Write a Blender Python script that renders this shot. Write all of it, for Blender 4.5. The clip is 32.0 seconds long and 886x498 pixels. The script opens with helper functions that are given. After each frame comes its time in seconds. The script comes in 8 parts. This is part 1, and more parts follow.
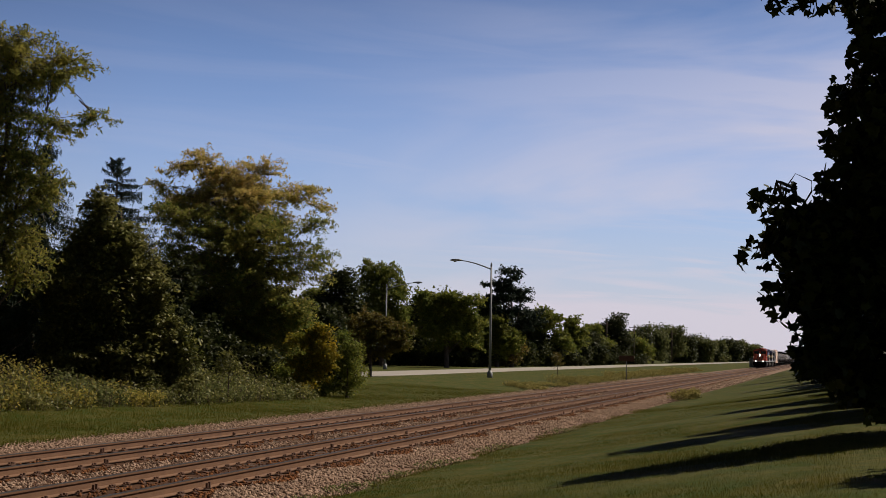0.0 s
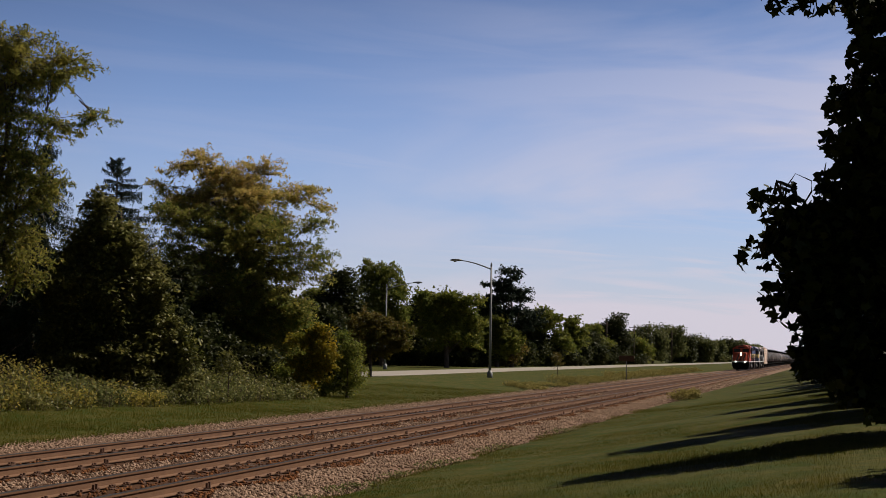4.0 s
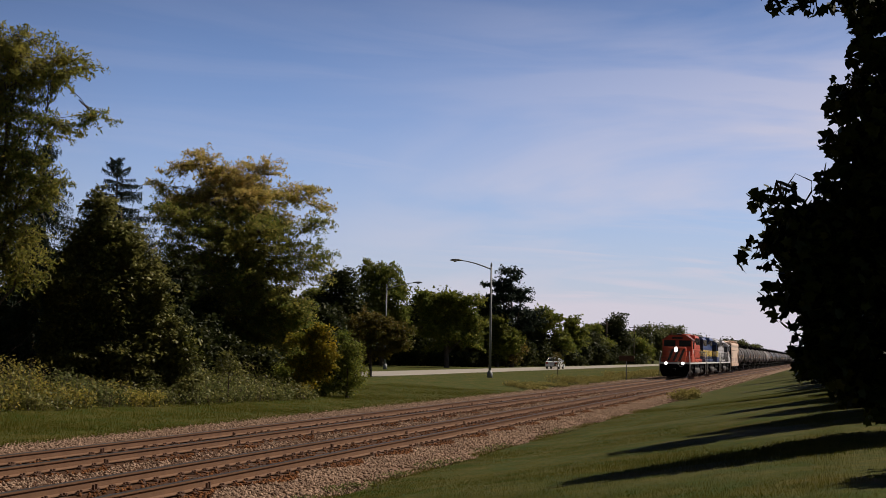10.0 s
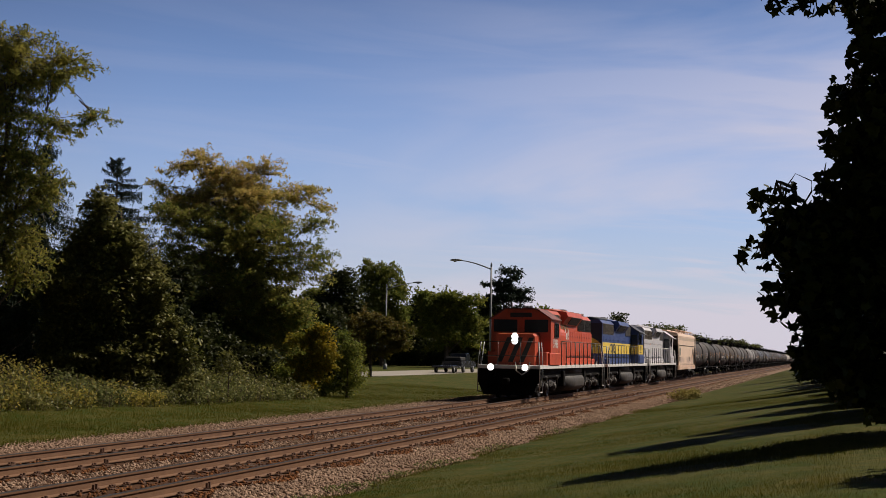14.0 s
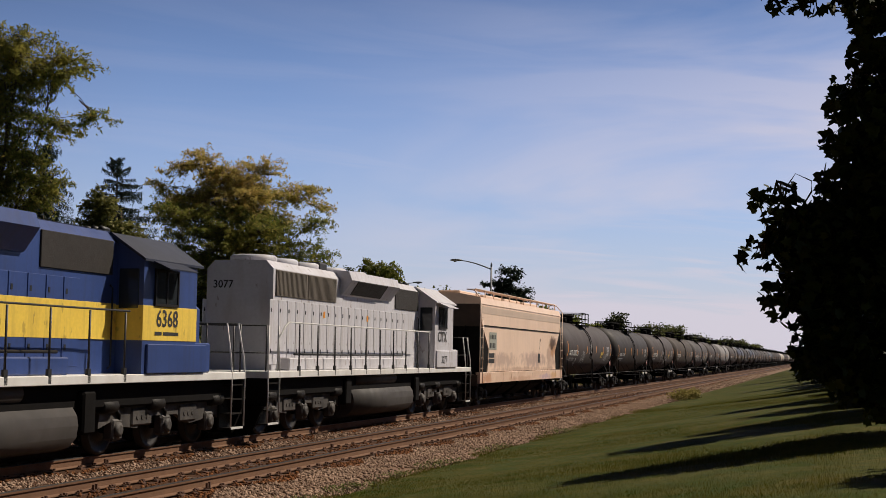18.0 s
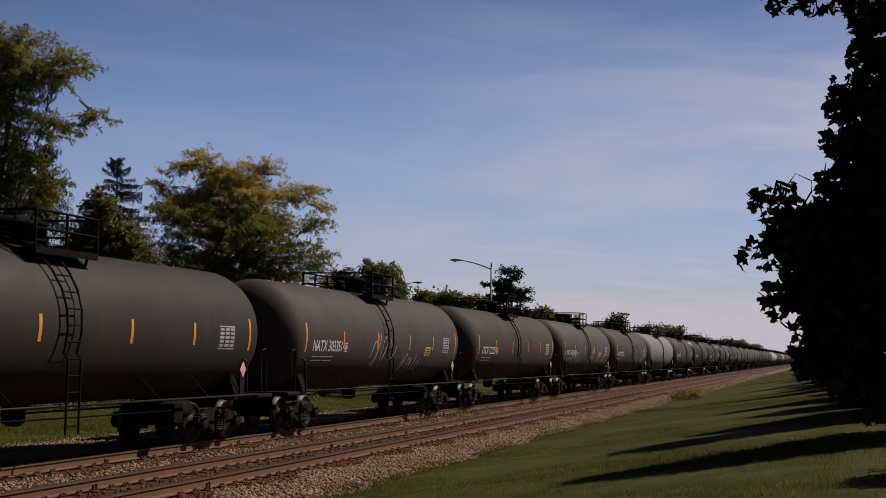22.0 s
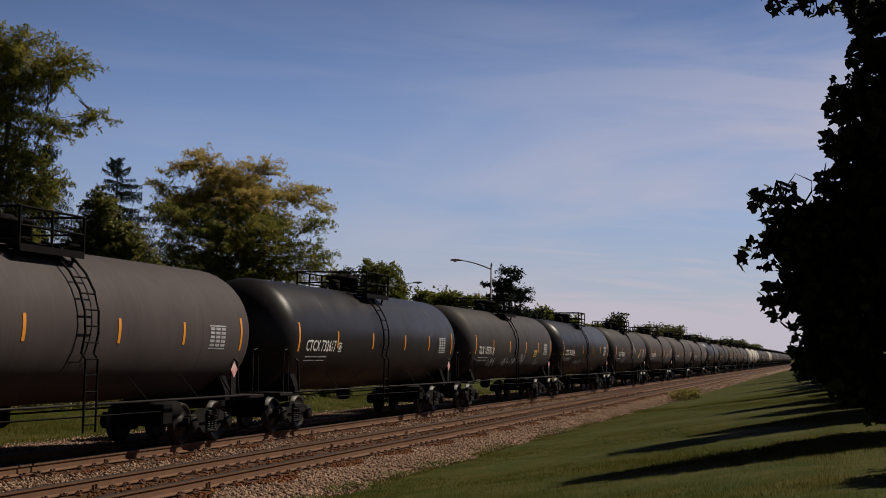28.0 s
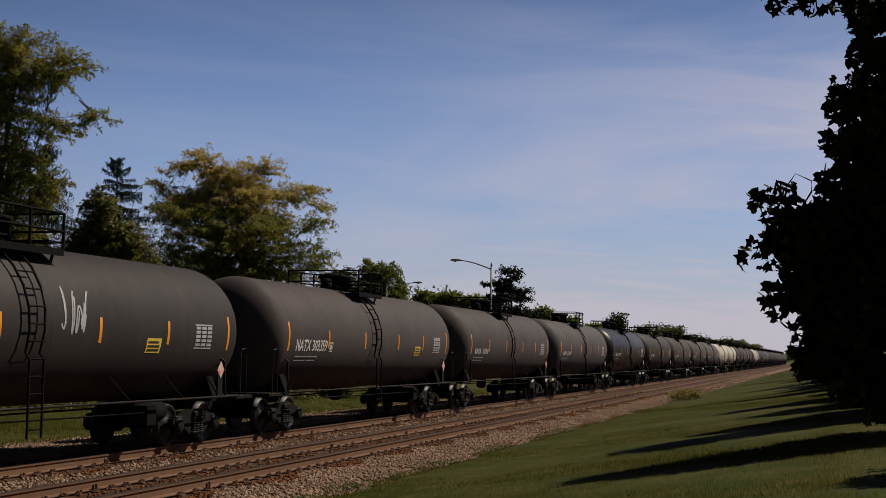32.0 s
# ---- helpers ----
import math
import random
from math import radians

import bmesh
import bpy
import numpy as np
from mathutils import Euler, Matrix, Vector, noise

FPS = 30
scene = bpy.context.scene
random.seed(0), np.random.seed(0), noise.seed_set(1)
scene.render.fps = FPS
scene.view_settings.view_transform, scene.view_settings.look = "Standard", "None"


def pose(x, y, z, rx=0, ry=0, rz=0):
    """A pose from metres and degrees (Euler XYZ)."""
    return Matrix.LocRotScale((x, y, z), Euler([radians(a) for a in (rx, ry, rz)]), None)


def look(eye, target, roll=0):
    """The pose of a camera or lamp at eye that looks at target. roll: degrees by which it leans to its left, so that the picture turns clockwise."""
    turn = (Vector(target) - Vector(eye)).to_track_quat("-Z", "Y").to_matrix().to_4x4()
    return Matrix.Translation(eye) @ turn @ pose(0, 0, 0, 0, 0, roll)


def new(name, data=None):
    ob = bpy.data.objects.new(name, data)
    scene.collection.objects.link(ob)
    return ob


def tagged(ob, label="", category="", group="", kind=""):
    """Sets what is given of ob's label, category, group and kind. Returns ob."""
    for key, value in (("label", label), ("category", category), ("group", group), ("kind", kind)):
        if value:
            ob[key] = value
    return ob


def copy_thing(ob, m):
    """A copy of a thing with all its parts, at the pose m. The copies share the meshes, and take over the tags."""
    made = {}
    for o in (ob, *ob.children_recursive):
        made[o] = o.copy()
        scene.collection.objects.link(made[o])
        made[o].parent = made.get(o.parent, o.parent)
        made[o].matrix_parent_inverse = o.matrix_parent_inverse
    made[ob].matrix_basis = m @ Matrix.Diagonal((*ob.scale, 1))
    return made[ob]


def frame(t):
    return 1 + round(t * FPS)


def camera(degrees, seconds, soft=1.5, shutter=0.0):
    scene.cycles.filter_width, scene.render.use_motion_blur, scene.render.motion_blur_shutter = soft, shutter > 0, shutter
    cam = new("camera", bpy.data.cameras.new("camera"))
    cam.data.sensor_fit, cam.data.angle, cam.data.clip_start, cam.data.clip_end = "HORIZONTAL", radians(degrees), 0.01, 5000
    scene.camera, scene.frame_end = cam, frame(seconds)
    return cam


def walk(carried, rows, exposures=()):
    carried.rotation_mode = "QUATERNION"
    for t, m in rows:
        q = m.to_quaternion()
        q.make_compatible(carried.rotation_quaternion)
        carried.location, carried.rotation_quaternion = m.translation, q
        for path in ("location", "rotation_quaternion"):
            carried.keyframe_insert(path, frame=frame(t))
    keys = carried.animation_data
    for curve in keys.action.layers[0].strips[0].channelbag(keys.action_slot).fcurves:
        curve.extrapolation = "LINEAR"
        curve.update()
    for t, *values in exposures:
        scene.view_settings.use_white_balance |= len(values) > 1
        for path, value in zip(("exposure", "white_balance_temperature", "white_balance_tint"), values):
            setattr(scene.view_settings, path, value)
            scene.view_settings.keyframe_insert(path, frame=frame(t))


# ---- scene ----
# The camera stands still on the lawn, a little above the rail heads.
cam = camera(35.92, 32.0, soft=0.35)
EYE = Vector((14.58, 0.0, 2.118))
AIM = EYE + Vector((-math.sin(radians(15.616)) * math.cos(radians(4.356)),
                    math.cos(radians(15.616)) * math.cos(radians(4.356)), math.sin(radians(4.356))))
walk(cam, [(0.0, look(EYE, AIM, 0.986)), (32.0, look(EYE, AIM, 0.986))],
     exposures=[(0.0, 0.0), (14.5, 0.0), (17.0, 0.0), (18.2, 0.02), (19.5, -0.26), (23.0, -0.32), (32.0, -0.33)])

# ---- light: high afternoon sun from the camera's side of the tracks, thin cirrus ----
SUN_AZ, SUN_EL = 50.0, 47.0     # azimuth from +Y towards +X
world = bpy.data.worlds.new("sky")
scene.world = world
world.use_nodes = True
wn, wl = world.node_tree.nodes, world.node_tree.links
wn.clear()
w_out = wn.new("ShaderNodeOutputWorld")
w_bg = wn.new("ShaderNodeBackground")
w_sky = wn.new("ShaderNodeTexSky")
w_sky.sky_type = "NISHITA"
w_sky.sun_disc = False
w_sky.sun_elevation, w_sky.sun_rotation = radians(SUN_EL), radians(SUN_AZ)
w_sky.air_density, w_sky.dust_density, w_sky.ozone_density = 1.0, 0.5, 3.0
w_geo = wn.new("ShaderNodeTexCoord")
w_sep = wn.new("ShaderNodeSeparateXYZ")
wl.new(w_geo.outputs["Generated"], w_sep.inputs[0])


def w_math(op, a, b=None):
    n = wn.new("ShaderNodeMath")
    n.operation = op
    for i, v in enumerate((a, b)):
        if v is None:
            continue
        if isinstance(v, (int, float)):
            n.inputs[i].default_value = v
        else:
            wl.new(v, n.inputs[i])
    return n.outputs[0]


w_up = w_math("ADD", w_math("MAXIMUM", w_sep.outputs[2], 0.0), 0.07)
w_vec = wn.new("ShaderNodeCombineXYZ")
wl.new(w_math("DIVIDE", w_sep.outputs[0], w_up), w_vec.inputs[0])
wl.new(w_math("DIVIDE", w_sep.outputs[1], w_up), w_vec.inputs[1])
w_map = wn.new("ShaderNodeMapping")
w_turn = wn.new("ShaderNodeMapping")
w_turn.inputs["Rotation"].default_value = (0, 0, radians(-38))
wl.new(w_vec.outputs[0], w_turn.inputs[0])
w_map.inputs["Scale"].default_value = (0.55, 1.5, 1.0)
w_map.inputs["Location"].default_value = (3.1, 0.7, 0)
wl.new(w_turn.outputs[0], w_map.inputs[0])
w_n1 = wn.new("ShaderNodeTexNoise")
w_n1.inputs["Scale"].default_value = 1.0
w_n1.inputs["Detail"].default_value = 9.0
w_n1.inputs["Roughness"].default_value = 0.55
w_n1.inputs["Distortion"].default_value = 1.1
wl.new(w_map.outputs[0], w_n1.inputs["Vector"])
w_ramp = wn.new("ShaderNodeValToRGB")
w_ramp.color_ramp.elements[0].position, w_ramp.color_ramp.elements[1].position = 0.46, 0.70
wl.new(w_n1.outputs[0], w_ramp.inputs[0])
# a veil of broad low bands, drawn out along the horizon
w_map2 = wn.new("ShaderNodeMapping")
w_map2.inputs["Scale"].default_value = (2.2, 2.2, 13.0)
w_map2.inputs["Rotation"].default_value = (radians(3), radians(-4), 0)
w_map2.inputs["Location"].default_value = (1.3, 0.4, 0.55)
wl.new(w_geo.outputs["Generated"], w_map2.inputs[0])
w_n2 = wn.new("ShaderNodeTexNoise")
w_n2.inputs["Scale"].default_value = 1.0
w_n2.inputs["Detail"].default_value = 7.0
w_n2.inputs["Roughness"].default_value = 0.5
w_n2.inputs["Distortion"].default_value = 0.5
wl.new(w_map2.outputs[0], w_n2.inputs["Vector"])
w_ramp2 = wn.new("ShaderNodeValToRGB")
w_ramp2.color_ramp.elements[0].position, w_ramp2.color_ramp.elements[1].position = 0.43, 0.60
wl.new(w_n2.outputs[0], w_ramp2.inputs[0])
w_band = w_math("MULTIPLY", w_ramp2.outputs[0], w_math("MULTIPLY", w_math("MAXIMUM", w_math("SUBTRACT", 1.0, w_math("MULTIPLY", w_math("MAXIMUM", w_sep.outputs[2], 0.0), 2.9)), 0.0), w_math("MULTIPLY", w_math("MINIMUM", w_math("MAXIMUM", w_math("ADD", w_math("MULTIPLY", w_sep.outputs[0], 2.6), 1.0), 0.0), 1.0), 1.1)))
w_thin = w_math("SUBTRACT", 1.0, w_math("MULTIPLY", w_math("MINIMUM", w_math("MAXIMUM", w_sep.outputs[2], 0.0), 0.5), 1.9))
# more cirrus towards the sun than away from it
w_cover = w_math("MULTIPLY", w_math("MINIMUM", w_math("MAXIMUM", w_math("ADD", w_math("MULTIPLY", w_sep.outputs[0], 1.8), 1.0), 0.25), 1.0), 0.5)
# haze: the sky pales towards the horizon
w_haze = w_math("MULTIPLY", w_math("POWER", w_math("SUBTRACT", 1.0, w_math("MAXIMUM", w_sep.outputs[2], 0.0)), 9.0), 0.92)
# it glows towards the sun and is thin on the far side of the sky
w_side = w_math("MINIMUM", w_math("MAXIMUM", w_math("ADD", w_math("MULTIPLY", w_sep.outputs[1], 0.8), 0.45), 0.06), 1.0)
w_haze = w_math("MULTIPLY", w_haze, w_side)
w_cloud = w_math("MINIMUM", w_math("ADD", w_math("MAXIMUM", w_math("MULTIPLY", w_math("MULTIPLY", w_ramp.outputs[0], w_cover), w_thin), w_band), w_haze), 0.95)
w_mix = wn.new("ShaderNodeMixRGB")
w_mix.inputs[2].default_value = (8.35, 7.75, 8.8, 1)
wl.new(w_cloud, w_mix.inputs[0])
# the zenith of a dry autumn sky is a deep blue, much darker than its lower part
w_deep = wn.new("ShaderNodeValToRGB")
w_deep.color_ramp.interpolation = "EASE"
w_deep.color_ramp.elements[0].position, w_deep.color_ramp.elements[0].color = 0.09, (0.75, 1.01, 1.45, 1)
w_deep.color_ramp.elements[1].position, w_deep.color_ramp.elements[1].color = 0.47, (0.05, 0.065, 0.11, 1)
wl.new(w_sep.outputs[2], w_deep.inputs[0])
w_mul = wn.new("ShaderNodeMixRGB")
w_mul.blend_type = "MULTIPLY"
w_mul.inputs[0].default_value = 1.0
wl.new(w_sky.outputs[0], w_mul.inputs[1])
wl.new(w_deep.outputs[0], w_mul.inputs[2])
# and it is darkest on the side turned away from the sun
w_away = w_math("ADD", w_math("MULTIPLY", w_sep.outputs[0], math.sin(radians(SUN_AZ))), w_math("MULTIPLY", w_sep.outputs[1], math.cos(radians(SUN_AZ))))
w_away = w_math("MINIMUM", w_math("MAXIMUM", w_math("ADD", w_math("MULTIPLY", w_away, 0.95), 0.80), 0.12), 1.0)
w_dim = wn.new("ShaderNodeVectorMath")
w_dim.operation = "SCALE"
wl.new(w_mul.outputs[0], w_dim.inputs[0])
wl.new(w_away, w_dim.inputs["Scale"])
wl.new(w_dim.outputs[0], w_mix.inputs[1])
# below the horizon lies dark ground
w_low = wn.new("ShaderNodeMixRGB")
w_low.inputs[1].default_value = (0.30, 0.26, 0.14, 1)
wl.new(w_math("MINIMUM", w_math("MAXIMUM", w_math("MULTIPLY", w_math("ADD", w_sep.outputs[2], 0.03), 50.0), 0.0), 1.0), w_low.inputs[0])
wl.new(w_mix.outputs[0], w_low.inputs[2])
wl.new(w_low.outputs[0], w_bg.inputs[0])
w_bg.inputs[1].default_value = 0.078
wl.new(w_bg.outputs[0], w_out.inputs[0])

sun = new("sun", bpy.data.lights.new("sun", "SUN"))
sun.data.energy, sun.data.angle, sun.data.color = 5.0, radians(0.53), (1.0, 0.89, 0.75)
s_dir = Vector((math.sin(radians(SUN_AZ)) * math.cos(radians(SUN_EL)), math.cos(radians(SUN_AZ)) * math.cos(radians(SUN_EL)), math.sin(radians(SUN_EL))))
sun.matrix_world = look(s_dir * 100, (0, 0, 0))


# ---- materials ----
def mat(name, color, rough=0.7, metal=0.0, other=None, scale=6.0, amount=0.5, fine=60.0, fine_amount=0.25, bump=0.3,
        bump_scale=40.0, island=0.0, objrand=0.0, stretch=None, spec=0.5, streak=0.0, streak_color=(0.05, 0.03, 0.02), speck=0.0, speck_color=(0.05, 0.025, 0.015)):
    """A surface with large stains, fine grain and relief."""
    m = bpy.data.materials.new(name)
    m.use_nodes = True
    nt = m.node_tree
    n, l = nt.nodes, nt.links
    p = n["Principled BSDF"]
    p.inputs["Roughness"].default_value = rough
    p.inputs["Metallic"].default_value = metal
    p.inputs["Specular IOR Level"].default_value = spec
    tc = n.new("ShaderNodeTexCoord")
    src = tc.outputs["Object"]
    if stretch:
        mp = n.new("ShaderNodeMapping")
        mp.inputs["Scale"].default_value = stretch
        l.new(src, mp.inputs[0])
        src = mp.outputs[0]
    other = other or tuple(c * 0.55 for c in color)

    def noise_of(sc, detail=5.0):
        t = n.new("ShaderNodeTexNoise")
        t.inputs["Scale"].default_value = sc
        t.inputs["Detail"].default_value = detail
        l.new(src, t.inputs["Vector"])
        return t.outputs[0]

    def ramped(v, a, b):
        r = n.new("ShaderNodeMapRange")
        r.inputs[1].default_value, r.inputs[2].default_value = a, b
        l.new(v, r.inputs[0])
        return r.outputs[0]

    def mixed(fac, a, b, mode="MIX", k=1.0):
        x = n.new("ShaderNodeMixRGB")
        x.blend_type = mode
        if isinstance(fac, (int, float)):
            x.inputs[0].default_value = fac
        else:
            mu = n.new("ShaderNodeMath")
            mu.operation = "MULTIPLY"
            mu.inputs[1].default_value = k
            l.new(fac, mu.inputs[0])
            l.new(mu.outputs[0], x.inputs[0])
        for i, v in ((1, a), (2, b)):
            if isinstance(v, tuple):
                x.inputs[i].default_value = (*v, 1)
            else:
                l.new(v, x.inputs[i])
        return x.outputs[0]

    col = mixed(ramped(noise_of(scale), 0.35, 0.68), tuple(color), tuple(other), k=amount)
    col = mixed(ramped(noise_of(fine, 3.0), 0.3, 0.7), col, tuple(c * 0.6 for c in color), k=fine_amount)
    if island:
        g = n.new("ShaderNodeNewGeometry")
        col = mixed(g.outputs["Random Per Island"], col, tuple(other), k=island)
    if objrand:
        g = n.new("ShaderNodeObjectInfo")
        col = mixed(g.outputs["Random"], col, tuple(other), k=objrand)
    if streak:
        mp = n.new("ShaderNodeMapping")
        mp.inputs["Scale"].default_value = (1.0, 3.2, 0.25)
        l.new(tc.outputs["Object"], mp.inputs[0])
        t = n.new("ShaderNodeTexNoise")
        t.inputs["Scale"].default_value = 2.2
        t.inputs["Detail"].default_value = 6.0
        l.new(mp.outputs[0], t.inputs["Vector"])
        col = mixed(ramped(t.outputs[0], 0.5, 0.75), col, tuple(streak_color), k=streak)
    if speck:
        mp = n.new("ShaderNodeMapping")
        mp.inputs["Scale"].default_value = (1.0, 1.0, 0.45)
        l.new(tc.outputs["Object"], mp.inputs[0])
        t = n.new("ShaderNodeTexNoise")
        t.inputs["Scale"].default_value = 5.5
        t.inputs["Detail"].default_value = 4.0
        l.new(mp.outputs[0], t.inputs["Vector"])
        col = mixed(ramped(t.outputs[0], 0.64, 0.69), col, tuple(speck_color), k=speck)
    l.new(col, p.inputs["Base Color"])
    if bump:
        b = n.new("ShaderNodeBump")
        b.inputs["Strength"].default_value = bump
        b.inputs["Distance"].default_value = 0.02
        l.new(noise_of(bump_scale, 4.0), b.inputs["Height"])
        l.new(b.outputs[0], p.inputs["Normal"])
    rr = n.new("ShaderNodeMapRange")
    rr.inputs[3].default_value, rr.inputs[4].default_value = max(0.05, rough - 0.12), min(1.0, rough + 0.12)
    l.new(noise_of(scale * 2.3), rr.inputs[0])
    l.new(rr.outputs[0], p.inputs["Roughness"])
    return m


def leaf_mat(name, a, b, c=None, through_light=0.35, rough=0.55, patch=0.45, patch_mix=0.45, spec=0.12):
    """Leaves: each island takes its own tint between a and b, a few turn to c; some light passes through."""
    m = bpy.data.materials.new(name)
    m.use_nodes = True
    n, l = m.node_tree.nodes, m.node_tree.links
    p = n["Principled BSDF"]
    p.inputs["Roughness"].default_value = rough
    p.inputs["Specular IOR Level"].default_value = spec
    g = n.new("ShaderNodeNewGeometry")
    r = n.new("ShaderNodeValToRGB")
    e = r.color_ramp.elements
    e[0].color, e[1].color = (*a, 1), (*b, 1)
    e[1].position = 0.8
    if c:
        x = e.new(0.97)
        x.color = (*c, 1)
    l.new(g.outputs["Random Per Island"], r.inputs[0])
    tc = n.new("ShaderNodeTexCoord")
    t = n.new("ShaderNodeTexNoise")
    t.inputs["Scale"].default_value = patch
    t.inputs["Detail"].default_value = 3.0
    l.new(tc.outputs["Object"], t.inputs["Vector"])
    mr = n.new("ShaderNodeMapRange")
    mr.inputs[1].default_value, mr.inputs[2].default_value = 0.35, 0.7
    l.new(t.outputs[0], mr.inputs[0])
    mx = n.new("ShaderNodeMixRGB")
    mx.inputs[2].default_value = (*(c or b), 1)
    mu = n.new("ShaderNodeMath")
    mu.operation = "MULTIPLY"
    mu.inputs[1].default_value = patch_mix
    l.new(mr.outputs[0], mu.inputs[0])
    l.new(mu.outputs[0], mx.inputs[0])
    l.new(r.outputs[0], mx.inputs[1])
    l.new(mx.outputs[0], p.inputs["Base Color"])
    tr = n.new("ShaderNodeBsdfTranslucent")
    l.new(mx.outputs[0], tr.inputs[0])
    ms = n.new("ShaderNodeMixShader")
    ms.inputs[0].default_value = through_light
    l.new(p.outputs[0], ms.inputs[1])
    l.new(tr.outputs[0], ms.inputs[2])
    l.new(ms.outputs[0], n["Material Output"].inputs[0])
    return m


def stained(m, spots):
    """Adds stains to a paint: (y, z, half length, half height, colour, strength, grain), in the thing's own metres."""
    n, l = m.node_tree.nodes, m.node_tree.links
    p = n["Principled BSDF"]
    col = p.inputs["Base Color"].links[0].from_socket
    tc = n.new("ShaderNodeTexCoord")
    sep = n.new("ShaderNodeSeparateXYZ")
    l.new(tc.outputs["Object"], sep.inputs[0])

    def calc(op, a, b):
        q = n.new("ShaderNodeMath")
        q.operation = op
        for i, v in enumerate((a, b)):
            if isinstance(v, (int, float)):
                q.inputs[i].default_value = v
            else:
                l.new(v, q.inputs[i])
        return q.outputs[0]
    for y, z, ry, rz, color, strength, grain in spots:
        t = n.new("ShaderNodeTexNoise")
        t.inputs["Scale"].default_value = grain
        t.inputs["Detail"].default_value = 6.0
        t.inputs["Roughness"].default_value = 0.65
        l.new(tc.outputs["Object"], t.inputs["Vector"])
        a = calc("POWER", calc("ABSOLUTE", calc("DIVIDE", calc("SUBTRACT", sep.outputs[1], y), ry), 0), 2.0)
        b = calc("POWER", calc("ABSOLUTE", calc("DIVIDE", calc("SUBTRACT", sep.outputs[2], z), rz), 0), 2.0)
        v = calc("ADD", calc("SUBTRACT", 1.0, calc("ADD", a, b)), calc("MULTIPLY", calc("SUBTRACT", t.outputs[0], 0.5), 3.0))
        r = n.new("ShaderNodeMapRange")
        r.inputs[1].default_value, r.inputs[2].default_value, r.inputs[4].default_value = 0.25, 0.85, strength
        l.new(v, r.inputs[0])
        x = n.new("ShaderNodeMixRGB")
        x.inputs[2].default_value = (*color, 1)
        l.new(r.outputs[0], x.inputs[0])
        l.new(col, x.inputs[1])
        col = x.outputs[0]
    l.new(col, p.inputs["Base Color"])
    return m


def glow_mat(name, color, strength):
    m = bpy.data.materials.new(name)
    m.use_nodes = True
    p = m.node_tree.nodes["Principled BSDF"]
    p.inputs["Base Color"].default_value = (*color, 1)
    p.inputs["Emission Color"].default_value = (*color, 1)
    p.inputs["Emission Strength"].default_value = strength
    return m


M_GRASS = mat("grass_soil", (0.040, 0.058, 0.006), 0.95, other=(0.122, 0.092, 0.025), scale=0.9, amount=0.9, fine=7.0, fine_amount=0.8, bump=0.9, bump_scale=24.0, spec=0.1)
M_BLADE = leaf_mat("grass_blades", (0.039, 0.061, 0.005), (0.083, 0.100, 0.010), (0.19, 0.15, 0.036), 0.35, 0.8, 1.9, 0.7)
M_WEED = leaf_mat("weeds", (0.13, 0.13, 0.03), (0.26, 0.22, 0.065), (0.38, 0.30, 0.11), 0.3, 0.8)
M_GOLDENROD = leaf_mat("goldenrod", (0.09, 0.105, 0.02), (0.27, 0.23, 0.05), (0.46, 0.36, 0.09), 0.45)
M_WEEDGREEN = leaf_mat("green_brush", (0.05, 0.07, 0.018), (0.15, 0.165, 0.05), (0.27, 0.25, 0.1), 0.4)
M_BALLAST = mat("ballast", (0.095, 0.042, 0.019), 0.95, other=(0.022, 0.010, 0.006), scale=0.9, amount=0.7, fine=38.0, fine_amount=0.8, bump=1.0, bump_scale=30.0, spec=0.2)
M_STONE_RUST = mat("rust_stained_stone", (0.27, 0.105, 0.034), 0.9, other=(0.022, 0.009, 0.005), scale=0.8, amount=0.4, fine=20.0, fine_amount=0.3, bump=0.4, island=0.85, spec=0.2)
M_STONE = mat("crushed_stone", (0.45, 0.305, 0.215), 0.9, other=(0.05, 0.024, 0.014), scale=0.8, amount=0.35, fine=20.0, fine_amount=0.3, bump=0.4, island=0.8, spec=0.25)
M_SHOULDER = mat("shoulder_stone", (0.24, 0.15, 0.10), 0.95, other=(0.10, 0.055, 0.033), scale=1.6, amount=0.6, fine=16.0, fine_amount=0.9, bump=1.0, bump_scale=22.0, spec=0.2)
M_RAIL = mat("rusty_rail_web", (0.165, 0.080, 0.038), 0.8, other=(0.095, 0.04, 0.018), scale=3.0, amount=0.6, fine=50.0, fine_amount=0.4, bump=0.3)
M_HEAD = mat("worn_rail_head", (0.04, 0.034, 0.031), 0.5, 0.3, other=(0.025, 0.02, 0.018), scale=2.0, amount=0.5, bump=0.05, stretch=(8, 0.15, 8))
M_TIE = mat("creosoted_wood", (0.06, 0.034, 0.022), 0.9, other=(0.12, 0.075, 0.05), scale=2.0, amount=0.6, bump=0.7, objrand=0.5, stretch=(0.6, 4, 4))
M_PLATE = mat("rusty_tie_plate", (0.085, 0.04, 0.024), 0.85, other=(0.14, 0.07, 0.04), scale=3.0, bump=0.4)
M_ROAD = mat("pale_concrete_road", (0.34, 0.305, 0.265), 0.85, other=(0.24, 0.21, 0.185), scale=0.4, amount=0.6, fine=30.0, bump=0.2)
M_BARK = mat("bark", (0.075, 0.055, 0.042), 0.95, other=(0.13, 0.105, 0.085), scale=3.0, amount=0.6, bump=1.0, bump_scale=14.0, stretch=(4, 4, 0.6), spec=0.15)
M_GALV = mat("galvanized_steel", (0.24, 0.245, 0.25), 0.6, 0.3, other=(0.17, 0.175, 0.18), scale=4.0, amount=0.4, bump=0.05)
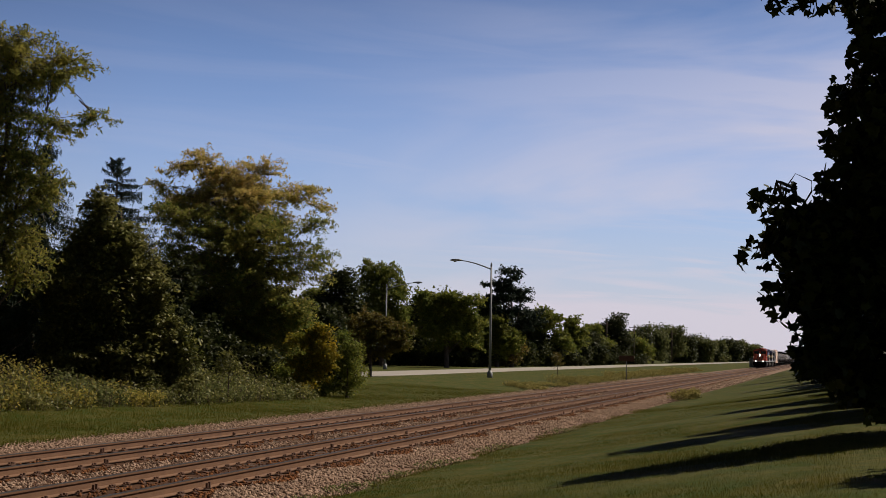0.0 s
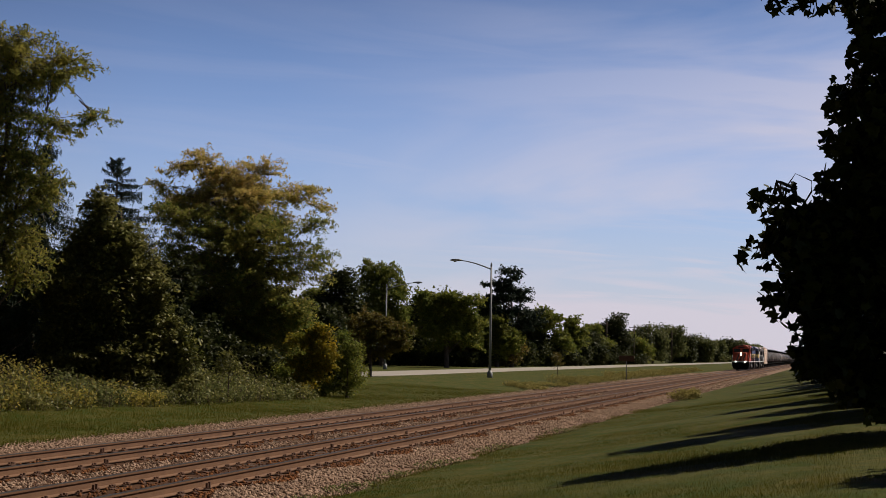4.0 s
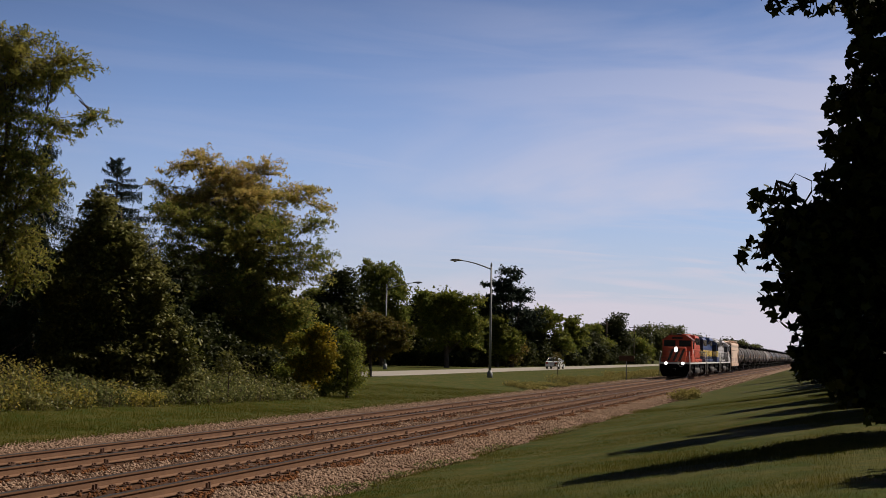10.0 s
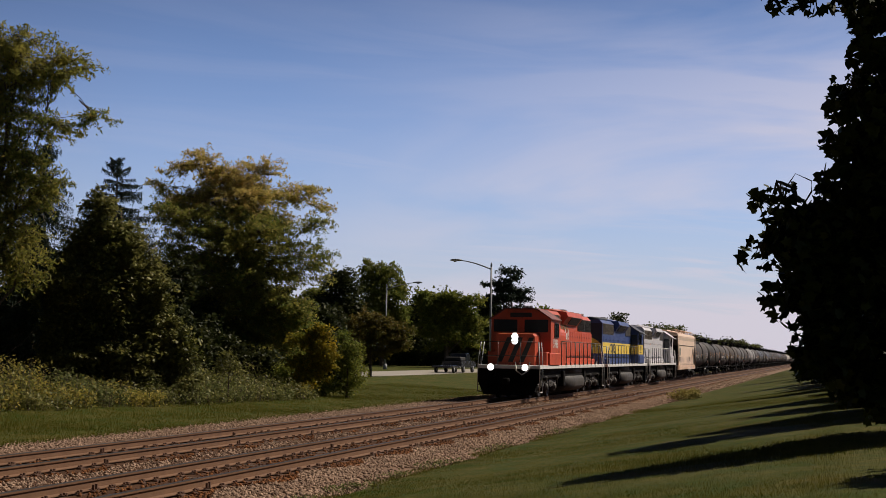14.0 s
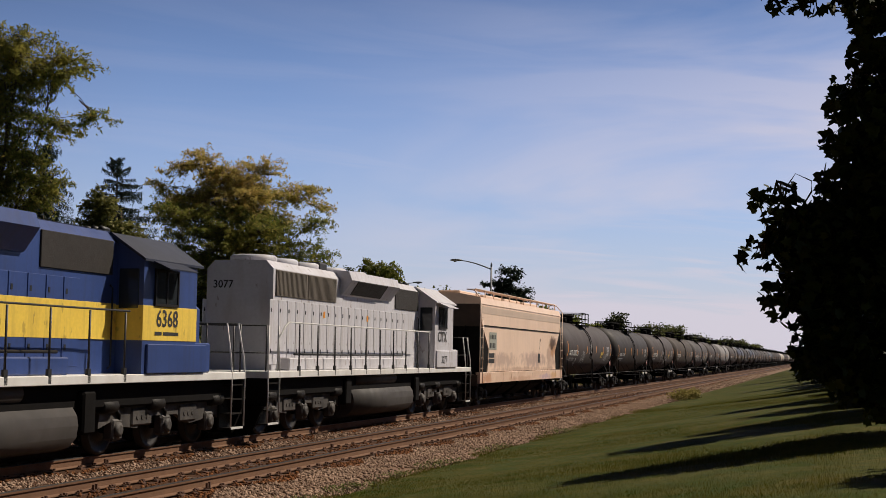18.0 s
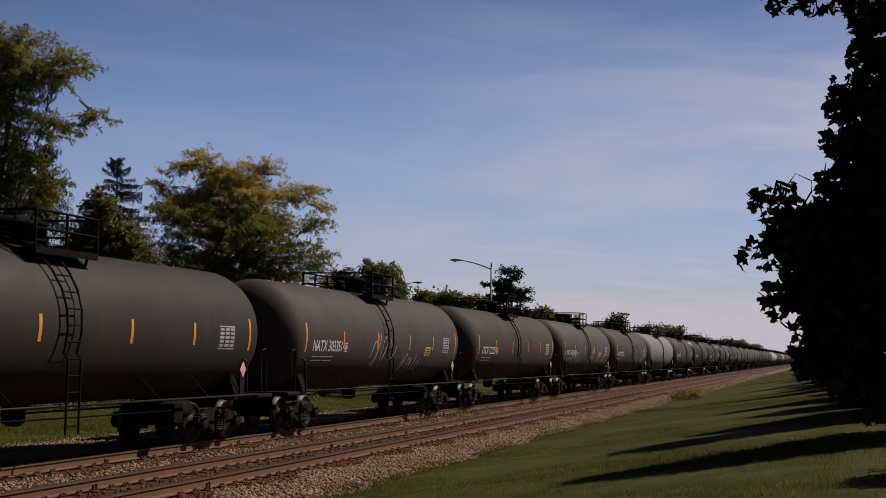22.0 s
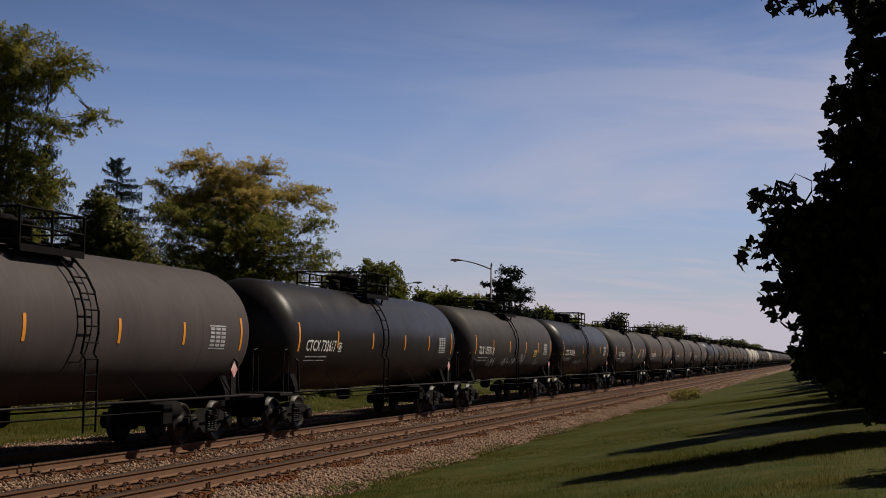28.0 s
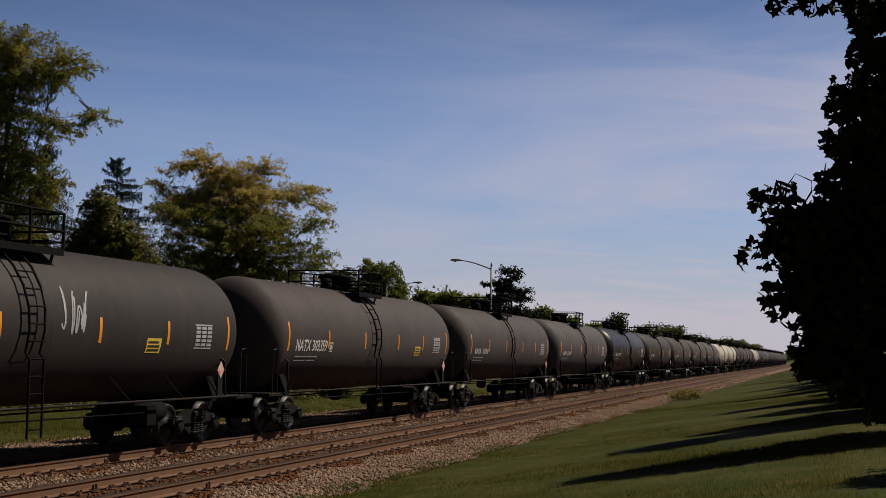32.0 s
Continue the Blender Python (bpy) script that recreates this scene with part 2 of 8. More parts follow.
M_LOCUST = leaf_mat("locust_leaves", (0.075, 0.115, 0.022), (0.21, 0.23, 0.045), (0.42, 0.33, 0.08), 0.5)
M_LOCUST_GOLD = leaf_mat("locust_gold_leaves", (0.22, 0.22, 0.045), (0.46, 0.38, 0.09), (0.66, 0.45, 0.19), 0.5)
M_OLIVE = leaf_mat("olive_leaves", (0.036, 0.048, 0.011), (0.13, 0.132, 0.028), (0.30, 0.27, 0.09), 0.4, 0.5, spec=0.2)
M_SPRUCE = leaf_mat("spruce_needles", (0.010, 0.019, 0.012), (0.028, 0.042, 0.024), None, 0.1)
# dark green; the shade of understory and thickets is put into this colour too
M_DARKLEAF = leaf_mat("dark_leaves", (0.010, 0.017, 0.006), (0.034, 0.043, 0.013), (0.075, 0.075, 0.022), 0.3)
M_MIDLEAF = leaf_mat("mid_leaves", (0.06, 0.088, 0.014), (0.16, 0.185, 0.032), (0.28, 0.26, 0.05), 0.45)
M_FARLEAF = leaf_mat("far_leaves", (0.05, 0.066, 0.018), (0.10, 0.112, 0.032), (0.16, 0.15, 0.055), 0.4)
M_YELLOWLEAF = leaf_mat("yellow_leaves", (0.09, 0.10, 0.013), (0.25, 0.21, 0.02), (0.42, 0.28, 0.02), 0.45)
M_RUSSET = leaf_mat("russet_leaves", (0.06, 0.065, 0.014), (0.13, 0.11, 0.022), (0.19, 0.12, 0.03), 0.4)
# near black: the shade of the backlit side is put into the leaf colour
M_MAPLE = leaf_mat("shade_dark_maple_leaves", (0.009, 0.016, 0.004), (0.020, 0.029, 0.006), (0.042, 0.047, 0.009), 0.05)


# ---- geometry helpers ----
class Geo:
    """Collects vertices and faces for one mesh."""

    def __init__(self):
        self.v, self.f, self.smooth = [], [], []

    def add(self, verts, faces, smooth=False):
        o = len(self.v)
        self.v += [tuple(p) for p in verts]
        self.f += [tuple(i + o for i in q) for q in faces]
        self.smooth += [smooth] * len(faces)
        return self

    def box(self, x0, x1, y0, y1, z0, z1, c=0.0):
        """A box with chamfered edges."""
        if c <= 0:
            return self.prism([(x0, z0), (x1, z0), (x1, z1), (x0, z1)], y0, y1)
        pr = [(x0 + c, z0), (x1 - c, z0), (x1, z0 + c), (x1, z1 - c), (x1 - c, z1), (x0 + c, z1), (x0, z1 - c), (x0, z0 + c)]
        mx, mz = (x0 + x1) / 2, (z0 + z1) / 2
        sx, sz = max(0.05, 1 - 2 * c / max(1e-6, x1 - x0)), max(0.05, 1 - 2 * c / max(1e-6, z1 - z0))
        small = [(mx + (a - mx) * sx, mz + (b - mz) * sz) for a, b in pr]
        rings = [[(a, y0, b) for a, b in small], [(a, y0 + c, b) for a, b in pr], [(a, y1 - c, b) for a, b in pr], [(a, y1, b) for a, b in small]]
        return self.loft(rings)

    def loft(self, rings, smooth=False, caps=True):
        n = len(rings[0])
        v = [p for r in rings for p in r]
        f = []
        for k in range(len(rings) - 1):
            for i in range(n):
                j = (i + 1) % n
                f.append((k * n + i, k * n + j, (k + 1) * n + j, (k + 1) * n + i))
        self.add(v, f, smooth)
        if caps:
            o = len(self.v) - len(v)
            self.f += [tuple(o + i for i in reversed(range(n))), tuple(o + len(v) - n + i for i in range(n))]
            self.smooth += [False, False]
        return self

    def prism(self, prof, a, b, axis="y", smooth=False):
        """A profile drawn out from a to b. axis y: profile in (x, z); axis x: in (y, z); axis z: in (x, y)."""
        put = {"y": lambda p, q: (p[0], q, p[1]), "x": lambda p, q: (q, p[0], p[1]), "z": lambda p, q: (p[0], p[1], q)}[axis]
        return self.loft([[put(p, a) for p in prof], [put(p, b) for p in prof]], smooth)

    def tube(self, path, r, n=6, taper=None, caps=True):
        """A round bar along a path."""
        path = [Vector(p) for p in path]
        rings = []
        for i, p in enumerate(path):
            d = (path[min(i + 1, len(path) - 1)] - path[max(i - 1, 0)]).normalized()
            a = d.orthogonal().normalized() if abs(d.z) < 0.95 else d.cross(Vector((0, 1, 0))).normalized()
            if abs(d.z) < 0.95:
                a = d.cross(Vector((0, 0, 1))).normalized()
            b = d.cross(a)
            rr = taper[i] if taper else r
            rings.append([p + (a * math.cos(t) + b * math.sin(t)) * rr for t in [2 * math.pi * k / n for k in range(n)]])
        return self.loft(rings, n > 5, caps)

    def lathe(self, prof, axis="y", at=(0, 0, 0), n=16, smooth=True):
        """A profile of (place along the axis, radius), turned."""
        rings = []
        for s, r in prof:
            ring = []
            for k in range(n):
                t = 2 * math.pi * k / n
                c, d = r * math.cos(t), r * math.sin(t)
                q = {"y": (c, s, d), "x": (s, c, d), "z": (c, d, s)}[axis]
                ring.append((at[0] + q[0], at[1] + q[1], at[2] + q[2]))
            rings.append(ring)
        return self.loft(rings, smooth)

    def mesh(self, name, material):
        me = bpy.data.meshes.new(name)
        me.from_pydata(self.v, [], self.f)
        me.materials.append(material)
        me.polygons.foreach_set("use_smooth", self.smooth)
        bm = bmesh.new()
        bm.from_mesh(me)
        bmesh.ops.recalc_face_normals(bm, faces=bm.faces)
        bm.to_mesh(me)
        bm.free()
        return me


def part(name, geo, material, parent=None, label="", m=None):
    """One mesh object, under a thing or under a part."""
    ob = new(name, geo.mesh(name, material) if isinstance(geo, Geo) else geo)
    if parent is not None:
        ob.parent = parent
    if m is not None:
        ob.matrix_basis = m
    if label:
        ob["label"] = label
    return ob


def thing(name, label, category, group="", m=None, kind=""):
    ob = new(name)
    ob.empty_display_size = 0.2
    if m is not None:
        ob.matrix_basis = m
    return tagged(ob, label, category, group, kind)


def soup(name, verts, n, material):
    """A mesh of many loose polygons of n corners each; verts is an array (count, n, 3)."""
    count = len(verts)
    me = bpy.data.meshes.new(name)
    me.vertices.add(count * n)
    me.vertices.foreach_set("co", np.asarray(verts, dtype=np.float32).ravel())
    me.loops.add(count * n)
    me.loops.foreach_set("vertex_index", np.arange(count * n, dtype=np.int32))
    me.polygons.add(count)
    me.polygons.foreach_set("loop_start", np.arange(0, count * n, n, dtype=np.int32))
    me.update(calc_edges=True)
    me.materials.append(material)
    return me


DIAMOND = np.array([(-0.5, 0), (0.0, -0.28), (0.5, 0), (0.0, 0.28)])
FROND = np.array([(-0.5, 0), (-0.15, -0.16), (0.5, 0), (-0.15, 0.16)])
NEEDLE = np.array([(-0.5, 0.0), (0.0, -0.1), (0.5, 0), (0.0, 0.1)])
LOBED = np.array([(-0.5, 0), (-0.38, -0.42), (-0.1, -0.28), (0.08, -0.55), (0.2, -0.2), (0.55, 0), (0.2, 0.2), (0.08, 0.55), (-0.1, 0.28), (-0.38, 0.42)])


def leaves(name, centres, size, shape, material, rng, lift=0.5, droop=0.0):
    """Leaves of one shape about the given centres, turned at random with their faces mostly upward."""
    k = len(centres)
    nrm = rng.normal(size=(k, 3))
    nrm[:, 2] = np.abs(nrm[:, 2]) + lift
    nrm /= np.linalg.norm(nrm, axis=1)[:, None]
    t = rng.normal(size=(k, 3))
    t[:, 2] -= droop
    u = t - nrm * (t * nrm).sum(1)[:, None]
    u /= np.linalg.norm(u, axis=1)[:, None]
    w = np.cross(nrm, u)
    s = (size * rng.uniform(0.65, 1.3, k))[:, None, None]
    v = centres[:, None, :] + s * (u[:, None, :] * shape[None, :, 0:1] + w[:, None, :] * shape[None, :, 1:2])
    return soup(name, v, len(shape), material)


def cloud(blobs, clumps, per, spread, rng, shell=0.45, flat=0.6, boughs=9):
    """Leaf places: clumps on and in the ellipsoids (x, y, z, rx, ry, rz), biased to their outsides."""
    b = np.array(blobs, dtype=float)
    vol = (b[:, 3] * b[:, 4] * b[:, 5]) ** 0.75
    # each large form is made of smaller rounded boughs
    subs = max(1, boughs)
    d = rng.normal(size=(len(b), subs, 3))
    d /= np.linalg.norm(d, axis=2)[..., None]
    d *= rng.uniform(0.35, 0.82, (len(b), subs, 1))
    k = rng.uniform(0.34, 0.56, (len(b), subs, 1)) * min(1.0, 3.0 / subs ** 0.5)
    rad = b[:, None, 3:] * k
    rad[..., 2] = np.maximum(rad[..., 2], 0.3 * rad[..., 0])
    if boughs:
        b = np.concatenate([b[:, None, :3] + d * b[:, None, 3:], rad], 2).reshape(-1, 6)
        vol = np.repeat(vol, subs) * rng.uniform(0.6, 1.4, len(b))
    pick = rng.choice(len(b), clumps, p=vol / vol.sum())
    d = rng.normal(size=(clumps, 3))
    d /= np.linalg.norm(d, axis=1)[:, None]
    r = rng.uniform(shell, 1.0, clumps) ** 0.7
    r = r * rng.uniform(0.85, 1.12, clumps)
    c = b[pick, :3] + d * r[:, None] * b[pick, 3:]
    p = np.repeat(c, per, axis=0) + np.clip(rng.normal(size=(clumps * per, 3)), -1.5, 1.5) * np.array([spread, spread, spread * flat])
    return p


def spray_cloud(blobs, count, per, length, width, rng, boughs, hang):
    """Leafy twigs: each runs outwards from a bough, leaves along it; returns the leaf places and the twigs' two ends."""
    b = np.array(blobs, dtype=float)
    vol = (b[:, 3] * b[:, 4] * b[:, 5]) ** 0.7
    d = rng.normal(size=(len(b), boughs, 3))
    d /= np.linalg.norm(d, axis=2)[..., None]
    d *= rng.uniform(0.3, 0.92, (len(b), boughs, 1))
    rad = b[:, None, 3:] * rng.uniform(0.36, 0.6, (len(b), boughs, 1)) * min(1.0, 3.2 / boughs ** 0.5)
    rad[..., 2] *= 0.62
    sub = np.concatenate([b[:, None, :3] + d * b[:, None, 3:], np.maximum(rad, 0.12)], 2).reshape(-1, 6)
    home = np.repeat(b[:, :3], boughs, axis=0)
    w = np.repeat(vol, boughs) * rng.uniform(0.4, 1.6, len(sub))
    pick = rng.choice(len(sub), count, p=w / w.sum())
    e = rng.normal(size=(count, 3))
    e /= np.linalg.norm(e, axis=1)[:, None]
    c = sub[pick, :3] + e * sub[pick, 3:] * rng.uniform(0.5, 1.05, (count, 1))
    out = c - home[pick] + e * 0.4
    out[:, 2] = out[:, 2] * 0.45 - hang * 0.4
    out += rng.normal(size=(count, 3)) * 0.25
    out /= np.linalg.norm(out, axis=1)[:, None] + 1e-6
    size = length * rng.uniform(0.6, 1.3, count)
    side = np.cross(out, [0.0, 0.0, 1.0])
    side /= np.linalg.norm(side, axis=1)[:, None] + 1e-6
    k = rng.random((count, per))
    p = c[:, None] + out[:, None] * ((k - 0.45) * size[:, None])[..., None]
    p += side[:, None] * (rng.normal(size=(count, per)) * width * (1.1 - 0.7 * k))[..., None]
    p[..., 2] += rng.normal(size=(count, per)) * width * 0.4 - hang * 0.5 * size[:, None] * k ** 2
    tip = c + out * (size * 0.45)[:, None]
    tip[:, 2] -= hang * 0.4 * size
    return p.reshape(-1, 3), sub[pick, :3] * 0.7 + home[pick] * 0.3, c, tip


def twig_mesh(name, paths, r, material):
    """Thin three-sided twigs through the given rows of points."""
    quads = []
    for a, b, ra, rb in zip(paths[:-1], paths[1:], r[:-1], r[1:]):
        d = b - a
        d /= np.linalg.norm(d, axis=1)[:, None] + 1e-6
        u = np.cross(d, [0.31, 0.52, 0.8])
        u /= np.linalg.norm(u, axis=1)[:, None] + 1e-6
        w = np.cross(d, u)
        ring = [u * math.cos(t) + w * math.sin(t) for t in (0.0, 2.09, 4.19)]
        for i in range(3):
            j = (i + 1) % 3
            quads.append(np.stack([a + ring[i] * ra, a + ring[j] * ra, b + ring[j] * rb, b + ring[i] * rb], 1))
    return soup(name, np.concatenate(quads), 4, material)


def spruce(label, base, height, radius, seed, hang=0.35, bare=0.0):
    """A pointed conifer: whorls of drooping boughs with needles on hanging side twigs."""
    rng = np.random.default_rng(seed)
    t = thing("spruce_tree", label, "tree", "", pose(*base))
    part("trunk", Geo().tube([(0, 0, -0.3), (0, 0, height * 0.5), (0, 0, height)], 0, 8, taper=[0.2, 0.11, 0.015]), M_BARK, t)
    root, tip, needles = [], [], []
    z = height - 0.12
    while z > 0.6:
        depth = height - z
        reach = radius * min(1.0, 0.07 + 0.93 * (depth / height) ** 0.72 * 1.55) * rng.uniform(0.85, 1.1)
        for k in range(int(4 + min(5, depth * 1.3))):
            a = rng.uniform(0, 6.283)
            ln = reach * rng.uniform(0.7, 1.12)
            rise = 0.35 if depth < 0.8 else -hang * rng.uniform(0.4, 1.2)
            d = np.array([math.cos(a), math.sin(a), rise])
            p0 = np.array([0, 0, z + rng.uniform(-0.1, 0.1)])
            p1 = p0 + d * ln
            p1[2] += 0.16 * ln
            root.append(p0)
            tip.append(p1)
            n = int(16 + 115 * ln)
            q = rng.uniform(0.08, 1.0, n)
            p = p0 + (p1 - p0) * q[:, None]
            s = np.array([-math.sin(a), math.cos(a), 0.0])
            p += s * (rng.normal(size=n) * 0.13 * (1.15 - q))[:, None]
            p[:, 2] -= np.abs(rng.normal(size=n)) * (0.06 + 0.26 * min(1.0, depth / 3.0)) * (0.4 + hang)
            needles.append(p)
        z -= 0.2 + 0.05 * min(4.0, depth)
    tagged(part("branchwork", twig_mesh("branchwork", [np.array(root), np.array(tip)], [0.022, 0.006], M_BARK), None, t), kind="stuff")
    part("crown", leaves("crown", np.concatenate(needles), 0.17, NEEDLE, M_SPRUCE, rng, 0.1, 1.6), None, t)
    return t


def tree(name, label, category, base, blobs, leaf, clumps, per, spread, size, seed, shape=DIAMOND, trunk=0.25, lift=0.5, droop=0.0, shell=0.45, bark=None, lean=0.0, group="", flat=0.6, boughs=9, spray=None, core=0):
    """A tapered trunk, a limb to each clump of the crown, and leaves."""
    rng = np.random.default_rng(seed)
    t = thing(name, label, category, group, m=pose(*base))
    loc = [(x - base[0], y - base[1], z - base[2], a, b, c) for x, y, z, a, b, c in blobs]
    top = max(q[2] for q in loc)
    g = Geo()
    mid = Vector((lean, 0, top * 0.55))
    tip = Vector((np.mean([q[0] for q in loc]), np.mean([q[1] for q in loc]), top))
    g.tube([(0, 0, -0.3), (0, 0, 0.15), mid * 0.5, mid, (mid + tip) / 2, tip], 0, 9, taper=[trunk * 1.5, trunk * 1.1, trunk * 0.9, trunk * 0.65, trunk * 0.35, trunk * 0.1])
    near = base[1] < 110
    if near:
        part("trunk", g, bark or M_BARK, t)
    for q in loc:
        if near:
            g = Geo()
        end = Vector(q[:3])
        k = rng.uniform(0.3, 0.75)
        big = [Vector(o[:3]) for o in loc if o[3] > 1.6 * q[3]]
        st = mid * min(1.0, k * 1.1) if end.z > mid.z * 0.6 else mid * max(0.15, end.z / mid.z * 0.6)
        if big and q[3] < 0.45 * max(o[3] for o in loc):
            # a small spray hangs on a twig from the next larger bough
            st = min(big, key=lambda o: (o - end).length)
        bend = (st + end) / 2 + Vector((rng.normal() * 0.2, rng.normal() * 0.2, 0.25))
        k = min(1.0, 0.12 + q[3] * 0.45)
        g.tube([st, st.lerp(bend, 0.5) + Vector((rng.normal() * 0.12, rng.normal() * 0.12, 0.1)), bend, bend.lerp(end, 0.5) + Vector((0, 0, 0.12)), end], 0, 6, taper=[trunk * 0.42 * k, trunk * 0.36 * k, trunk * 0.27 * k, trunk * 0.15 * k, trunk * 0.06])
        for _ in range(4):
            d = Vector(rng.normal(size=3)).normalized()
            e2 = end + Vector((d.x * q[3], d.y * q[4], d.z * q[5])) * (0.55 if spray else 0.9)
            g.tube([bend.lerp(end, rng.uniform(0.4, 1.0)), (end + e2) / 2 + Vector((0, 0, 0.1)), e2], 0, 4, taper=[trunk * 0.14, trunk * 0.08, trunk * 0.025])
        if near:
            part("limb", g, bark or M_BARK, t)
    if not near:
        part("trunk", g, bark or M_BARK, t)
    if spray:
        p, a, c, e = spray_cloud(loc, clumps, per, spray[0], spray[1], rng, boughs, spray[2])
        tagged(part("twig_tangle", twig_mesh("twig_tangle", [a, c, e], [0.013, 0.009, 0.003], bark or M_BARK), None, t), kind="stuff")
    else:
        p = cloud(loc, clumps, per, spread, rng, shell, flat, boughs)
    if core:
        # shaded leaves in the depth of the crown
        q = cloud([(x, y, z, a * 0.7, b * 0.7, c * 0.7) for x, y, z, a, b, c in loc if min(a, c) > 0.5], core, 10, size * 1.6, rng, 0.1, 0.8, 0)
        q = q[q[:, 2] > 0.1]
        part("inner_crown", leaves("inner_crown", q, size * 1.35, shape, leaf, rng, lift, droop), None, t)
    p = p[p[:, 2] > 0.05]
    part("crown", leaves("crown", p, size, shape, leaf, rng, lift, droop), None, t)
    return t


# ---- ground ----
def ground_z(x, y=0.0):
    xs = [-400, -60, -34, -19, -16.5, -13, -8, -4.2, -2.5, 5.3, 6.8, 8.5, 12, 14.6, 17, 20, 60]
    zs = [0.25, 0.25, 0.22, 0.22, 0.36, 0.12, -0.15, -0.26, -0.6, -0.6, -0.26, -0.08, 0.46, 0.86, 1.1, 1.2, 1.2]
    return float(np.interp(x, xs, zs))


def ground_sheet():
    xs = [-4000, -1500, -600, -250, -120, -60] + [-50 + i * 1.0 for i in range(110)] + [62, 80, 120, 250, 600, 1500, 4000]
    ys = [-4000, -1000, -300, -100, -40] + [-20 + i * 1.0 for i in range(120)] + [100 + 8 * i for i in range(1, 60)] + [650, 900, 1500, 2500, 4500]
    g = Geo()
    v = []
    for y in ys:
        for x in xs:
            z = ground_z(x, y)
            if not -4.5 < x < 7.0 and not -420 < x < -17.5:
                z += 0.05 * noise.noise(Vector((x * 0.21, y * 0.21, 0))) + 0.02 * noise.noise(Vector((x * 1.1, y * 1.1, 3)))
            v.append((x, y, z))
    n = len(xs)
    f = [(j * n + i, j * n + i + 1, (j + 1) * n + i + 1, (j + 1) * n + i) for j in range(len(ys) - 1) for i in range(n - 1)]
    g.add(v, f, True)
    return tagged(part("ground", g, M_GRASS), "mown green lawn with dry patches beside the railway", "ground", kind="structure")


ground_sheet()


# ---- railway: ballast, sleepers, rails ----
TRACKS = (0.0, 3.9)      # the train runs on the first


def bed_z(x):
    return float(np.interp(x, [-4.0, -2.3, -1.4, 1.4, 1.95, 2.5, 5.3, 5.9, 6.9], [-0.27, -0.19, -0.215, -0.215, -0.26, -0.215, -0.215, -0.22, -0.36]))


def ballast_bed():
    g = Geo()
    prof = [(-4.1, -0.62), (-4.0, -0.27), (-2.3, -0.19), (-1.4, -0.215), (1.4, -0.215), (1.95, -0.26), (2.5, -0.215), (5.3, -0.215), (5.9, -0.22), (6.9, -0.36), (7.0, -0.62)]
    for a, b in ((-60, 20), (20, 120), (120, 400), (400, 1500)):
        g.prism(prof, a, b)
    bed = part("ballast_bed", g, M_BALLAST)
    for edge in ([-4.0, -3.2, -2.3, -1.5], [5.25, 5.9, 6.4, 6.9]):
        g = Geo()
        up = [(x, bed_z(x) + 0.006) for x in edge]
        for a, b in ((-60, 20), (20, 120), (120, 400), (400, 1500)):
            g.prism(up + [(edge[-1], bed_z(edge[-1]) - 0.05), (edge[0], bed_z(edge[0]) - 0.05)], a, b)
        part("ballast_shoulder", g, M_SHOULDER, bed, "pinkish grey clean stone beside the sleepers")
    return tagged(bed, "bed of pinkish brown crushed stone under two tracks", "ballast", kind="structure")


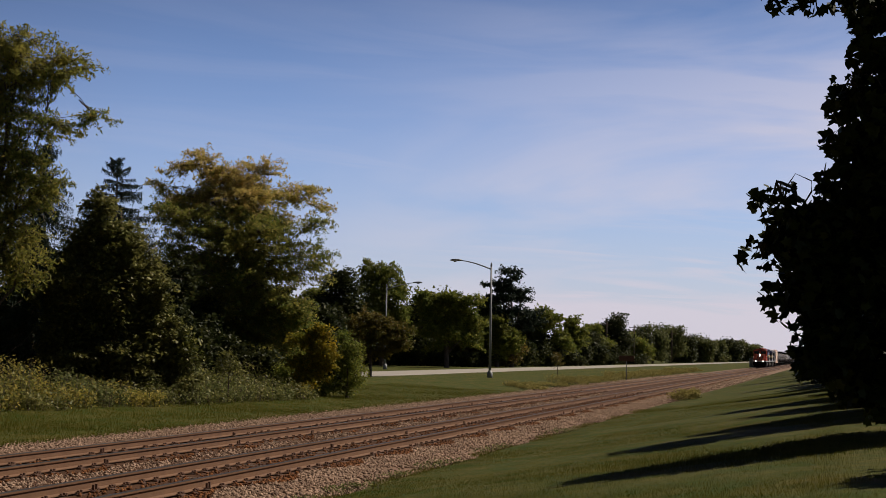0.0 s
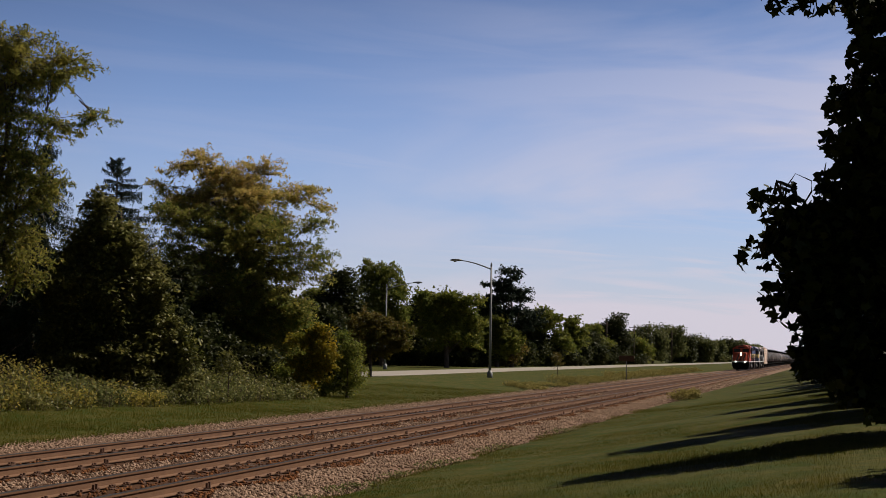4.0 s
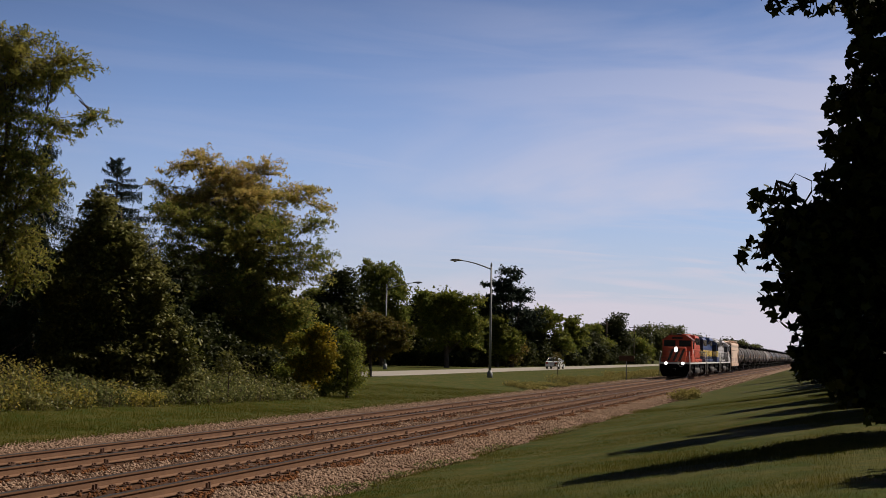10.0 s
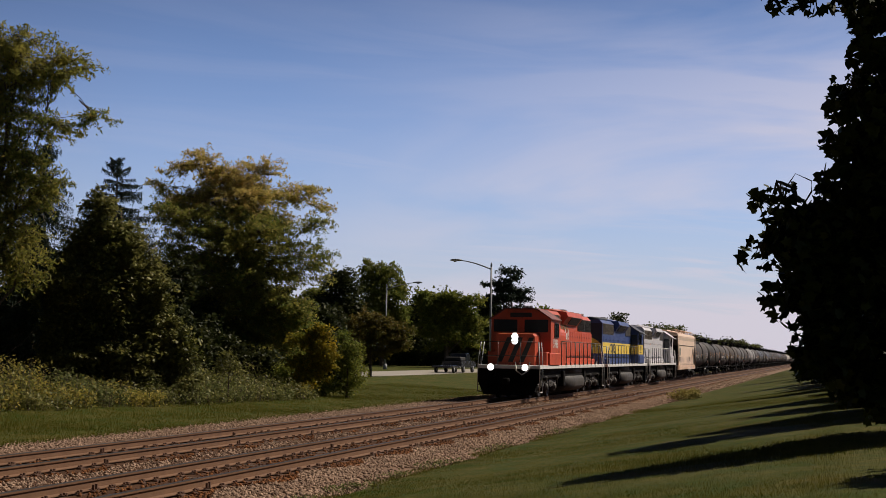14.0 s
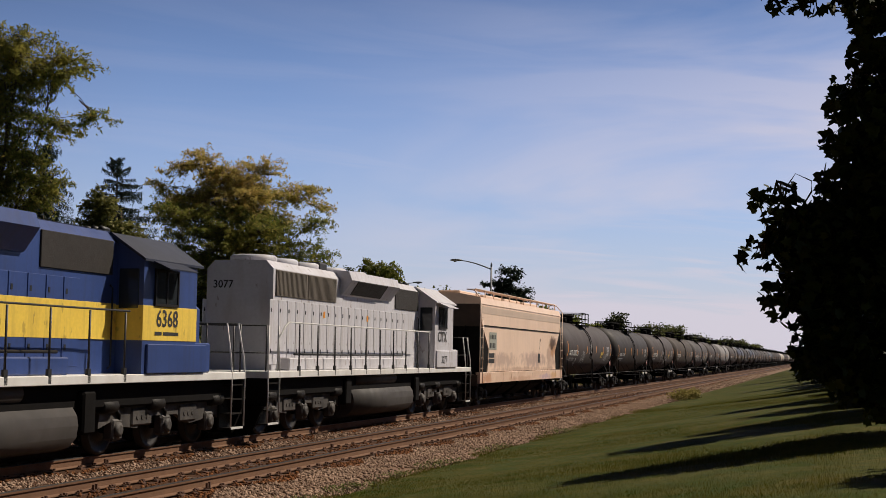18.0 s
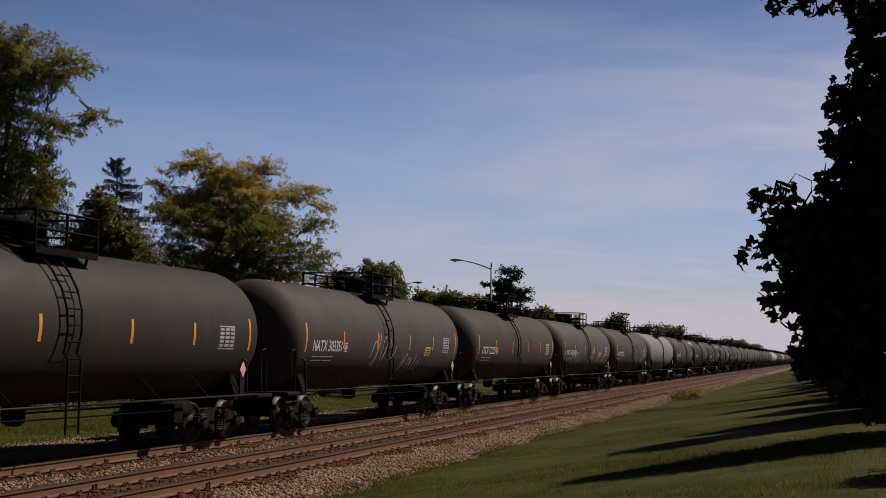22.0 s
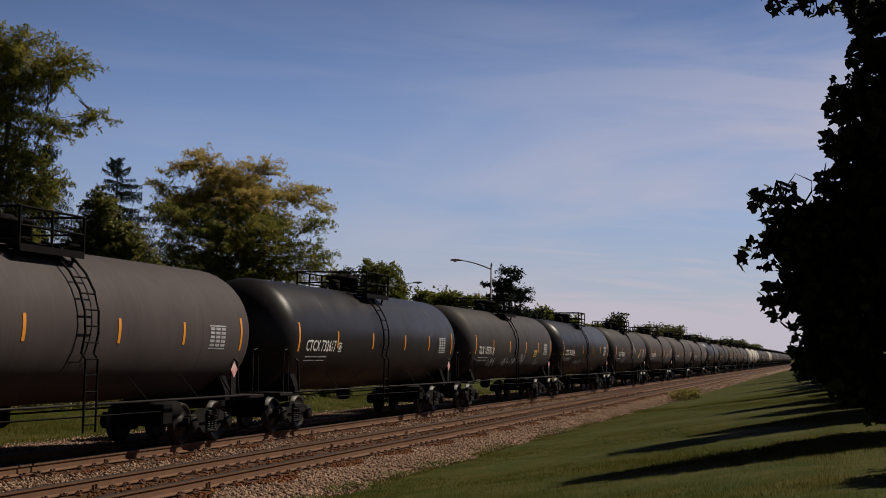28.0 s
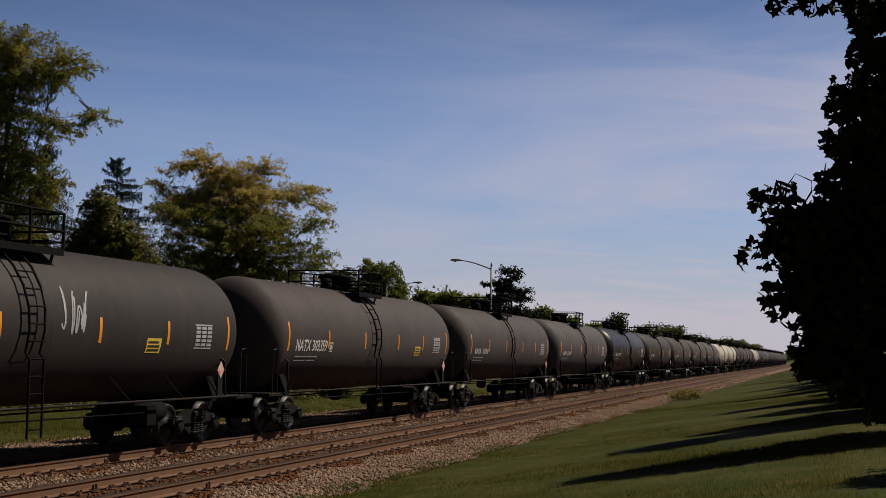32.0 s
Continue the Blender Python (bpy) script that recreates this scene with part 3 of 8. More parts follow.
def stones():
    """Loose stones where the camera sees them one by one."""
    rng = np.random.default_rng(4)
    n = 86000
    y = 14 + 70 * rng.random(n) ** 1.7
    y = np.where(rng.random(n) < 0.16, rng.uniform(70, 210, n), y)
    x = rng.uniform(-4.3, 7.1, n)
    x = np.where(rng.random(n) < 0.45, rng.uniform(4.9, 7.15, n), x)
    x = np.where((rng.random(n) < 0.16) | ((y > 84) & (rng.random(n) < 0.4)), rng.uniform(-4.8, -2.0, n), x)
    x = np.where(rng.random(n) < 0.1, rng.uniform(1.25, 2.65, n), x)
    x = np.where((y > 84) & (x > -2.0), rng.uniform(5.0, 7.0, n), x)
    edge = 6.5 + 0.35 * np.sin(y * 0.9) + 0.2 * np.sin(y * 2.3)
    keep = (x < edge) | (rng.random(n) < 0.12)
    for c in (c0 + s for c0 in TRACKS for s in (-0.755, 0.755)):
        keep &= np.abs(x - c) > 0.1
    x, y = x[keep], y[keep]
    n = len(x)
    z = np.interp(x, [-4.9, -4.0, -2.3, -1.4, 1.4, 1.95, 2.5, 5.3, 5.9, 6.9, 7.4], [-0.28, -0.27, -0.19, -0.215, -0.215, -0.26, -0.215, -0.215, -0.22, -0.33, -0.27])
    s = rng.uniform(0.02, 0.047, n) * np.clip(y / 70, 1.0, 2.0)
    base = np.array([(1, 0, 0), (-1, 0, 0), (0, 1, 0), (0, -1, 0), (0, 0, 1), (0, 0, -1)], float)
    jit = base[None] * rng.uniform(0.6, 1.25, (n, 6, 1)) + rng.normal(size=(n, 6, 3)) * 0.22
    a = rng.uniform(0, 6.28, n)
    ca, sa = np.cos(a)[:, None], np.sin(a)[:, None]
    v = np.stack([jit[..., 0] * ca - jit[..., 1] * sa, jit[..., 0] * sa + jit[..., 1] * ca, jit[..., 2] * 0.8], -1) * s[:, None, None]
    v += np.stack([x, y, z + s * 0.25], -1)[:, None]
    f = np.array([(0, 2, 4), (2, 1, 4), (1, 3, 4), (3, 0, 4), (2, 0, 5), (1, 2, 5), (3, 1, 5), (0, 3, 5)])
    rusty = np.minimum(np.abs(x), np.abs(x - 3.9)) < 1.25 + 0.25 * np.sin(y * 1.7)
    for name, pick, material, label in (("ballast_stones", ~rusty, M_STONE, "loose pinkish grey ballast stones"), ("rusty_stones", rusty, M_STONE_RUST, "rust-stained ballast stones between the rails")):
        stone_mesh(name, v[pick], f, material, label)


def stone_mesh(name, v, f, material, label):
    n = len(v)
    idx = (np.arange(n)[:, None, None] * 6 + f[None]).reshape(-1, 3)
    me = bpy.data.meshes.new(name)
    me.vertices.add(n * 6)
    me.vertices.foreach_set("co", v.astype(np.float32).ravel())
    me.loops.add(len(idx) * 3)
    me.loops.foreach_set("vertex_index", idx.astype(np.int32).ravel())
    me.polygons.add(len(idx))
    me.polygons.foreach_set("loop_start", np.arange(0, len(idx) * 3, 3, dtype=np.int32))
    me.update(calc_edges=True)
    me.materials.append(material)
    tagged(new(name, me), label, "stones", kind="stuff")


def railway(cx, label):
    t = tagged(new("railway_track"), label, "railway track", "railway tracks", "structure")
    t.location = (cx, 0, 0)
    foot = [(-0.075, -0.185), (0.075, -0.185), (0.075, -0.172), (0.012, -0.15), (0.010, -0.05), (0.034, -0.038), (0.036, -0.008), (-0.036, -0.008), (-0.034, -0.038), (-0.010, -0.05), (-0.012, -0.15), (-0.075, -0.172)]
    head = [(-0.036, -0.008), (0.036, -0.008), (0.034, -0.001), (0.024, 0.003), (-0.024, 0.003), (-0.034, -0.001)]
    for s in (-0.755, 0.755):
        r = part("rail", Geo().prism([(s + a, b) for a, b in foot], -60, 1500), M_RAIL, t, "rust-brown steel rail")
        part("rail_head", Geo().prism([(s + a, b) for a, b in head], -60, 1500), M_HEAD, r, "worn bright running surface")
    g = Geo()
    rng = random.Random(int(cx * 10) + 3)
    y = 12.0
    while y < 90:
        for s in (-0.755, 0.755):
            if rng.random() < 0.3:
                continue
            g.box(s - 0.17, s + 0.17, y - 0.09, y + 0.09, -0.225, -0.186 + rng.uniform(-0.02, 0.004))
            for q in (-0.1, 0.1):
                h = 0.01 + (0.05 if rng.random() < 0.1 else 0.0)
                g.box(s + q - 0.018, s + q + 0.018, y - 0.06, y - 0.025, -0.17, -0.15 + h)
                g.box(s + q - 0.018, s + q + 0.018, y + 0.03, y + 0.065, -0.17, -0.15 + h * rng.uniform(0.7, 1.3))
            if rng.random() < 0.5:
                g.box(s - 0.095, s + 0.095, y + 0.12, y + 0.16, -0.2, -0.15)
        y += 0.495 * rng.uniform(0.9, 1.1)
    tagged(part("tie_plates", g, M_PLATE, t, "rusty tie plates and spikes"), kind="stuff")
    return t


def sleepers(t, seed):
    rng = random.Random(seed)
    shapes = []
    for k in range(4):
        j = lambda: rng.uniform(-0.03, 0.03)
        shapes.append(Geo().box(-1.3 + j(), 1.3 + j(), -0.115, 0.115, -0.4, -0.197, 0.015).mesh("sleeper", M_TIE))
    y = 12.0
    while y < 90:
        o = new("sleeper", shapes[rng.randrange(4)])
        o.parent = t
        o.location = (rng.uniform(-0.04, 0.04), y, rng.uniform(-0.045, -0.012))
        o.rotation_euler = (0, 0, rng.uniform(-0.012, 0.012))
        y += 0.495


ballast_bed()
far_track = railway(TRACKS[0], "railway track with rusty rails carrying the freight train")
near_track = railway(TRACKS[1], "empty railway track with rusty rails beside the lawn")


# ---- road and street lamps ----
def road_x(y):
    """The road's middle line: straight along the railway, bending away behind the grove."""
    return -22.4 - 0.012 * max(0.0, 112 - max(y, 62.0)) ** 2 - 1.2 * max(0.0, 62 - y)


def road_slope(y):
    return 0.024 * max(0.0, 112 - max(y, 62.0))


def road():
    g = Geo()
    rings = []
    for y in [-160, -60, 0, 40] + list(range(60, 116, 4)) + [130, 200, 400, 1400]:
        k = math.hypot(1.0, road_slope(y))
        rings.append([(road_x(y) + a * k, y, z) for a, z in ((-4.4, 0.1), (4.4, 0.1), (4.4, 0.27), (0, 0.32), (-4.4, 0.27))])
    g.loft(rings)
    tagged(part("road", g, M_ROAD), "pale concrete road behind the lawn", "road", kind="structure")


def street_lamp(x, y, height, arm, side, label):
    z = ground_z(x)
    t = thing("street_lamp", label, "street lamp", "street lamps", pose(x, y, z))
    part("base", Geo().lathe([(-0.1, 0.24), (0.45, 0.24), (0.5, 0.17), (0.62, 0.15)], "z", n=10), M_GALV, t)
    part("pole", Geo().tube([(0, 0, 0.5), (0, 0, height / 2), (0, 0, height)], 0, 10, taper=[0.12, 0.1, 0.075]), M_GALV, t)
    part("cap", Geo().lathe([(0, 0.085), (0.12, 0.09), (0.3, 0.05), (0.34, 0.02)], "z", (0, 0, height), 8), M_GALV, t)
    pts = [(side * arm * k, 0, height - 0.25 + 0.78 * math.sin(k * 1.45)) for k in (0, 0.25, 0.5, 0.75, 0.95)]
    part("arm", Geo().tube(pts, 0, 8, taper=[0.06, 0.055, 0.05, 0.045, 0.04]), M_GALV, t)
    hx, hz = pts[-1][0], pts[-1][2]
    g = Geo().loft([[(hx + side * a, w * math.cos(q), hz + h * math.sin(q) + 0.03) for q in [2 * math.pi * k / 10 for k in range(10)]]
                    for a, w, h in ((-0.15, 0.06, 0.05), (0.1, 0.15, 0.09), (0.5, 0.2, 0.11), (0.8, 0.14, 0.08), (0.88, 0.05, 0.04))], True)
    head = part("lamp_head", g, M_GALV, t)
    part("lens", Geo().lathe([(-0.1, 0.05), (-0.07, 0.13), (0, 0.15)], "z", (hx + side * 0.45, 0, hz - 0.03), 10), M_GALV, head)


road()
street_lamp(-12.7, 113.0, 9.45, 2.9, -1, "tall galvanized street lamp with a long arm beside the road")
street_lamp(-32.3, 144.7, 9.1, 3.4, 1, "tall galvanized street lamp across the road before trees")


# ---- trees behind the tracks ----
tree("locust_tree", "tall honey locust with feathery green and olive leaves behind brush", "tree", (-14.87, 43.9, 0.25),
     [(-13.86, 43.89, 5.05, 1.45, 1.16, 1.24), (-14.03, 43.3, 11.85, 1.55, 1.24, 1.55), (-13.84, 43.55, 9.38, 1.14, 0.91, 1.45), (-14.45, 43.56, 7.1, 1.24, 0.99, 1.65), (-14.23, 43.16, 12.87, 2.07, 1.65, 1.24), (-12.34, 43.75, 12.19, 1.55, 1.24, 1.03), (-13.34, 43.61, 10.31, 1.86, 1.49, 0.93), (-11.15, 44.21, 10.56, 0.79, 0.63, 0.29), (-13.94, 43.6, 8.35, 1.86, 1.49, 1.24), (-12.75, 43.97, 7.95, 0.87, 0.69, 0.93), (-15.83, 42.9, 10.58, 2.27, 1.82, 3.31), (-14.45, 43.64, 6.07, 1.24, 0.99, 1.45), (-15.65, 43.31, 6.05, 1.65, 1.32, 2.48)],
     M_LOCUST, 1750, 30, 0.32, 0.17, 11, boughs=18, shape=FROND, trunk=0.2, droop=1.2, lift=0.3, spray=(0.85, 0.14, 0.35))
spruce("dark drooping spruce behind the locust", (-16.95, 50.2, 0.33), 10.2, 3.0, 12, 0.6)
spruce("dark pointed spruce behind leafy trees", (-16.38, 55.5, 0.35), 10.3, 3.0, 13, 0.22)
tree("pear_tree", "broad olive-green leafy tree with a pointed top", "tree", (-12.67, 49.72, 0.1),
     [(-13.41, 49.01, 7.67, 0.7, 0.55, 0.8), (-13.9, 49.01, 6.4, 1.2, 0.9, 1.25), (-12.6, 49.33, 6.2, 1.25, 0.95, 1.36), (-13.2, 49.3, 4.73, 2.15, 1.6, 1.48), (-14.6, 49.0, 5.0, 1.1, 0.9, 1.3), (-11.7, 49.7, 4.8, 1.1, 0.9, 1.3), (-12.88, 49.52, 3.14, 2.27, 1.82, 1.48), (-12.0, 49.83, 2.25, 2.16, 1.73, 1.36), (-13.21, 49.55, 1.55, 2.62, 2.09, 1.02), (-10.58, 50.25, 2.05, 1.14, 0.91, 1.25), (-14.96, 48.92, 3.33, 1.25, 1.0, 1.59), (-14.52, 49.15, 1.98, 1.36, 1.09, 1.36), (-11.23, 49.96, 3.4, 1.02, 0.82, 1.14), (-10.37, 50.41, 0.7, 1.02, 0.82, 0.57)],
     M_OLIVE, 4200, 24, 0.26, 0.16, 14, trunk=0.22, lift=0.7, boughs=22, spray=(0.6, 0.17, 0.1), core=2600)
tree("locust_tree", "spreading honey locust turning gold at its top", "tree", (-15.45, 68.74, 0.29),
     [(-15.72, 68.18, 7.28, 4.13, 3.3, 2.45), (-16.02, 68.34, 4.22, 3.98, 3.18, 2.75), (-15.44, 68.72, 1.49, 3.67, 2.94, 1.53), (-18.66, 67.21, 9.21, 1.84, 1.47, 1.38), (-15.71, 68.06, 8.8, 2.91, 2.33, 1.53), (-17.78, 67.66, 6.63, 2.45, 1.96, 1.84), (-14.39, 68.6, 6.69, 2.6, 2.08, 1.84), (-16.61, 68.19, 4.06, 2.91, 2.33, 1.99), (-13.67, 69.02, 3.96, 2.45, 1.96, 1.68), (-15.44, 68.68, 1.94, 2.75, 2.2, 1.53), (-12.03, 69.09, 8.87, 1.07, 0.86, 0.49), (-11.89, 69.27, 7.04, 0.92, 0.73, 0.92), (-19.55, 67.14, 6.9, 1.38, 1.1, 1.84), (-18.7, 67.8, 4.8, 1.9, 1.5, 1.7), (-18.8, 67.8, 2.6, 1.9, 1.5, 1.7)],
     M_LOCUST, 3700, 32, 0.4, 0.21, 15, boughs=22, shape=FROND, trunk=0.2, droop=0.8, lift=0.4, spray=(1.15, 0.18, 0.22), core=500)
tree("locust_tree", "honey locust with golden feathery upper leaves", "tree", (-16.56, 70.51, 0.36),
     [(-16.83, 69.7, 10.54, 3.77, 3.02, 1.57), (-18.94, 68.95, 12.54, 1.73, 1.38, 1.1), (-20.46, 68.64, 11.11, 1.1, 0.88, 0.94), (-17.28, 69.47, 11.79, 1.89, 1.51, 1.26), (-15.61, 69.96, 11.51, 1.73, 1.38, 1.26), (-13.8, 70.53, 10.75, 1.57, 1.26, 0.94), (-12.59, 70.92, 9.99, 0.94, 0.75, 0.44), (-18.04, 69.38, 10.21, 2.83, 2.26, 1.26), (-20.46, 68.75, 9.7, 1.1, 0.88, 0.63)],
     M_LOCUST_GOLD, 1050, 32, 0.4, 0.2, 16, boughs=16, shape=FROND, trunk=0.16, droop=0.8, lift=0.4, spray=(1.05, 0.16, 0.2))
tree("yellow_bush", "bush of golden yellow autumn leaves at the brush edge", "bush", (-9.44, 62.08, -0.07),
     [(-8.91, 62.09, 3.03, 0.76, 0.61, 0.38), (-9.04, 62.11, 2.37, 0.82, 0.65, 0.55), (-8.73, 62.25, 1.62, 0.75, 0.6, 0.6), (-9.83, 61.85, 2.79, 0.6, 0.48, 0.38), (-9.4, 62.0, 1.5, 0.9, 0.7, 0.7), (-9.3, 62.0, 0.6, 1.0, 0.8, 0.6)],
     M_YELLOWLEAF, 420, 26, 0.26, 0.15, 17, trunk=0.08, boughs=8, spray=(0.6, 0.15, 0.1))
tree("green_bush", "rounded green bush at the end of the brush", "bush", (-8.27, 64.48, -0.14),
     [(-8.19, 64.42, 2.47, 0.67, 0.54, 0.62), (-8.08, 64.53, 1.49, 1.01, 0.81, 0.9), (-8.27, 64.54, 0.64, 1.12, 0.9, 0.67), (-9.76, 64.14, 0.48, 1.12, 0.9, 0.73), (-10.85, 63.82, 0.6, 1.12, 0.9, 0.79)],
     M_MIDLEAF, 480, 24, 0.22, 0.13, 18, trunk=0.07)
tree("russet_tree", "small russet-leaved tree beside the road", "tree", (-17.43, 95.27, 0.31),
     [(-19.61, 94.44, 3.85, 1.65, 1.32, 1.16), (-17.82, 94.91, 4.21, 1.86, 1.49, 1.03), (-16.23, 95.41, 3.58, 1.57, 1.26, 1.16), (-18.02, 94.98, 2.64, 2.07, 1.65, 1.16), (-15.63, 95.65, 2.6, 1.24, 0.99, 0.91)],
     M_RUSSET, 520, 30, 0.4, 0.2, 19, trunk=0.12, boughs=12, spray=(1.0, 0.2, 0.1))
# understory shade comes from the dark leaf colour
tree("dark_tree", "understory tree behind the brush, its shade put into the leaf colour", "tree", (-17.73, 51.44, 0.29),
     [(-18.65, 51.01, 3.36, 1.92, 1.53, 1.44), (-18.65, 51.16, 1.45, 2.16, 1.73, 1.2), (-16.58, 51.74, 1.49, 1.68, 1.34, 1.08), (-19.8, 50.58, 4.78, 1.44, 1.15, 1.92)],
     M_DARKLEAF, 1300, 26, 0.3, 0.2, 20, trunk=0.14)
tree("dark_tree", "understory tree under the locust, its shade put into the leaf colour", "tree", (-14.94, 64.71, 0.25),
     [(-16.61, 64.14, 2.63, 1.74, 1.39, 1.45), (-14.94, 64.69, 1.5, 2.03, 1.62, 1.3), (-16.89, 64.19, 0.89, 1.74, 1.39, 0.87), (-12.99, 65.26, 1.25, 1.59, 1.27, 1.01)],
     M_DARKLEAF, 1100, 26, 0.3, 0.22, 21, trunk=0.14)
tree("dark_tree", "dark broad tree across the road", "tree", (-48.7, 175.13, 0.24),
     [(-48.65, 174.27, 11.05, 2.91, 2.33, 2.45), (-49.77, 174.23, 7.59, 3.44, 2.75, 3.06), (-47.2, 175.0, 6.88, 3.44, 2.75, 3.44), (-48.68, 174.89, 3.04, 3.82, 3.06, 3.06)],
     M_DARKLEAF, 800, 24, 0.6, 0.45, 22, trunk=0.3)
tree("willow_tree", "tall pale green willow with hanging twigs across the road", "tree", (-44.73, 181.44, 0.23),
     [(-46.19, 179.98, 13.32, 1.89, 1.51, 1.89), (-43.55, 180.75, 12.98, 2.2, 1.76, 1.73), (-44.69, 180.59, 11.0, 3.77, 3.02, 2.36), (-45.46, 180.68, 7.07, 3.93, 3.14, 3.54), (-43.57, 181.27, 6.32, 3.14, 2.51, 3.93)],
     M_MIDLEAF, 1100, 26, 0.55, 0.36, 23, trunk=0.35, droop=3.0, boughs=14, spray=(1.3, 0.4, 0.8), core=120)
tree("broadleaf_tree", "dark green leafy tree across the road", "tree", (-42.02, 187.4, 0.23),
     [(-42.38, 186.73, 7.28, 3.22, 2.58, 3.63), (-41.62, 187.2, 4.08, 3.63, 2.9, 3.22), (-43.17, 186.83, 3.25, 3.22, 2.58, 2.82)],
     M_DARKLEAF, 700, 24, 0.6, 0.45, 24, trunk=0.3)
tree("maple_tree", "round maple tinged with yellow across the road", "tree", (-33.36, 174.18, 0.22),
     [(-33.69, 173.39, 9.19, 2.98, 2.38, 2.08), (-31.54, 174.07, 8.11, 2.83, 2.26, 2.23), (-33.34, 173.78, 5.48, 4.61, 3.69, 2.83), (-35.49, 173.01, 7.67, 2.6, 2.08, 2.6), (-30.48, 174.63, 4.79, 2.38, 1.91, 2.6)],
     M_MIDLEAF, 900, 30, 0.5, 0.38, 25, trunk=0.32, boughs=13, spray=(1.6, 0.38, 0.1), core=120)
tree("pine_tree", "tall dark pine with layered tufts across the road", "tree", (-29.53, 196.09, 0.22),
     [(-29.24, 195.1, 13.69, 2.32, 1.85, 0.99), (-31.48, 194.6, 12.17, 2.48, 1.98, 1.16), (-27.9, 195.69, 10.99, 2.15, 1.72, 1.07), (-30.29, 195.09, 10.13, 3.31, 2.65, 1.32), (-28.31, 195.84, 7.69, 3.47, 2.78, 1.82), (-31.1, 195.1, 7.23, 2.89, 2.32, 1.82)],
     M_SPRUCE, 460, 34, 0.55, 0.36, 26, trunk=0.35, boughs=9, spray=(1.5, 0.4, -0.1))
tree("broadleaf_tree", "bright green roadside tree", "tree", (-30.79, 222.93, 0.22),
     [(-31.2, 222.16, 8.46, 2.8, 2.24, 2.05), (-29.41, 222.8, 6.63, 3.28, 2.61, 3.28), (-31.68, 222.39, 3.8, 3.28, 2.61, 3.28), (-28.07, 223.39, 3.86, 2.61, 2.1, 2.8)],
     M_MIDLEAF, 560, 32, 0.55, 0.42, 27, trunk=0.3, boughs=11, spray=(1.6, 0.35, 0.1))
tree("broadleaf_tree", "green roadside tree beside the lamp", "tree", (-30.64, 249.78, 0.22),
     [(-30.9, 249.09, 7.73, 2.09, 1.66, 1.87), (-30.21, 249.49, 5.14, 2.81, 2.25, 3.13), (-31.43, 249.36, 2.53, 3.13, 2.5, 2.3)],
     M_MIDLEAF, 420, 30, 0.59, 0.45, 28, trunk=0.25, boughs=11, spray=(1.5, 0.35, 0.1))
tree("russet_tree", "low russet-green tree under the pine", "tree", (-30.53, 196.75, 0.22),
     [(-31.72, 196.13, 3.93, 2.49, 2.0, 1.5), (-29.71, 196.73, 3.38, 2.33, 1.86, 1.5), (-30.92, 196.51, 1.87, 2.91, 2.33, 1.24)],
     M_RUSSET, 260, 22, 0.59, 0.43, 29, trunk=0.18)
tree("broadleaf_tree", "rounded dark green tree further down the road", "tree", (-31.55, 304.08, 0.22),
     [(-31.27, 303.42, 9.06, 3.26, 2.62, 2.52), (-33.71, 302.94, 6.51, 3.52, 2.82, 3.15), (-29.47, 304.17, 5.96, 3.52, 2.82, 3.77), (-31.91, 303.74, 2.78, 5.28, 4.22, 2.76)],
     M_DARKLEAF, 600, 24, 0.82, 0.59, 30, trunk=0.3)
tree("dark_tree", "dark shaded tree in the woods across the road", "tree", (-53.9, 199.73, 0.24),
     [(-53.88, 199.25, 5.82, 3.33, 2.67, 2.92), (-55.89, 198.84, 3.88, 3.33, 2.67, 2.5), (-51.88, 199.96, 3.95, 3.33, 2.67, 2.5)],
     M_DARKLEAF, 560, 22, 0.7, 0.55, 170, trunk=0.3, group="woods across the road")
tree("dark_tree", "dark shaded tree in the woods across the road", "tree", (-58.8, 193.15, 0.25),
     [(-58.78, 192.76, 4.77, 3.25, 2.6, 2.85), (-60.75, 192.36, 2.88, 3.25, 2.6, 2.44), (-56.83, 193.45, 2.95, 3.25, 2.6, 2.44)],
     M_DARKLEAF, 560, 22, 0.7, 0.55, 171, trunk=0.3, group="woods across the road")
tree("dark_tree", "dark shaded tree in the woods across the road", "tree", (-46.97, 206.86, 0.23),
     [(-46.95, 206.52, 4.29, 2.84, 2.28, 2.49), (-48.67, 206.19, 2.31, 2.84, 2.28, 2.13), (-45.25, 207.15, 2.37, 2.84, 2.28, 2.13)],
     M_DARKLEAF, 560, 22, 0.7, 0.55, 172, trunk=0.3, group="woods across the road")
tree("dark_tree", "dark shaded tree in the woods across the road", "tree", (-37.98, 209.36, 0.22),
     [(-37.96, 208.98, 4.89, 2.99, 2.39, 2.61), (-39.76, 208.63, 2.91, 2.99, 2.39, 2.24), (-36.17, 209.63, 2.97, 2.99, 2.39, 2.24)],
     M_DARKLEAF, 560, 22, 0.7, 0.55, 173, trunk=0.3, group="woods across the road")
tree("dark_tree", "dark shaded tree in the woods across the road", "tree", (-32.81, 221.22, 0.22),
     [(-32.78, 220.78, 5.62, 3.13, 2.5, 2.74), (-34.67, 220.42, 3.55, 3.13, 2.5, 2.34), (-30.91, 221.47, 3.61, 3.13, 2.5, 2.34)],
     M_DARKLEAF, 560, 22, 0.7, 0.55, 174, trunk=0.3, group="woods across the road")
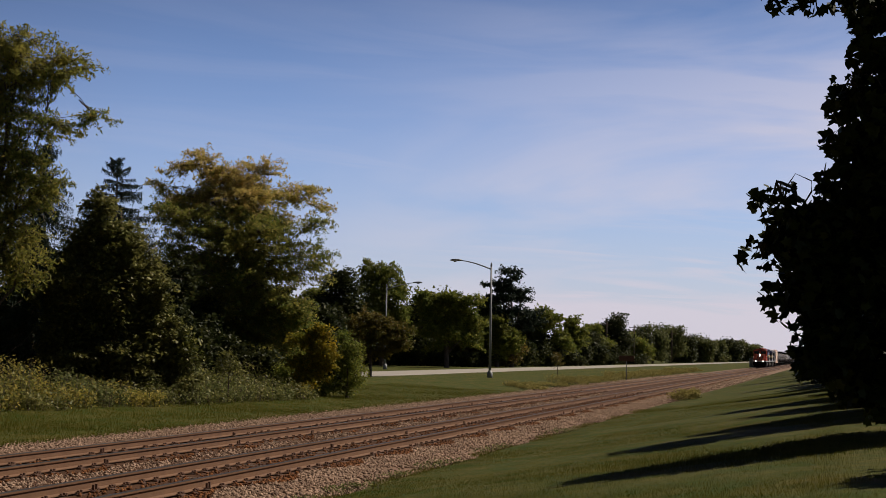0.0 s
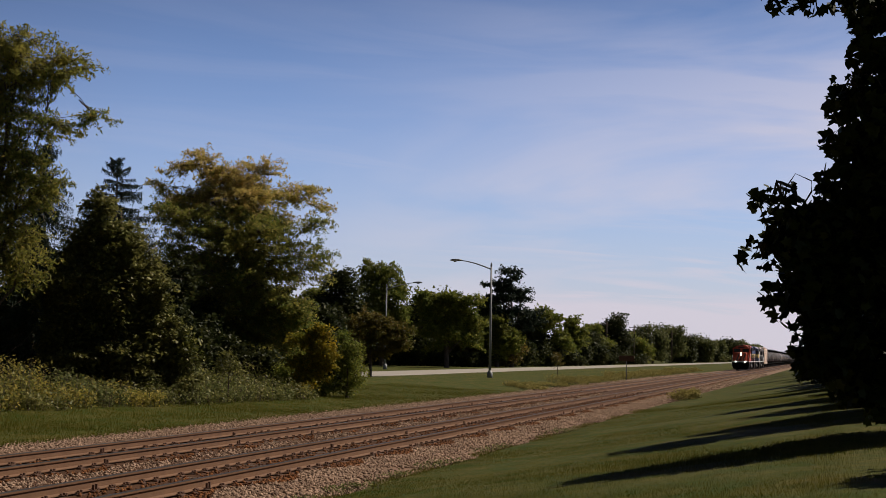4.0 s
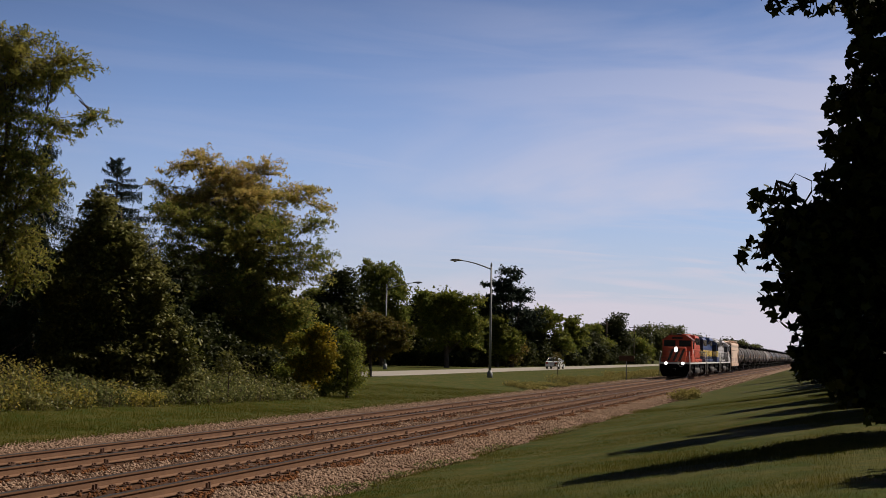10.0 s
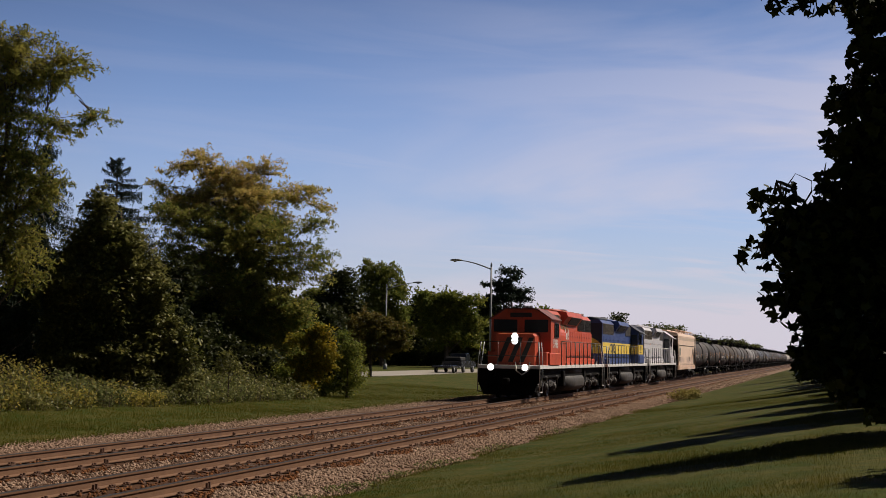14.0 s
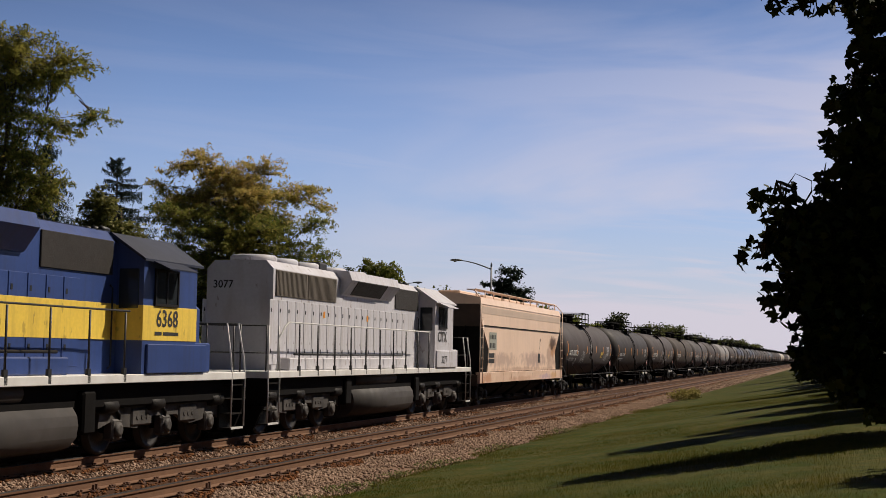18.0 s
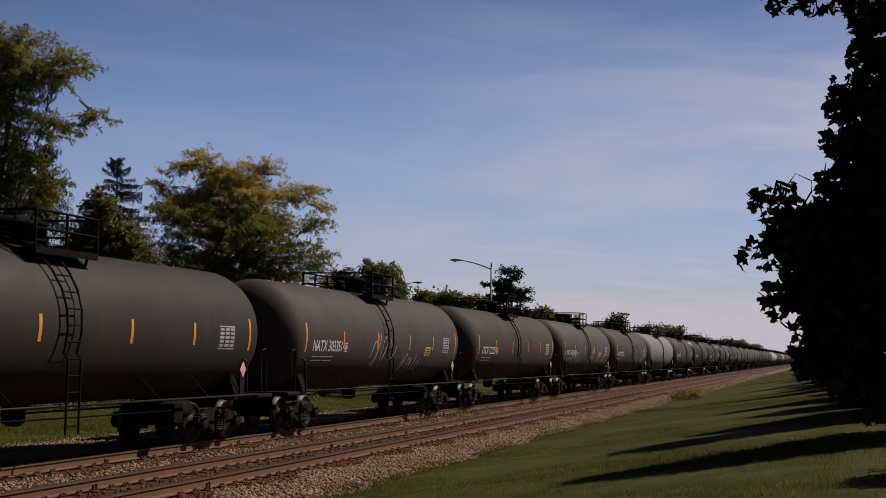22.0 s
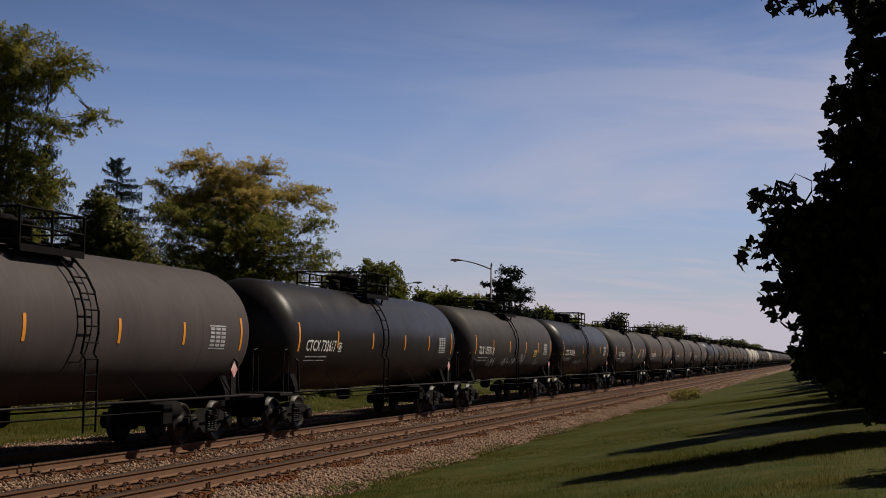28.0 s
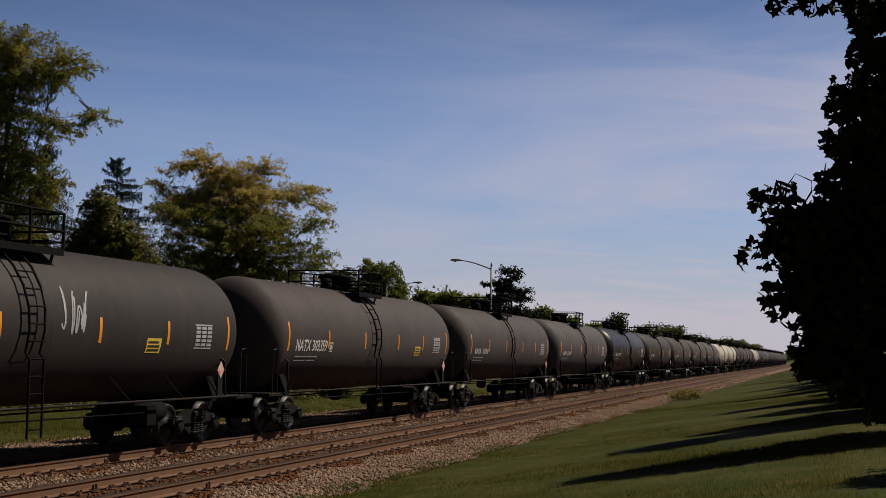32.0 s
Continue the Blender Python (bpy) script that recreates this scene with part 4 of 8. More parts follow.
tree("dark_tree", "dark shaded tree in the woods across the road", "tree", (-30.49, 265.64, 0.22),
     [(-30.47, 265.22, 5.16, 2.65, 2.12, 2.31), (-32.07, 264.97, 2.7, 2.65, 2.12, 1.99), (-28.88, 265.86, 2.75, 2.65, 2.12, 1.99)],
     M_DARKLEAF, 560, 22, 0.78, 0.61, 175, trunk=0.3, group="woods across the road")
tree("dark_tree", "dark shaded tree in the woods across the road", "tree", (-30.55, 335.85, 0.22),
     [(-30.52, 335.36, 5.71, 2.87, 2.31, 2.51), (-32.26, 335.12, 2.64, 2.87, 2.31, 2.16), (-28.8, 336.08, 2.71, 2.87, 2.31, 2.16)],
     M_MIDLEAF, 560, 22, 0.81, 0.63, 176, trunk=0.3, group="woods across the road")
tree("dark_tree", "dark shaded tree in the woods across the road", "tree", (-39.81, 224.48, 0.23),
     [(-39.78, 223.74, 9.38, 2.28, 1.83, 2.0), (-41.16, 223.52, 7.27, 2.28, 1.83, 1.71), (-38.41, 224.28, 7.32, 2.28, 1.83, 1.71)],
     M_DARKLEAF, 560, 22, 0.7, 0.55, 177, trunk=0.3, group="woods across the road")
# dark bushes added in place of the shade under the trees
tree("hedge_bush", "dark bush standing in for the shade under the trees across the road", "bush", (-56.78, 183.3, 0.25),
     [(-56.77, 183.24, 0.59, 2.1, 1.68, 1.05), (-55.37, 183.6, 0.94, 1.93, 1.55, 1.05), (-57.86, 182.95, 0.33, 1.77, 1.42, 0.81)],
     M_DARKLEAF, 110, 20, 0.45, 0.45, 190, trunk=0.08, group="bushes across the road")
tree("hedge_bush", "dark bush standing in for the shade under the trees across the road", "bush", (-53.83, 184.12, 0.24),
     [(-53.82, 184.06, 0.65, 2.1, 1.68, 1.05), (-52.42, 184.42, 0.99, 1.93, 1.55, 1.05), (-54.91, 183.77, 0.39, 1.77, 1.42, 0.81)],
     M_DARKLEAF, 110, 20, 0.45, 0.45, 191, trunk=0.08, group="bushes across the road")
tree("hedge_bush", "dark bush standing in for the shade under the trees across the road", "bush", (-50.87, 184.94, 0.24),
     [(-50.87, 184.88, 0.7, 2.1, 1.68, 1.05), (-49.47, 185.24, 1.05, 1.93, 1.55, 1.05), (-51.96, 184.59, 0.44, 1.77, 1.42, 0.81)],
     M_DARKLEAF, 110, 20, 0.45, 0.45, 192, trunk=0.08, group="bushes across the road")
tree("hedge_bush", "dark bush standing in for the shade under the trees across the road", "bush", (-47.92, 185.76, 0.24),
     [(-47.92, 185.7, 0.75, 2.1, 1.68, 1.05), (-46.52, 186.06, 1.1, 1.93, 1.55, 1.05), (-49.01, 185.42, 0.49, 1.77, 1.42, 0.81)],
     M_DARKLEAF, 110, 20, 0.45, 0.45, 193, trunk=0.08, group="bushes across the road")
tree("hedge_bush", "dark bush standing in for the shade under the trees across the road", "bush", (-44.97, 186.58, 0.23),
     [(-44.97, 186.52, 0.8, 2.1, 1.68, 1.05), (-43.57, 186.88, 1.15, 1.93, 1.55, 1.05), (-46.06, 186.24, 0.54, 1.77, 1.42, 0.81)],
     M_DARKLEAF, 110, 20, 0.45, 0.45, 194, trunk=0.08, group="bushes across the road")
tree("hedge_bush", "dark bush standing in for the shade under the trees across the road", "bush", (-42.02, 187.4, 0.23),
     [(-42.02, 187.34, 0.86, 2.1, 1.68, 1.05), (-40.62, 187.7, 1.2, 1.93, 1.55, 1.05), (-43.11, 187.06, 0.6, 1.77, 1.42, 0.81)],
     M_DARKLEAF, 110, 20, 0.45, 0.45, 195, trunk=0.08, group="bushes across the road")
tree("hedge_bush", "dark bush standing in for the shade under the trees across the road", "bush", (-39.07, 188.22, 0.23),
     [(-39.07, 188.16, 0.91, 2.1, 1.68, 1.05), (-37.67, 188.53, 1.26, 1.93, 1.55, 1.05), (-40.15, 187.88, 0.65, 1.77, 1.42, 0.81)],
     M_DARKLEAF, 110, 20, 0.45, 0.45, 196, trunk=0.08, group="bushes across the road")
tree("hedge_bush", "dark bush standing in for the shade under the trees across the road", "bush", (-36.12, 189.04, 0.22),
     [(-36.11, 188.98, 0.96, 2.1, 1.68, 1.05), (-34.72, 189.35, 1.31, 1.93, 1.55, 1.05), (-37.2, 188.7, 0.7, 1.77, 1.42, 0.81)],
     M_DARKLEAF, 110, 20, 0.45, 0.45, 197, trunk=0.08, group="bushes across the road")
tree("hedge_bush", "dark bush standing in for the shade under the trees across the road", "bush", (-33.17, 189.87, 0.22),
     [(-33.16, 189.8, 1.02, 2.1, 1.68, 1.05), (-31.76, 190.17, 1.36, 1.93, 1.55, 1.05), (-34.25, 189.52, 0.75, 1.77, 1.42, 0.81)],
     M_DARKLEAF, 110, 20, 0.45, 0.45, 198, trunk=0.08, group="bushes across the road")
tree("hedge_bush", "dark bush standing in for the shade under the trees across the road", "bush", (-32.97, 202.42, 0.22),
     [(-32.97, 202.35, 1.0, 2.23, 1.78, 1.11), (-31.48, 202.74, 1.37, 2.05, 1.64, 1.11), (-34.12, 202.05, 0.73, 1.88, 1.51, 0.86)],
     M_DARKLEAF, 110, 20, 0.45, 0.45, 199, trunk=0.08, group="bushes across the road")
tree("hedge_bush", "dark bush standing in for the shade under the trees across the road", "bush", (-32.41, 215.08, 0.22),
     [(-32.41, 215.01, 1.0, 2.35, 1.88, 1.18), (-30.84, 215.42, 1.39, 2.17, 1.74, 1.18), (-33.63, 214.69, 0.71, 1.99, 1.59, 0.91)],
     M_DARKLEAF, 110, 20, 0.45, 0.45, 200, trunk=0.08, group="bushes across the road")
tree("hedge_bush", "dark bush standing in for the shade under the trees across the road", "bush", (-31.49, 227.83, 0.22),
     [(-31.49, 227.76, 1.0, 2.48, 1.99, 1.24), (-29.83, 228.19, 1.41, 2.29, 1.83, 1.24), (-32.78, 227.42, 0.69, 2.1, 1.68, 0.96)],
     M_DARKLEAF, 110, 20, 0.45, 0.45, 201, trunk=0.08, group="bushes across the road")
tree("hedge_bush", "dark bush standing in for the shade under the trees across the road", "bush", (-30.21, 240.69, 0.22),
     [(-30.2, 240.61, 1.01, 2.61, 2.09, 1.31), (-28.46, 241.07, 1.44, 2.41, 1.93, 1.31), (-31.56, 240.26, 0.68, 2.21, 1.77, 1.0)],
     M_DARKLEAF, 110, 20, 0.45, 0.45, 202, trunk=0.08, group="bushes across the road")
tree("hedge_bush", "dark bush standing in for the shade under the trees across the road", "bush", (-30.67, 266.06, 0.22),
     [(-30.67, 265.97, 0.97, 2.87, 2.3, 1.44), (-28.75, 266.48, 1.44, 2.65, 2.12, 1.44), (-32.16, 265.58, 0.61, 2.43, 1.95, 1.1)],
     M_DARKLEAF, 110, 20, 0.47, 0.47, 203, trunk=0.08, group="bushes across the road")
tree("hedge_bush", "dark bush standing in for the shade under the trees across the road", "bush", (-30.73, 293.85, 0.22),
     [(-30.73, 293.76, 0.93, 3.16, 2.53, 1.59), (-28.62, 294.3, 1.45, 2.92, 2.34, 1.59), (-32.38, 293.33, 0.53, 2.68, 2.14, 1.21)],
     M_DARKLEAF, 110, 20, 0.50, 0.50, 204, trunk=0.08, group="bushes across the road")
tree("hedge_bush", "dark bush standing in for the shade under the trees across the road", "bush", (-30.8, 327.67, 0.22),
     [(-30.79, 327.56, 0.89, 3.51, 2.81, 1.76), (-28.45, 328.17, 1.46, 3.24, 2.59, 1.76), (-32.61, 327.1, 0.45, 2.97, 2.38, 1.35)],
     M_DARKLEAF, 110, 20, 0.53, 0.53, 205, trunk=0.08, group="bushes across the road")
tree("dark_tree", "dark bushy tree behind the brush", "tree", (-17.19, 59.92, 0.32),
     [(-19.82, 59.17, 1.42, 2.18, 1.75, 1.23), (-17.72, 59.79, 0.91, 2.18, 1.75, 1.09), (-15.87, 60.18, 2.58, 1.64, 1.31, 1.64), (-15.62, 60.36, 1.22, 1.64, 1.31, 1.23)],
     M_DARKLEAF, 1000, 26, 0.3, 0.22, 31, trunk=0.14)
# filler trees: the grove's inner shade is put into their leaf colour
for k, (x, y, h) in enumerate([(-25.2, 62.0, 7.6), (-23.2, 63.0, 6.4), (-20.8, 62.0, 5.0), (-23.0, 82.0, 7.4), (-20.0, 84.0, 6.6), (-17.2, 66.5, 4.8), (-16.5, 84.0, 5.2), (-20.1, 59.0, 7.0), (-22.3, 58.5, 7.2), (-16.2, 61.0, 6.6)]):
    tree("dark_tree", "filler tree in the depth of the grove, shade put into its leaf colour", "tree", (x, y, ground_z(x)), [(x, y, h * 0.8, h * 0.17, h * 0.15, h * 0.2), (x - h * 0.1, y, h * 0.5, h * 0.24, h * 0.2, h * 0.22), (x + h * 0.12, y, h * 0.3, h * 0.26, h * 0.2, h * 0.24)],
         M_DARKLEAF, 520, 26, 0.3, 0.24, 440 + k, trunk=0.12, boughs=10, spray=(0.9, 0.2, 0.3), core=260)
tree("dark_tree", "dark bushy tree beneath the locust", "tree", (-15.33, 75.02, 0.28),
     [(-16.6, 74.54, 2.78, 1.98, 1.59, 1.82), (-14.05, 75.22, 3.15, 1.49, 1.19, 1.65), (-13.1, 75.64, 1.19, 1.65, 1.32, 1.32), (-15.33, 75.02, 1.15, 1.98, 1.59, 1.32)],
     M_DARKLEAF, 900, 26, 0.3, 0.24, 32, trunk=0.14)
tree("far_tree", "hazy green tree in the far roadside woods", "tree", (-30.91, 343.84, 0.22),
     [(-31.97, 342.94, 7.05, 2.58, 2.06, 2.02), (-29.52, 343.72, 5.96, 2.58, 2.06, 2.2), (-30.9, 343.49, 3.97, 3.49, 2.79, 2.2), (-31.45, 343.49, 1.98, 3.67, 2.94, 1.84)],
     M_DARKLEAF, 460, 22, 0.80, 0.57, 40, trunk=0.3, group="far woods")
tree("far_tree", "hazy green tree in the far roadside woods", "tree", (-31.29, 382.13, 0.22),
     [(-32.46, 381.09, 8.29, 3.29, 2.63, 2.58), (-29.75, 381.94, 7.08, 3.29, 2.63, 2.82), (-31.26, 381.69, 4.87, 4.47, 3.58, 2.82), (-31.87, 381.69, 2.68, 4.7, 3.77, 2.35)],
     M_FARLEAF, 460, 22, 0.88, 0.63, 41, trunk=0.3, group="far woods")
tree("far_tree", "hazy green tree in the far roadside woods", "tree", (-31.34, 426.04, 0.22),
     [(-32.65, 424.81, 9.75, 3.66, 2.92, 2.87), (-29.63, 425.77, 8.43, 3.66, 2.92, 3.14), (-31.32, 425.49, 5.96, 4.97, 3.97, 3.14), (-32.01, 425.49, 3.52, 5.22, 4.17, 2.62)],
     M_FARLEAF, 460, 22, 0.98, 0.70, 42, trunk=0.3, group="far woods")
tree("far_tree", "hazy green tree in the far roadside woods", "tree", (-30.98, 466.38, 0.22),
     [(-32.42, 465.27, 7.88, 3.19, 2.56, 2.52), (-29.12, 466.29, 6.44, 3.19, 2.56, 2.73), (-30.96, 466.0, 3.74, 4.34, 3.46, 2.73), (-31.7, 466.0, 1.08, 4.56, 3.65, 2.29)],
     M_DARKLEAF, 460, 22, 1.07, 0.77, 43, trunk=0.3, group="far woods")
tree("far_tree", "hazy green tree in the far roadside woods", "tree", (-31.09, 528.23, 0.22),
     [(-32.7, 527.07, 7.67, 3.61, 2.88, 2.83), (-28.98, 528.23, 6.02, 3.61, 2.88, 3.09), (-31.06, 527.89, 2.99, 4.89, 3.91, 3.09), (-31.89, 527.84, 0.62, 5.15, 4.13, 2.58)],
     M_FARLEAF, 460, 22, 1.21, 0.87, 44, trunk=0.3, group="far woods")
tree("far_tree", "hazy green tree in the far roadside woods", "tree", (-31.03, 593.62, 0.22),
     [(-32.85, 592.39, 7.24, 3.71, 2.97, 2.91), (-28.69, 593.7, 5.4, 3.71, 2.97, 3.17), (-31.01, 593.31, 2.0, 5.02, 4.03, 3.17), (-31.95, 593.18, 0.54, 5.3, 4.24, 2.65)],
     M_FARLEAF, 460, 22, 1.36, 0.97, 45, trunk=0.3, group="far woods")
tree("far_tree", "hazy green tree in the far roadside woods", "tree", (-31.12, 695.49, 0.22),
     [(-33.24, 694.03, 8.51, 4.33, 3.47, 3.4), (-28.38, 695.56, 6.35, 4.33, 3.47, 3.7), (-31.1, 695.12, 2.39, 5.88, 4.71, 3.7), (-32.19, 694.97, 0.4, 6.19, 4.95, 3.09)],
     M_DARKLEAF, 460, 22, 1.59, 1.13, 46, trunk=0.3, group="far woods")
tree("far_tree", "hazy green tree in the far roadside woods", "tree", (-31.04, 834.8, 0.22),
     [(-33.57, 833.18, 8.59, 4.71, 3.76, 3.7), (-27.76, 835.0, 6.02, 4.71, 3.76, 4.03), (-31.02, 834.47, 1.25, 6.39, 5.11, 4.03), (-32.31, 834.18, 0.22, 6.72, 5.38, 3.37)],
     M_FARLEAF, 460, 22, 1.90, 1.36, 47, trunk=0.3, group="far woods")
tree("far_tree", "hazy green tree in the far roadside woods", "tree", (-30.88, 1032.54, 0.22),
     [(-34.05, 1030.82, 6.58, 4.93, 3.95, 3.88), (-26.87, 1033.07, 3.39, 4.93, 3.95, 4.24), (-30.88, 1032.43, -2.47, 6.69, 5.35, 4.24), (-32.46, 1031.78, -0.02, 7.05, 5.64, 3.52)],
     M_FARLEAF, 460, 22, 2.31, 1.65, 48, trunk=0.3, group="far woods")
tree("far_tree", "hazy green tree in the far roadside woods", "tree", (-30.69, 1351.91, 0.22),
     [(-34.81, 1349.91, 4.93, 5.29, 4.26, 4.17), (-25.45, 1352.86, 0.79, 5.29, 4.26, 4.56), (-32.76, 1350.92, -0.41, 7.59, 6.06, 3.79)],
     M_DARKLEAF, 460, 22, 2.46, 1.76, 49, trunk=0.3, group="far woods")
tree("far_tree", "hazy green tree in the far roadside woods", "tree", (-30.65, 269.88, 0.22),
     [(-31.49, 269.25, 4.85, 2.04, 1.63, 1.61), (-29.55, 269.85, 4.0, 2.04, 1.63, 1.75), (-30.63, 269.68, 2.41, 2.77, 2.21, 1.75), (-31.07, 269.67, 0.95, 2.92, 2.33, 1.45)],
     M_FARLEAF, 460, 22, 0.63, 0.45, 50, trunk=0.3, group="far woods")
tree("far_tree", "hazy green tree in the far roadside woods", "tree", (-35.84, 209.96, 0.22),
     [(-36.5, 209.42, 4.47, 2.49, 1.99, 1.96), (-34.97, 209.91, 3.79, 2.49, 1.99, 2.13), (-35.83, 209.76, 2.54, 3.38, 2.7, 2.13), (-36.17, 209.77, 1.29, 3.56, 2.84, 1.78)],
     M_FARLEAF, 460, 22, 0.50, 0.35, 51, trunk=0.3, group="far woods")
tree("far_tree", "hazy green tree in the far roadside woods", "tree", (-39.64, 214.11, 0.23),
     [(-40.32, 213.49, 5.39, 2.87, 2.29, 2.25), (-38.74, 213.99, 4.69, 2.87, 2.29, 2.46), (-39.62, 213.84, 3.41, 3.89, 3.11, 2.46), (-39.98, 213.84, 2.13, 4.09, 3.27, 2.05)],
     M_DARKLEAF, 460, 22, 0.51, 0.36, 52, trunk=0.3, group="far woods")
tree("far_tree", "hazy green tree in the far roadside woods", "tree", (-48.51, 222.06, 0.24),
     [(-49.23, 221.41, 5.42, 3.33, 2.66, 2.62), (-47.58, 221.93, 4.69, 3.33, 2.66, 2.85), (-48.5, 221.78, 3.35, 4.52, 3.61, 2.85), (-48.87, 221.78, 2.02, 4.75, 3.8, 2.38)],
     M_FARLEAF, 460, 22, 0.53, 0.38, 53, trunk=0.3, group="far woods")
tree("far_tree", "hazy green tree in the far roadside woods", "tree", (-57.37, 224.8, 0.25),
     [(-58.1, 224.22, 4.39, 3.4, 2.72, 2.67), (-56.42, 224.75, 3.65, 3.4, 2.72, 2.91), (-57.36, 224.59, 2.28, 4.62, 3.69, 2.91), (-57.74, 224.59, 0.91, 4.86, 3.89, 2.43)],
     M_FARLEAF, 460, 22, 0.54, 0.39, 54, trunk=0.3, group="far woods")
tree("far_tree", "hazy green tree in the far roadside woods", "tree", (-57.01, 188.44, 0.25),
     [(-57.62, 187.69, 7.17, 3.47, 2.78, 2.73), (-56.19, 188.14, 6.53, 3.47, 2.78, 2.98), (-56.99, 188.01, 5.37, 4.71, 3.77, 2.98), (-57.31, 188.01, 4.21, 4.96, 3.97, 2.48)],
     M_DARKLEAF, 460, 22, 0.46, 0.33, 55, trunk=0.3, group="far woods")
tree("far_tree", "hazy green tree in the far roadside woods", "tree", (-30.59, 1998.06, 0.22),
     [(-36.71, 1995.35, 3.5, 6.72, 5.34, 5.27), (-22.91, 1999.69, -2.63, 6.72, 5.34, 5.75), (-33.63, 1996.57, -1.25, 9.58, 7.65, 4.79)],
     M_FARLEAF, 460, 22, 2.67, 1.91, 56, trunk=0.3, group="far woods")


for k, (x, y, h, leaf, name, label) in enumerate([(-41.5, 199.0, 10.2, M_MIDLEAF, "broadleaf_tree", "olive tree between the willow and the maple"), (-37.2, 196.0, 8.9, M_RUSSET, "russet_tree", "reddish brown tree behind the far lamp"), (-52.5, 178.0, 11.8, M_MIDLEAF, "willow_tree", "pale willow behind the golden locust"),
                                                (-31.0, 193.0, 8.0, M_MIDLEAF, "maple_tree", "yellowish green maple beside the lamp"), (-30.5, 276.0, 8.6, M_MIDLEAF, "broadleaf_tree", "light green tree beyond the lamp"), (-60.0, 196.0, 10.5, M_DARKLEAF, "dark_tree", "dark tall tree in the woods across the road")]):
    r = h * 0.32
    tree(name, label, "tree", (x, y, ground_z(x)), [(x, y, h * 0.82, r * 0.8, r * 0.7, h * 0.17), (x - r * 0.5, y, h * 0.58, r * 0.85, r * 0.8, h * 0.2), (x + r * 0.55, y - 0.4, h * 0.55, r * 0.85, r * 0.8, h * 0.22), (x, y - 0.5, h * 0.34, r, r * 0.9, h * 0.15)],
         leaf, 620, 28, 0.5, 0.4, 400 + k, trunk=0.26, boughs=12, spray=(1.4, 0.4, 0.7 if name == "willow_tree" else 0.1), core=80)
# thicket whose dark leaves stand for the shade behind the road
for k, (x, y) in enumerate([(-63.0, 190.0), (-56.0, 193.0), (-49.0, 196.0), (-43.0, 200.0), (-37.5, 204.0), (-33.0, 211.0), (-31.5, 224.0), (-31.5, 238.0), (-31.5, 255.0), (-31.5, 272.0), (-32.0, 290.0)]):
    tree("hedge_bush", "dense thicket across the road, shade put into its dark leaf colour", "bush", (x, y, ground_z(x)), [(x, y, 1.6, 3.6, 2.0, 1.7), (x - 1.6, y, 3.0, 2.4, 1.8, 1.6), (x + 1.7, y, 2.8, 2.4, 1.8, 1.7)],
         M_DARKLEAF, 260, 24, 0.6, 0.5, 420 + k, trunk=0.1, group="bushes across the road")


# ---- brush, weeds, grass, small roadside things ----
def scatter_brush(name, label, category, spots, leaf, seed, size=0.13, height=0.9, per=26, kind="", shape=DIAMOND):
    """One clump of low brush: thin stems and leaves over a patch of ground."""
    rng = np.random.default_rng(seed)
    x0, y0 = spots[0][:2]
    t = thing(name, label, category, "brush along the far lawn", pose(x0, y0, ground_z(x0)))
    g = Geo()
    pts = []
    for x, y, r, h in spots:
        n = int(34 * r * r) + 10
        for _ in range(n):
            a, q = rng.uniform(0, 6.28), r * math.sqrt(rng.random())
            px, py = x - x0 + q * math.cos(a), y - y0 + q * math.sin(a)
            hh = h * rng.uniform(0.5, 1.15)
            z0 = ground_z(px + x0) - ground_z(x0)
            g.tube([(px, py, z0 - 0.05), (px + rng.normal() * 0.08, py + rng.normal() * 0.08, z0 + hh)], 0, 3, taper=[0.008, 0.004])
            k = np.arange(per) / per
            pts.append(np.stack([px + rng.normal(size=per) * 0.12, py + rng.normal(size=per) * 0.12, z0 + 0.05 + hh * k ** 0.7], -1))
    tagged(part("stem_tangle", g, M_BARK, t), kind="stuff")
    part("foliage", leaves("foliage", np.concatenate(pts), size, shape, leaf, rng, 0.6), None, t)
    return t


brush_rng = random.Random(8)
for i in range(14):
    k = i / 13
    y = 35.5 + 23.5 * k
    x = -11.6 + 2.6 * k
    leaf = (M_GOLDENROD, M_WEEDGREEN, M_GOLDENROD, M_OLIVE)[i % 4] if k < 0.5 else (M_WEEDGREEN, M_OLIVE)[i % 2]
    scatter_brush("brush_clump", "tangled brush of weeds and goldenrod beneath the trees" if leaf is M_GOLDENROD else "tangled green brush beneath the trees", "brush",
                  [(x + brush_rng.uniform(-0.3, 0.3), y, 1.0, 0.5 + 0.16 * (i % 3)), (x - 1.5, y + 0.7, 1.1, 0.75 + 0.16 * (i % 2)), (x - 3.0, y + 1.2, 1.2, 0.8 + 0.3 * (i * 2 % 3))], leaf, 100 + i, per=20)
for i in range(9):
    y = 92 + i * 17
    scatter_brush("weed_clump", "tall dry grass and weeds beside the track", "weeds", [(-4.6 - 0.2 * i, y, 1.2, 0.28 + 0.11 * (i * 3 % 5)), (-6.2 - 0.3 * i, y + 5, 1.5, 0.35 + 0.12 * (i * 2 % 4)), (-4.9 - 0.2 * i, y + 10, 1.1, 0.25 + 0.13 * (i % 4))], M_WEED, 130 + i, size=0.22, per=14, shape=NEEDLE)
scatter_brush("weed_clump", "low green weed clump at the ballast edge", "weeds", [(7.3, 76.0, 0.7, 0.5), (7.0, 78.0, 0.8, 0.55)], M_WEED, 141, size=0.14)
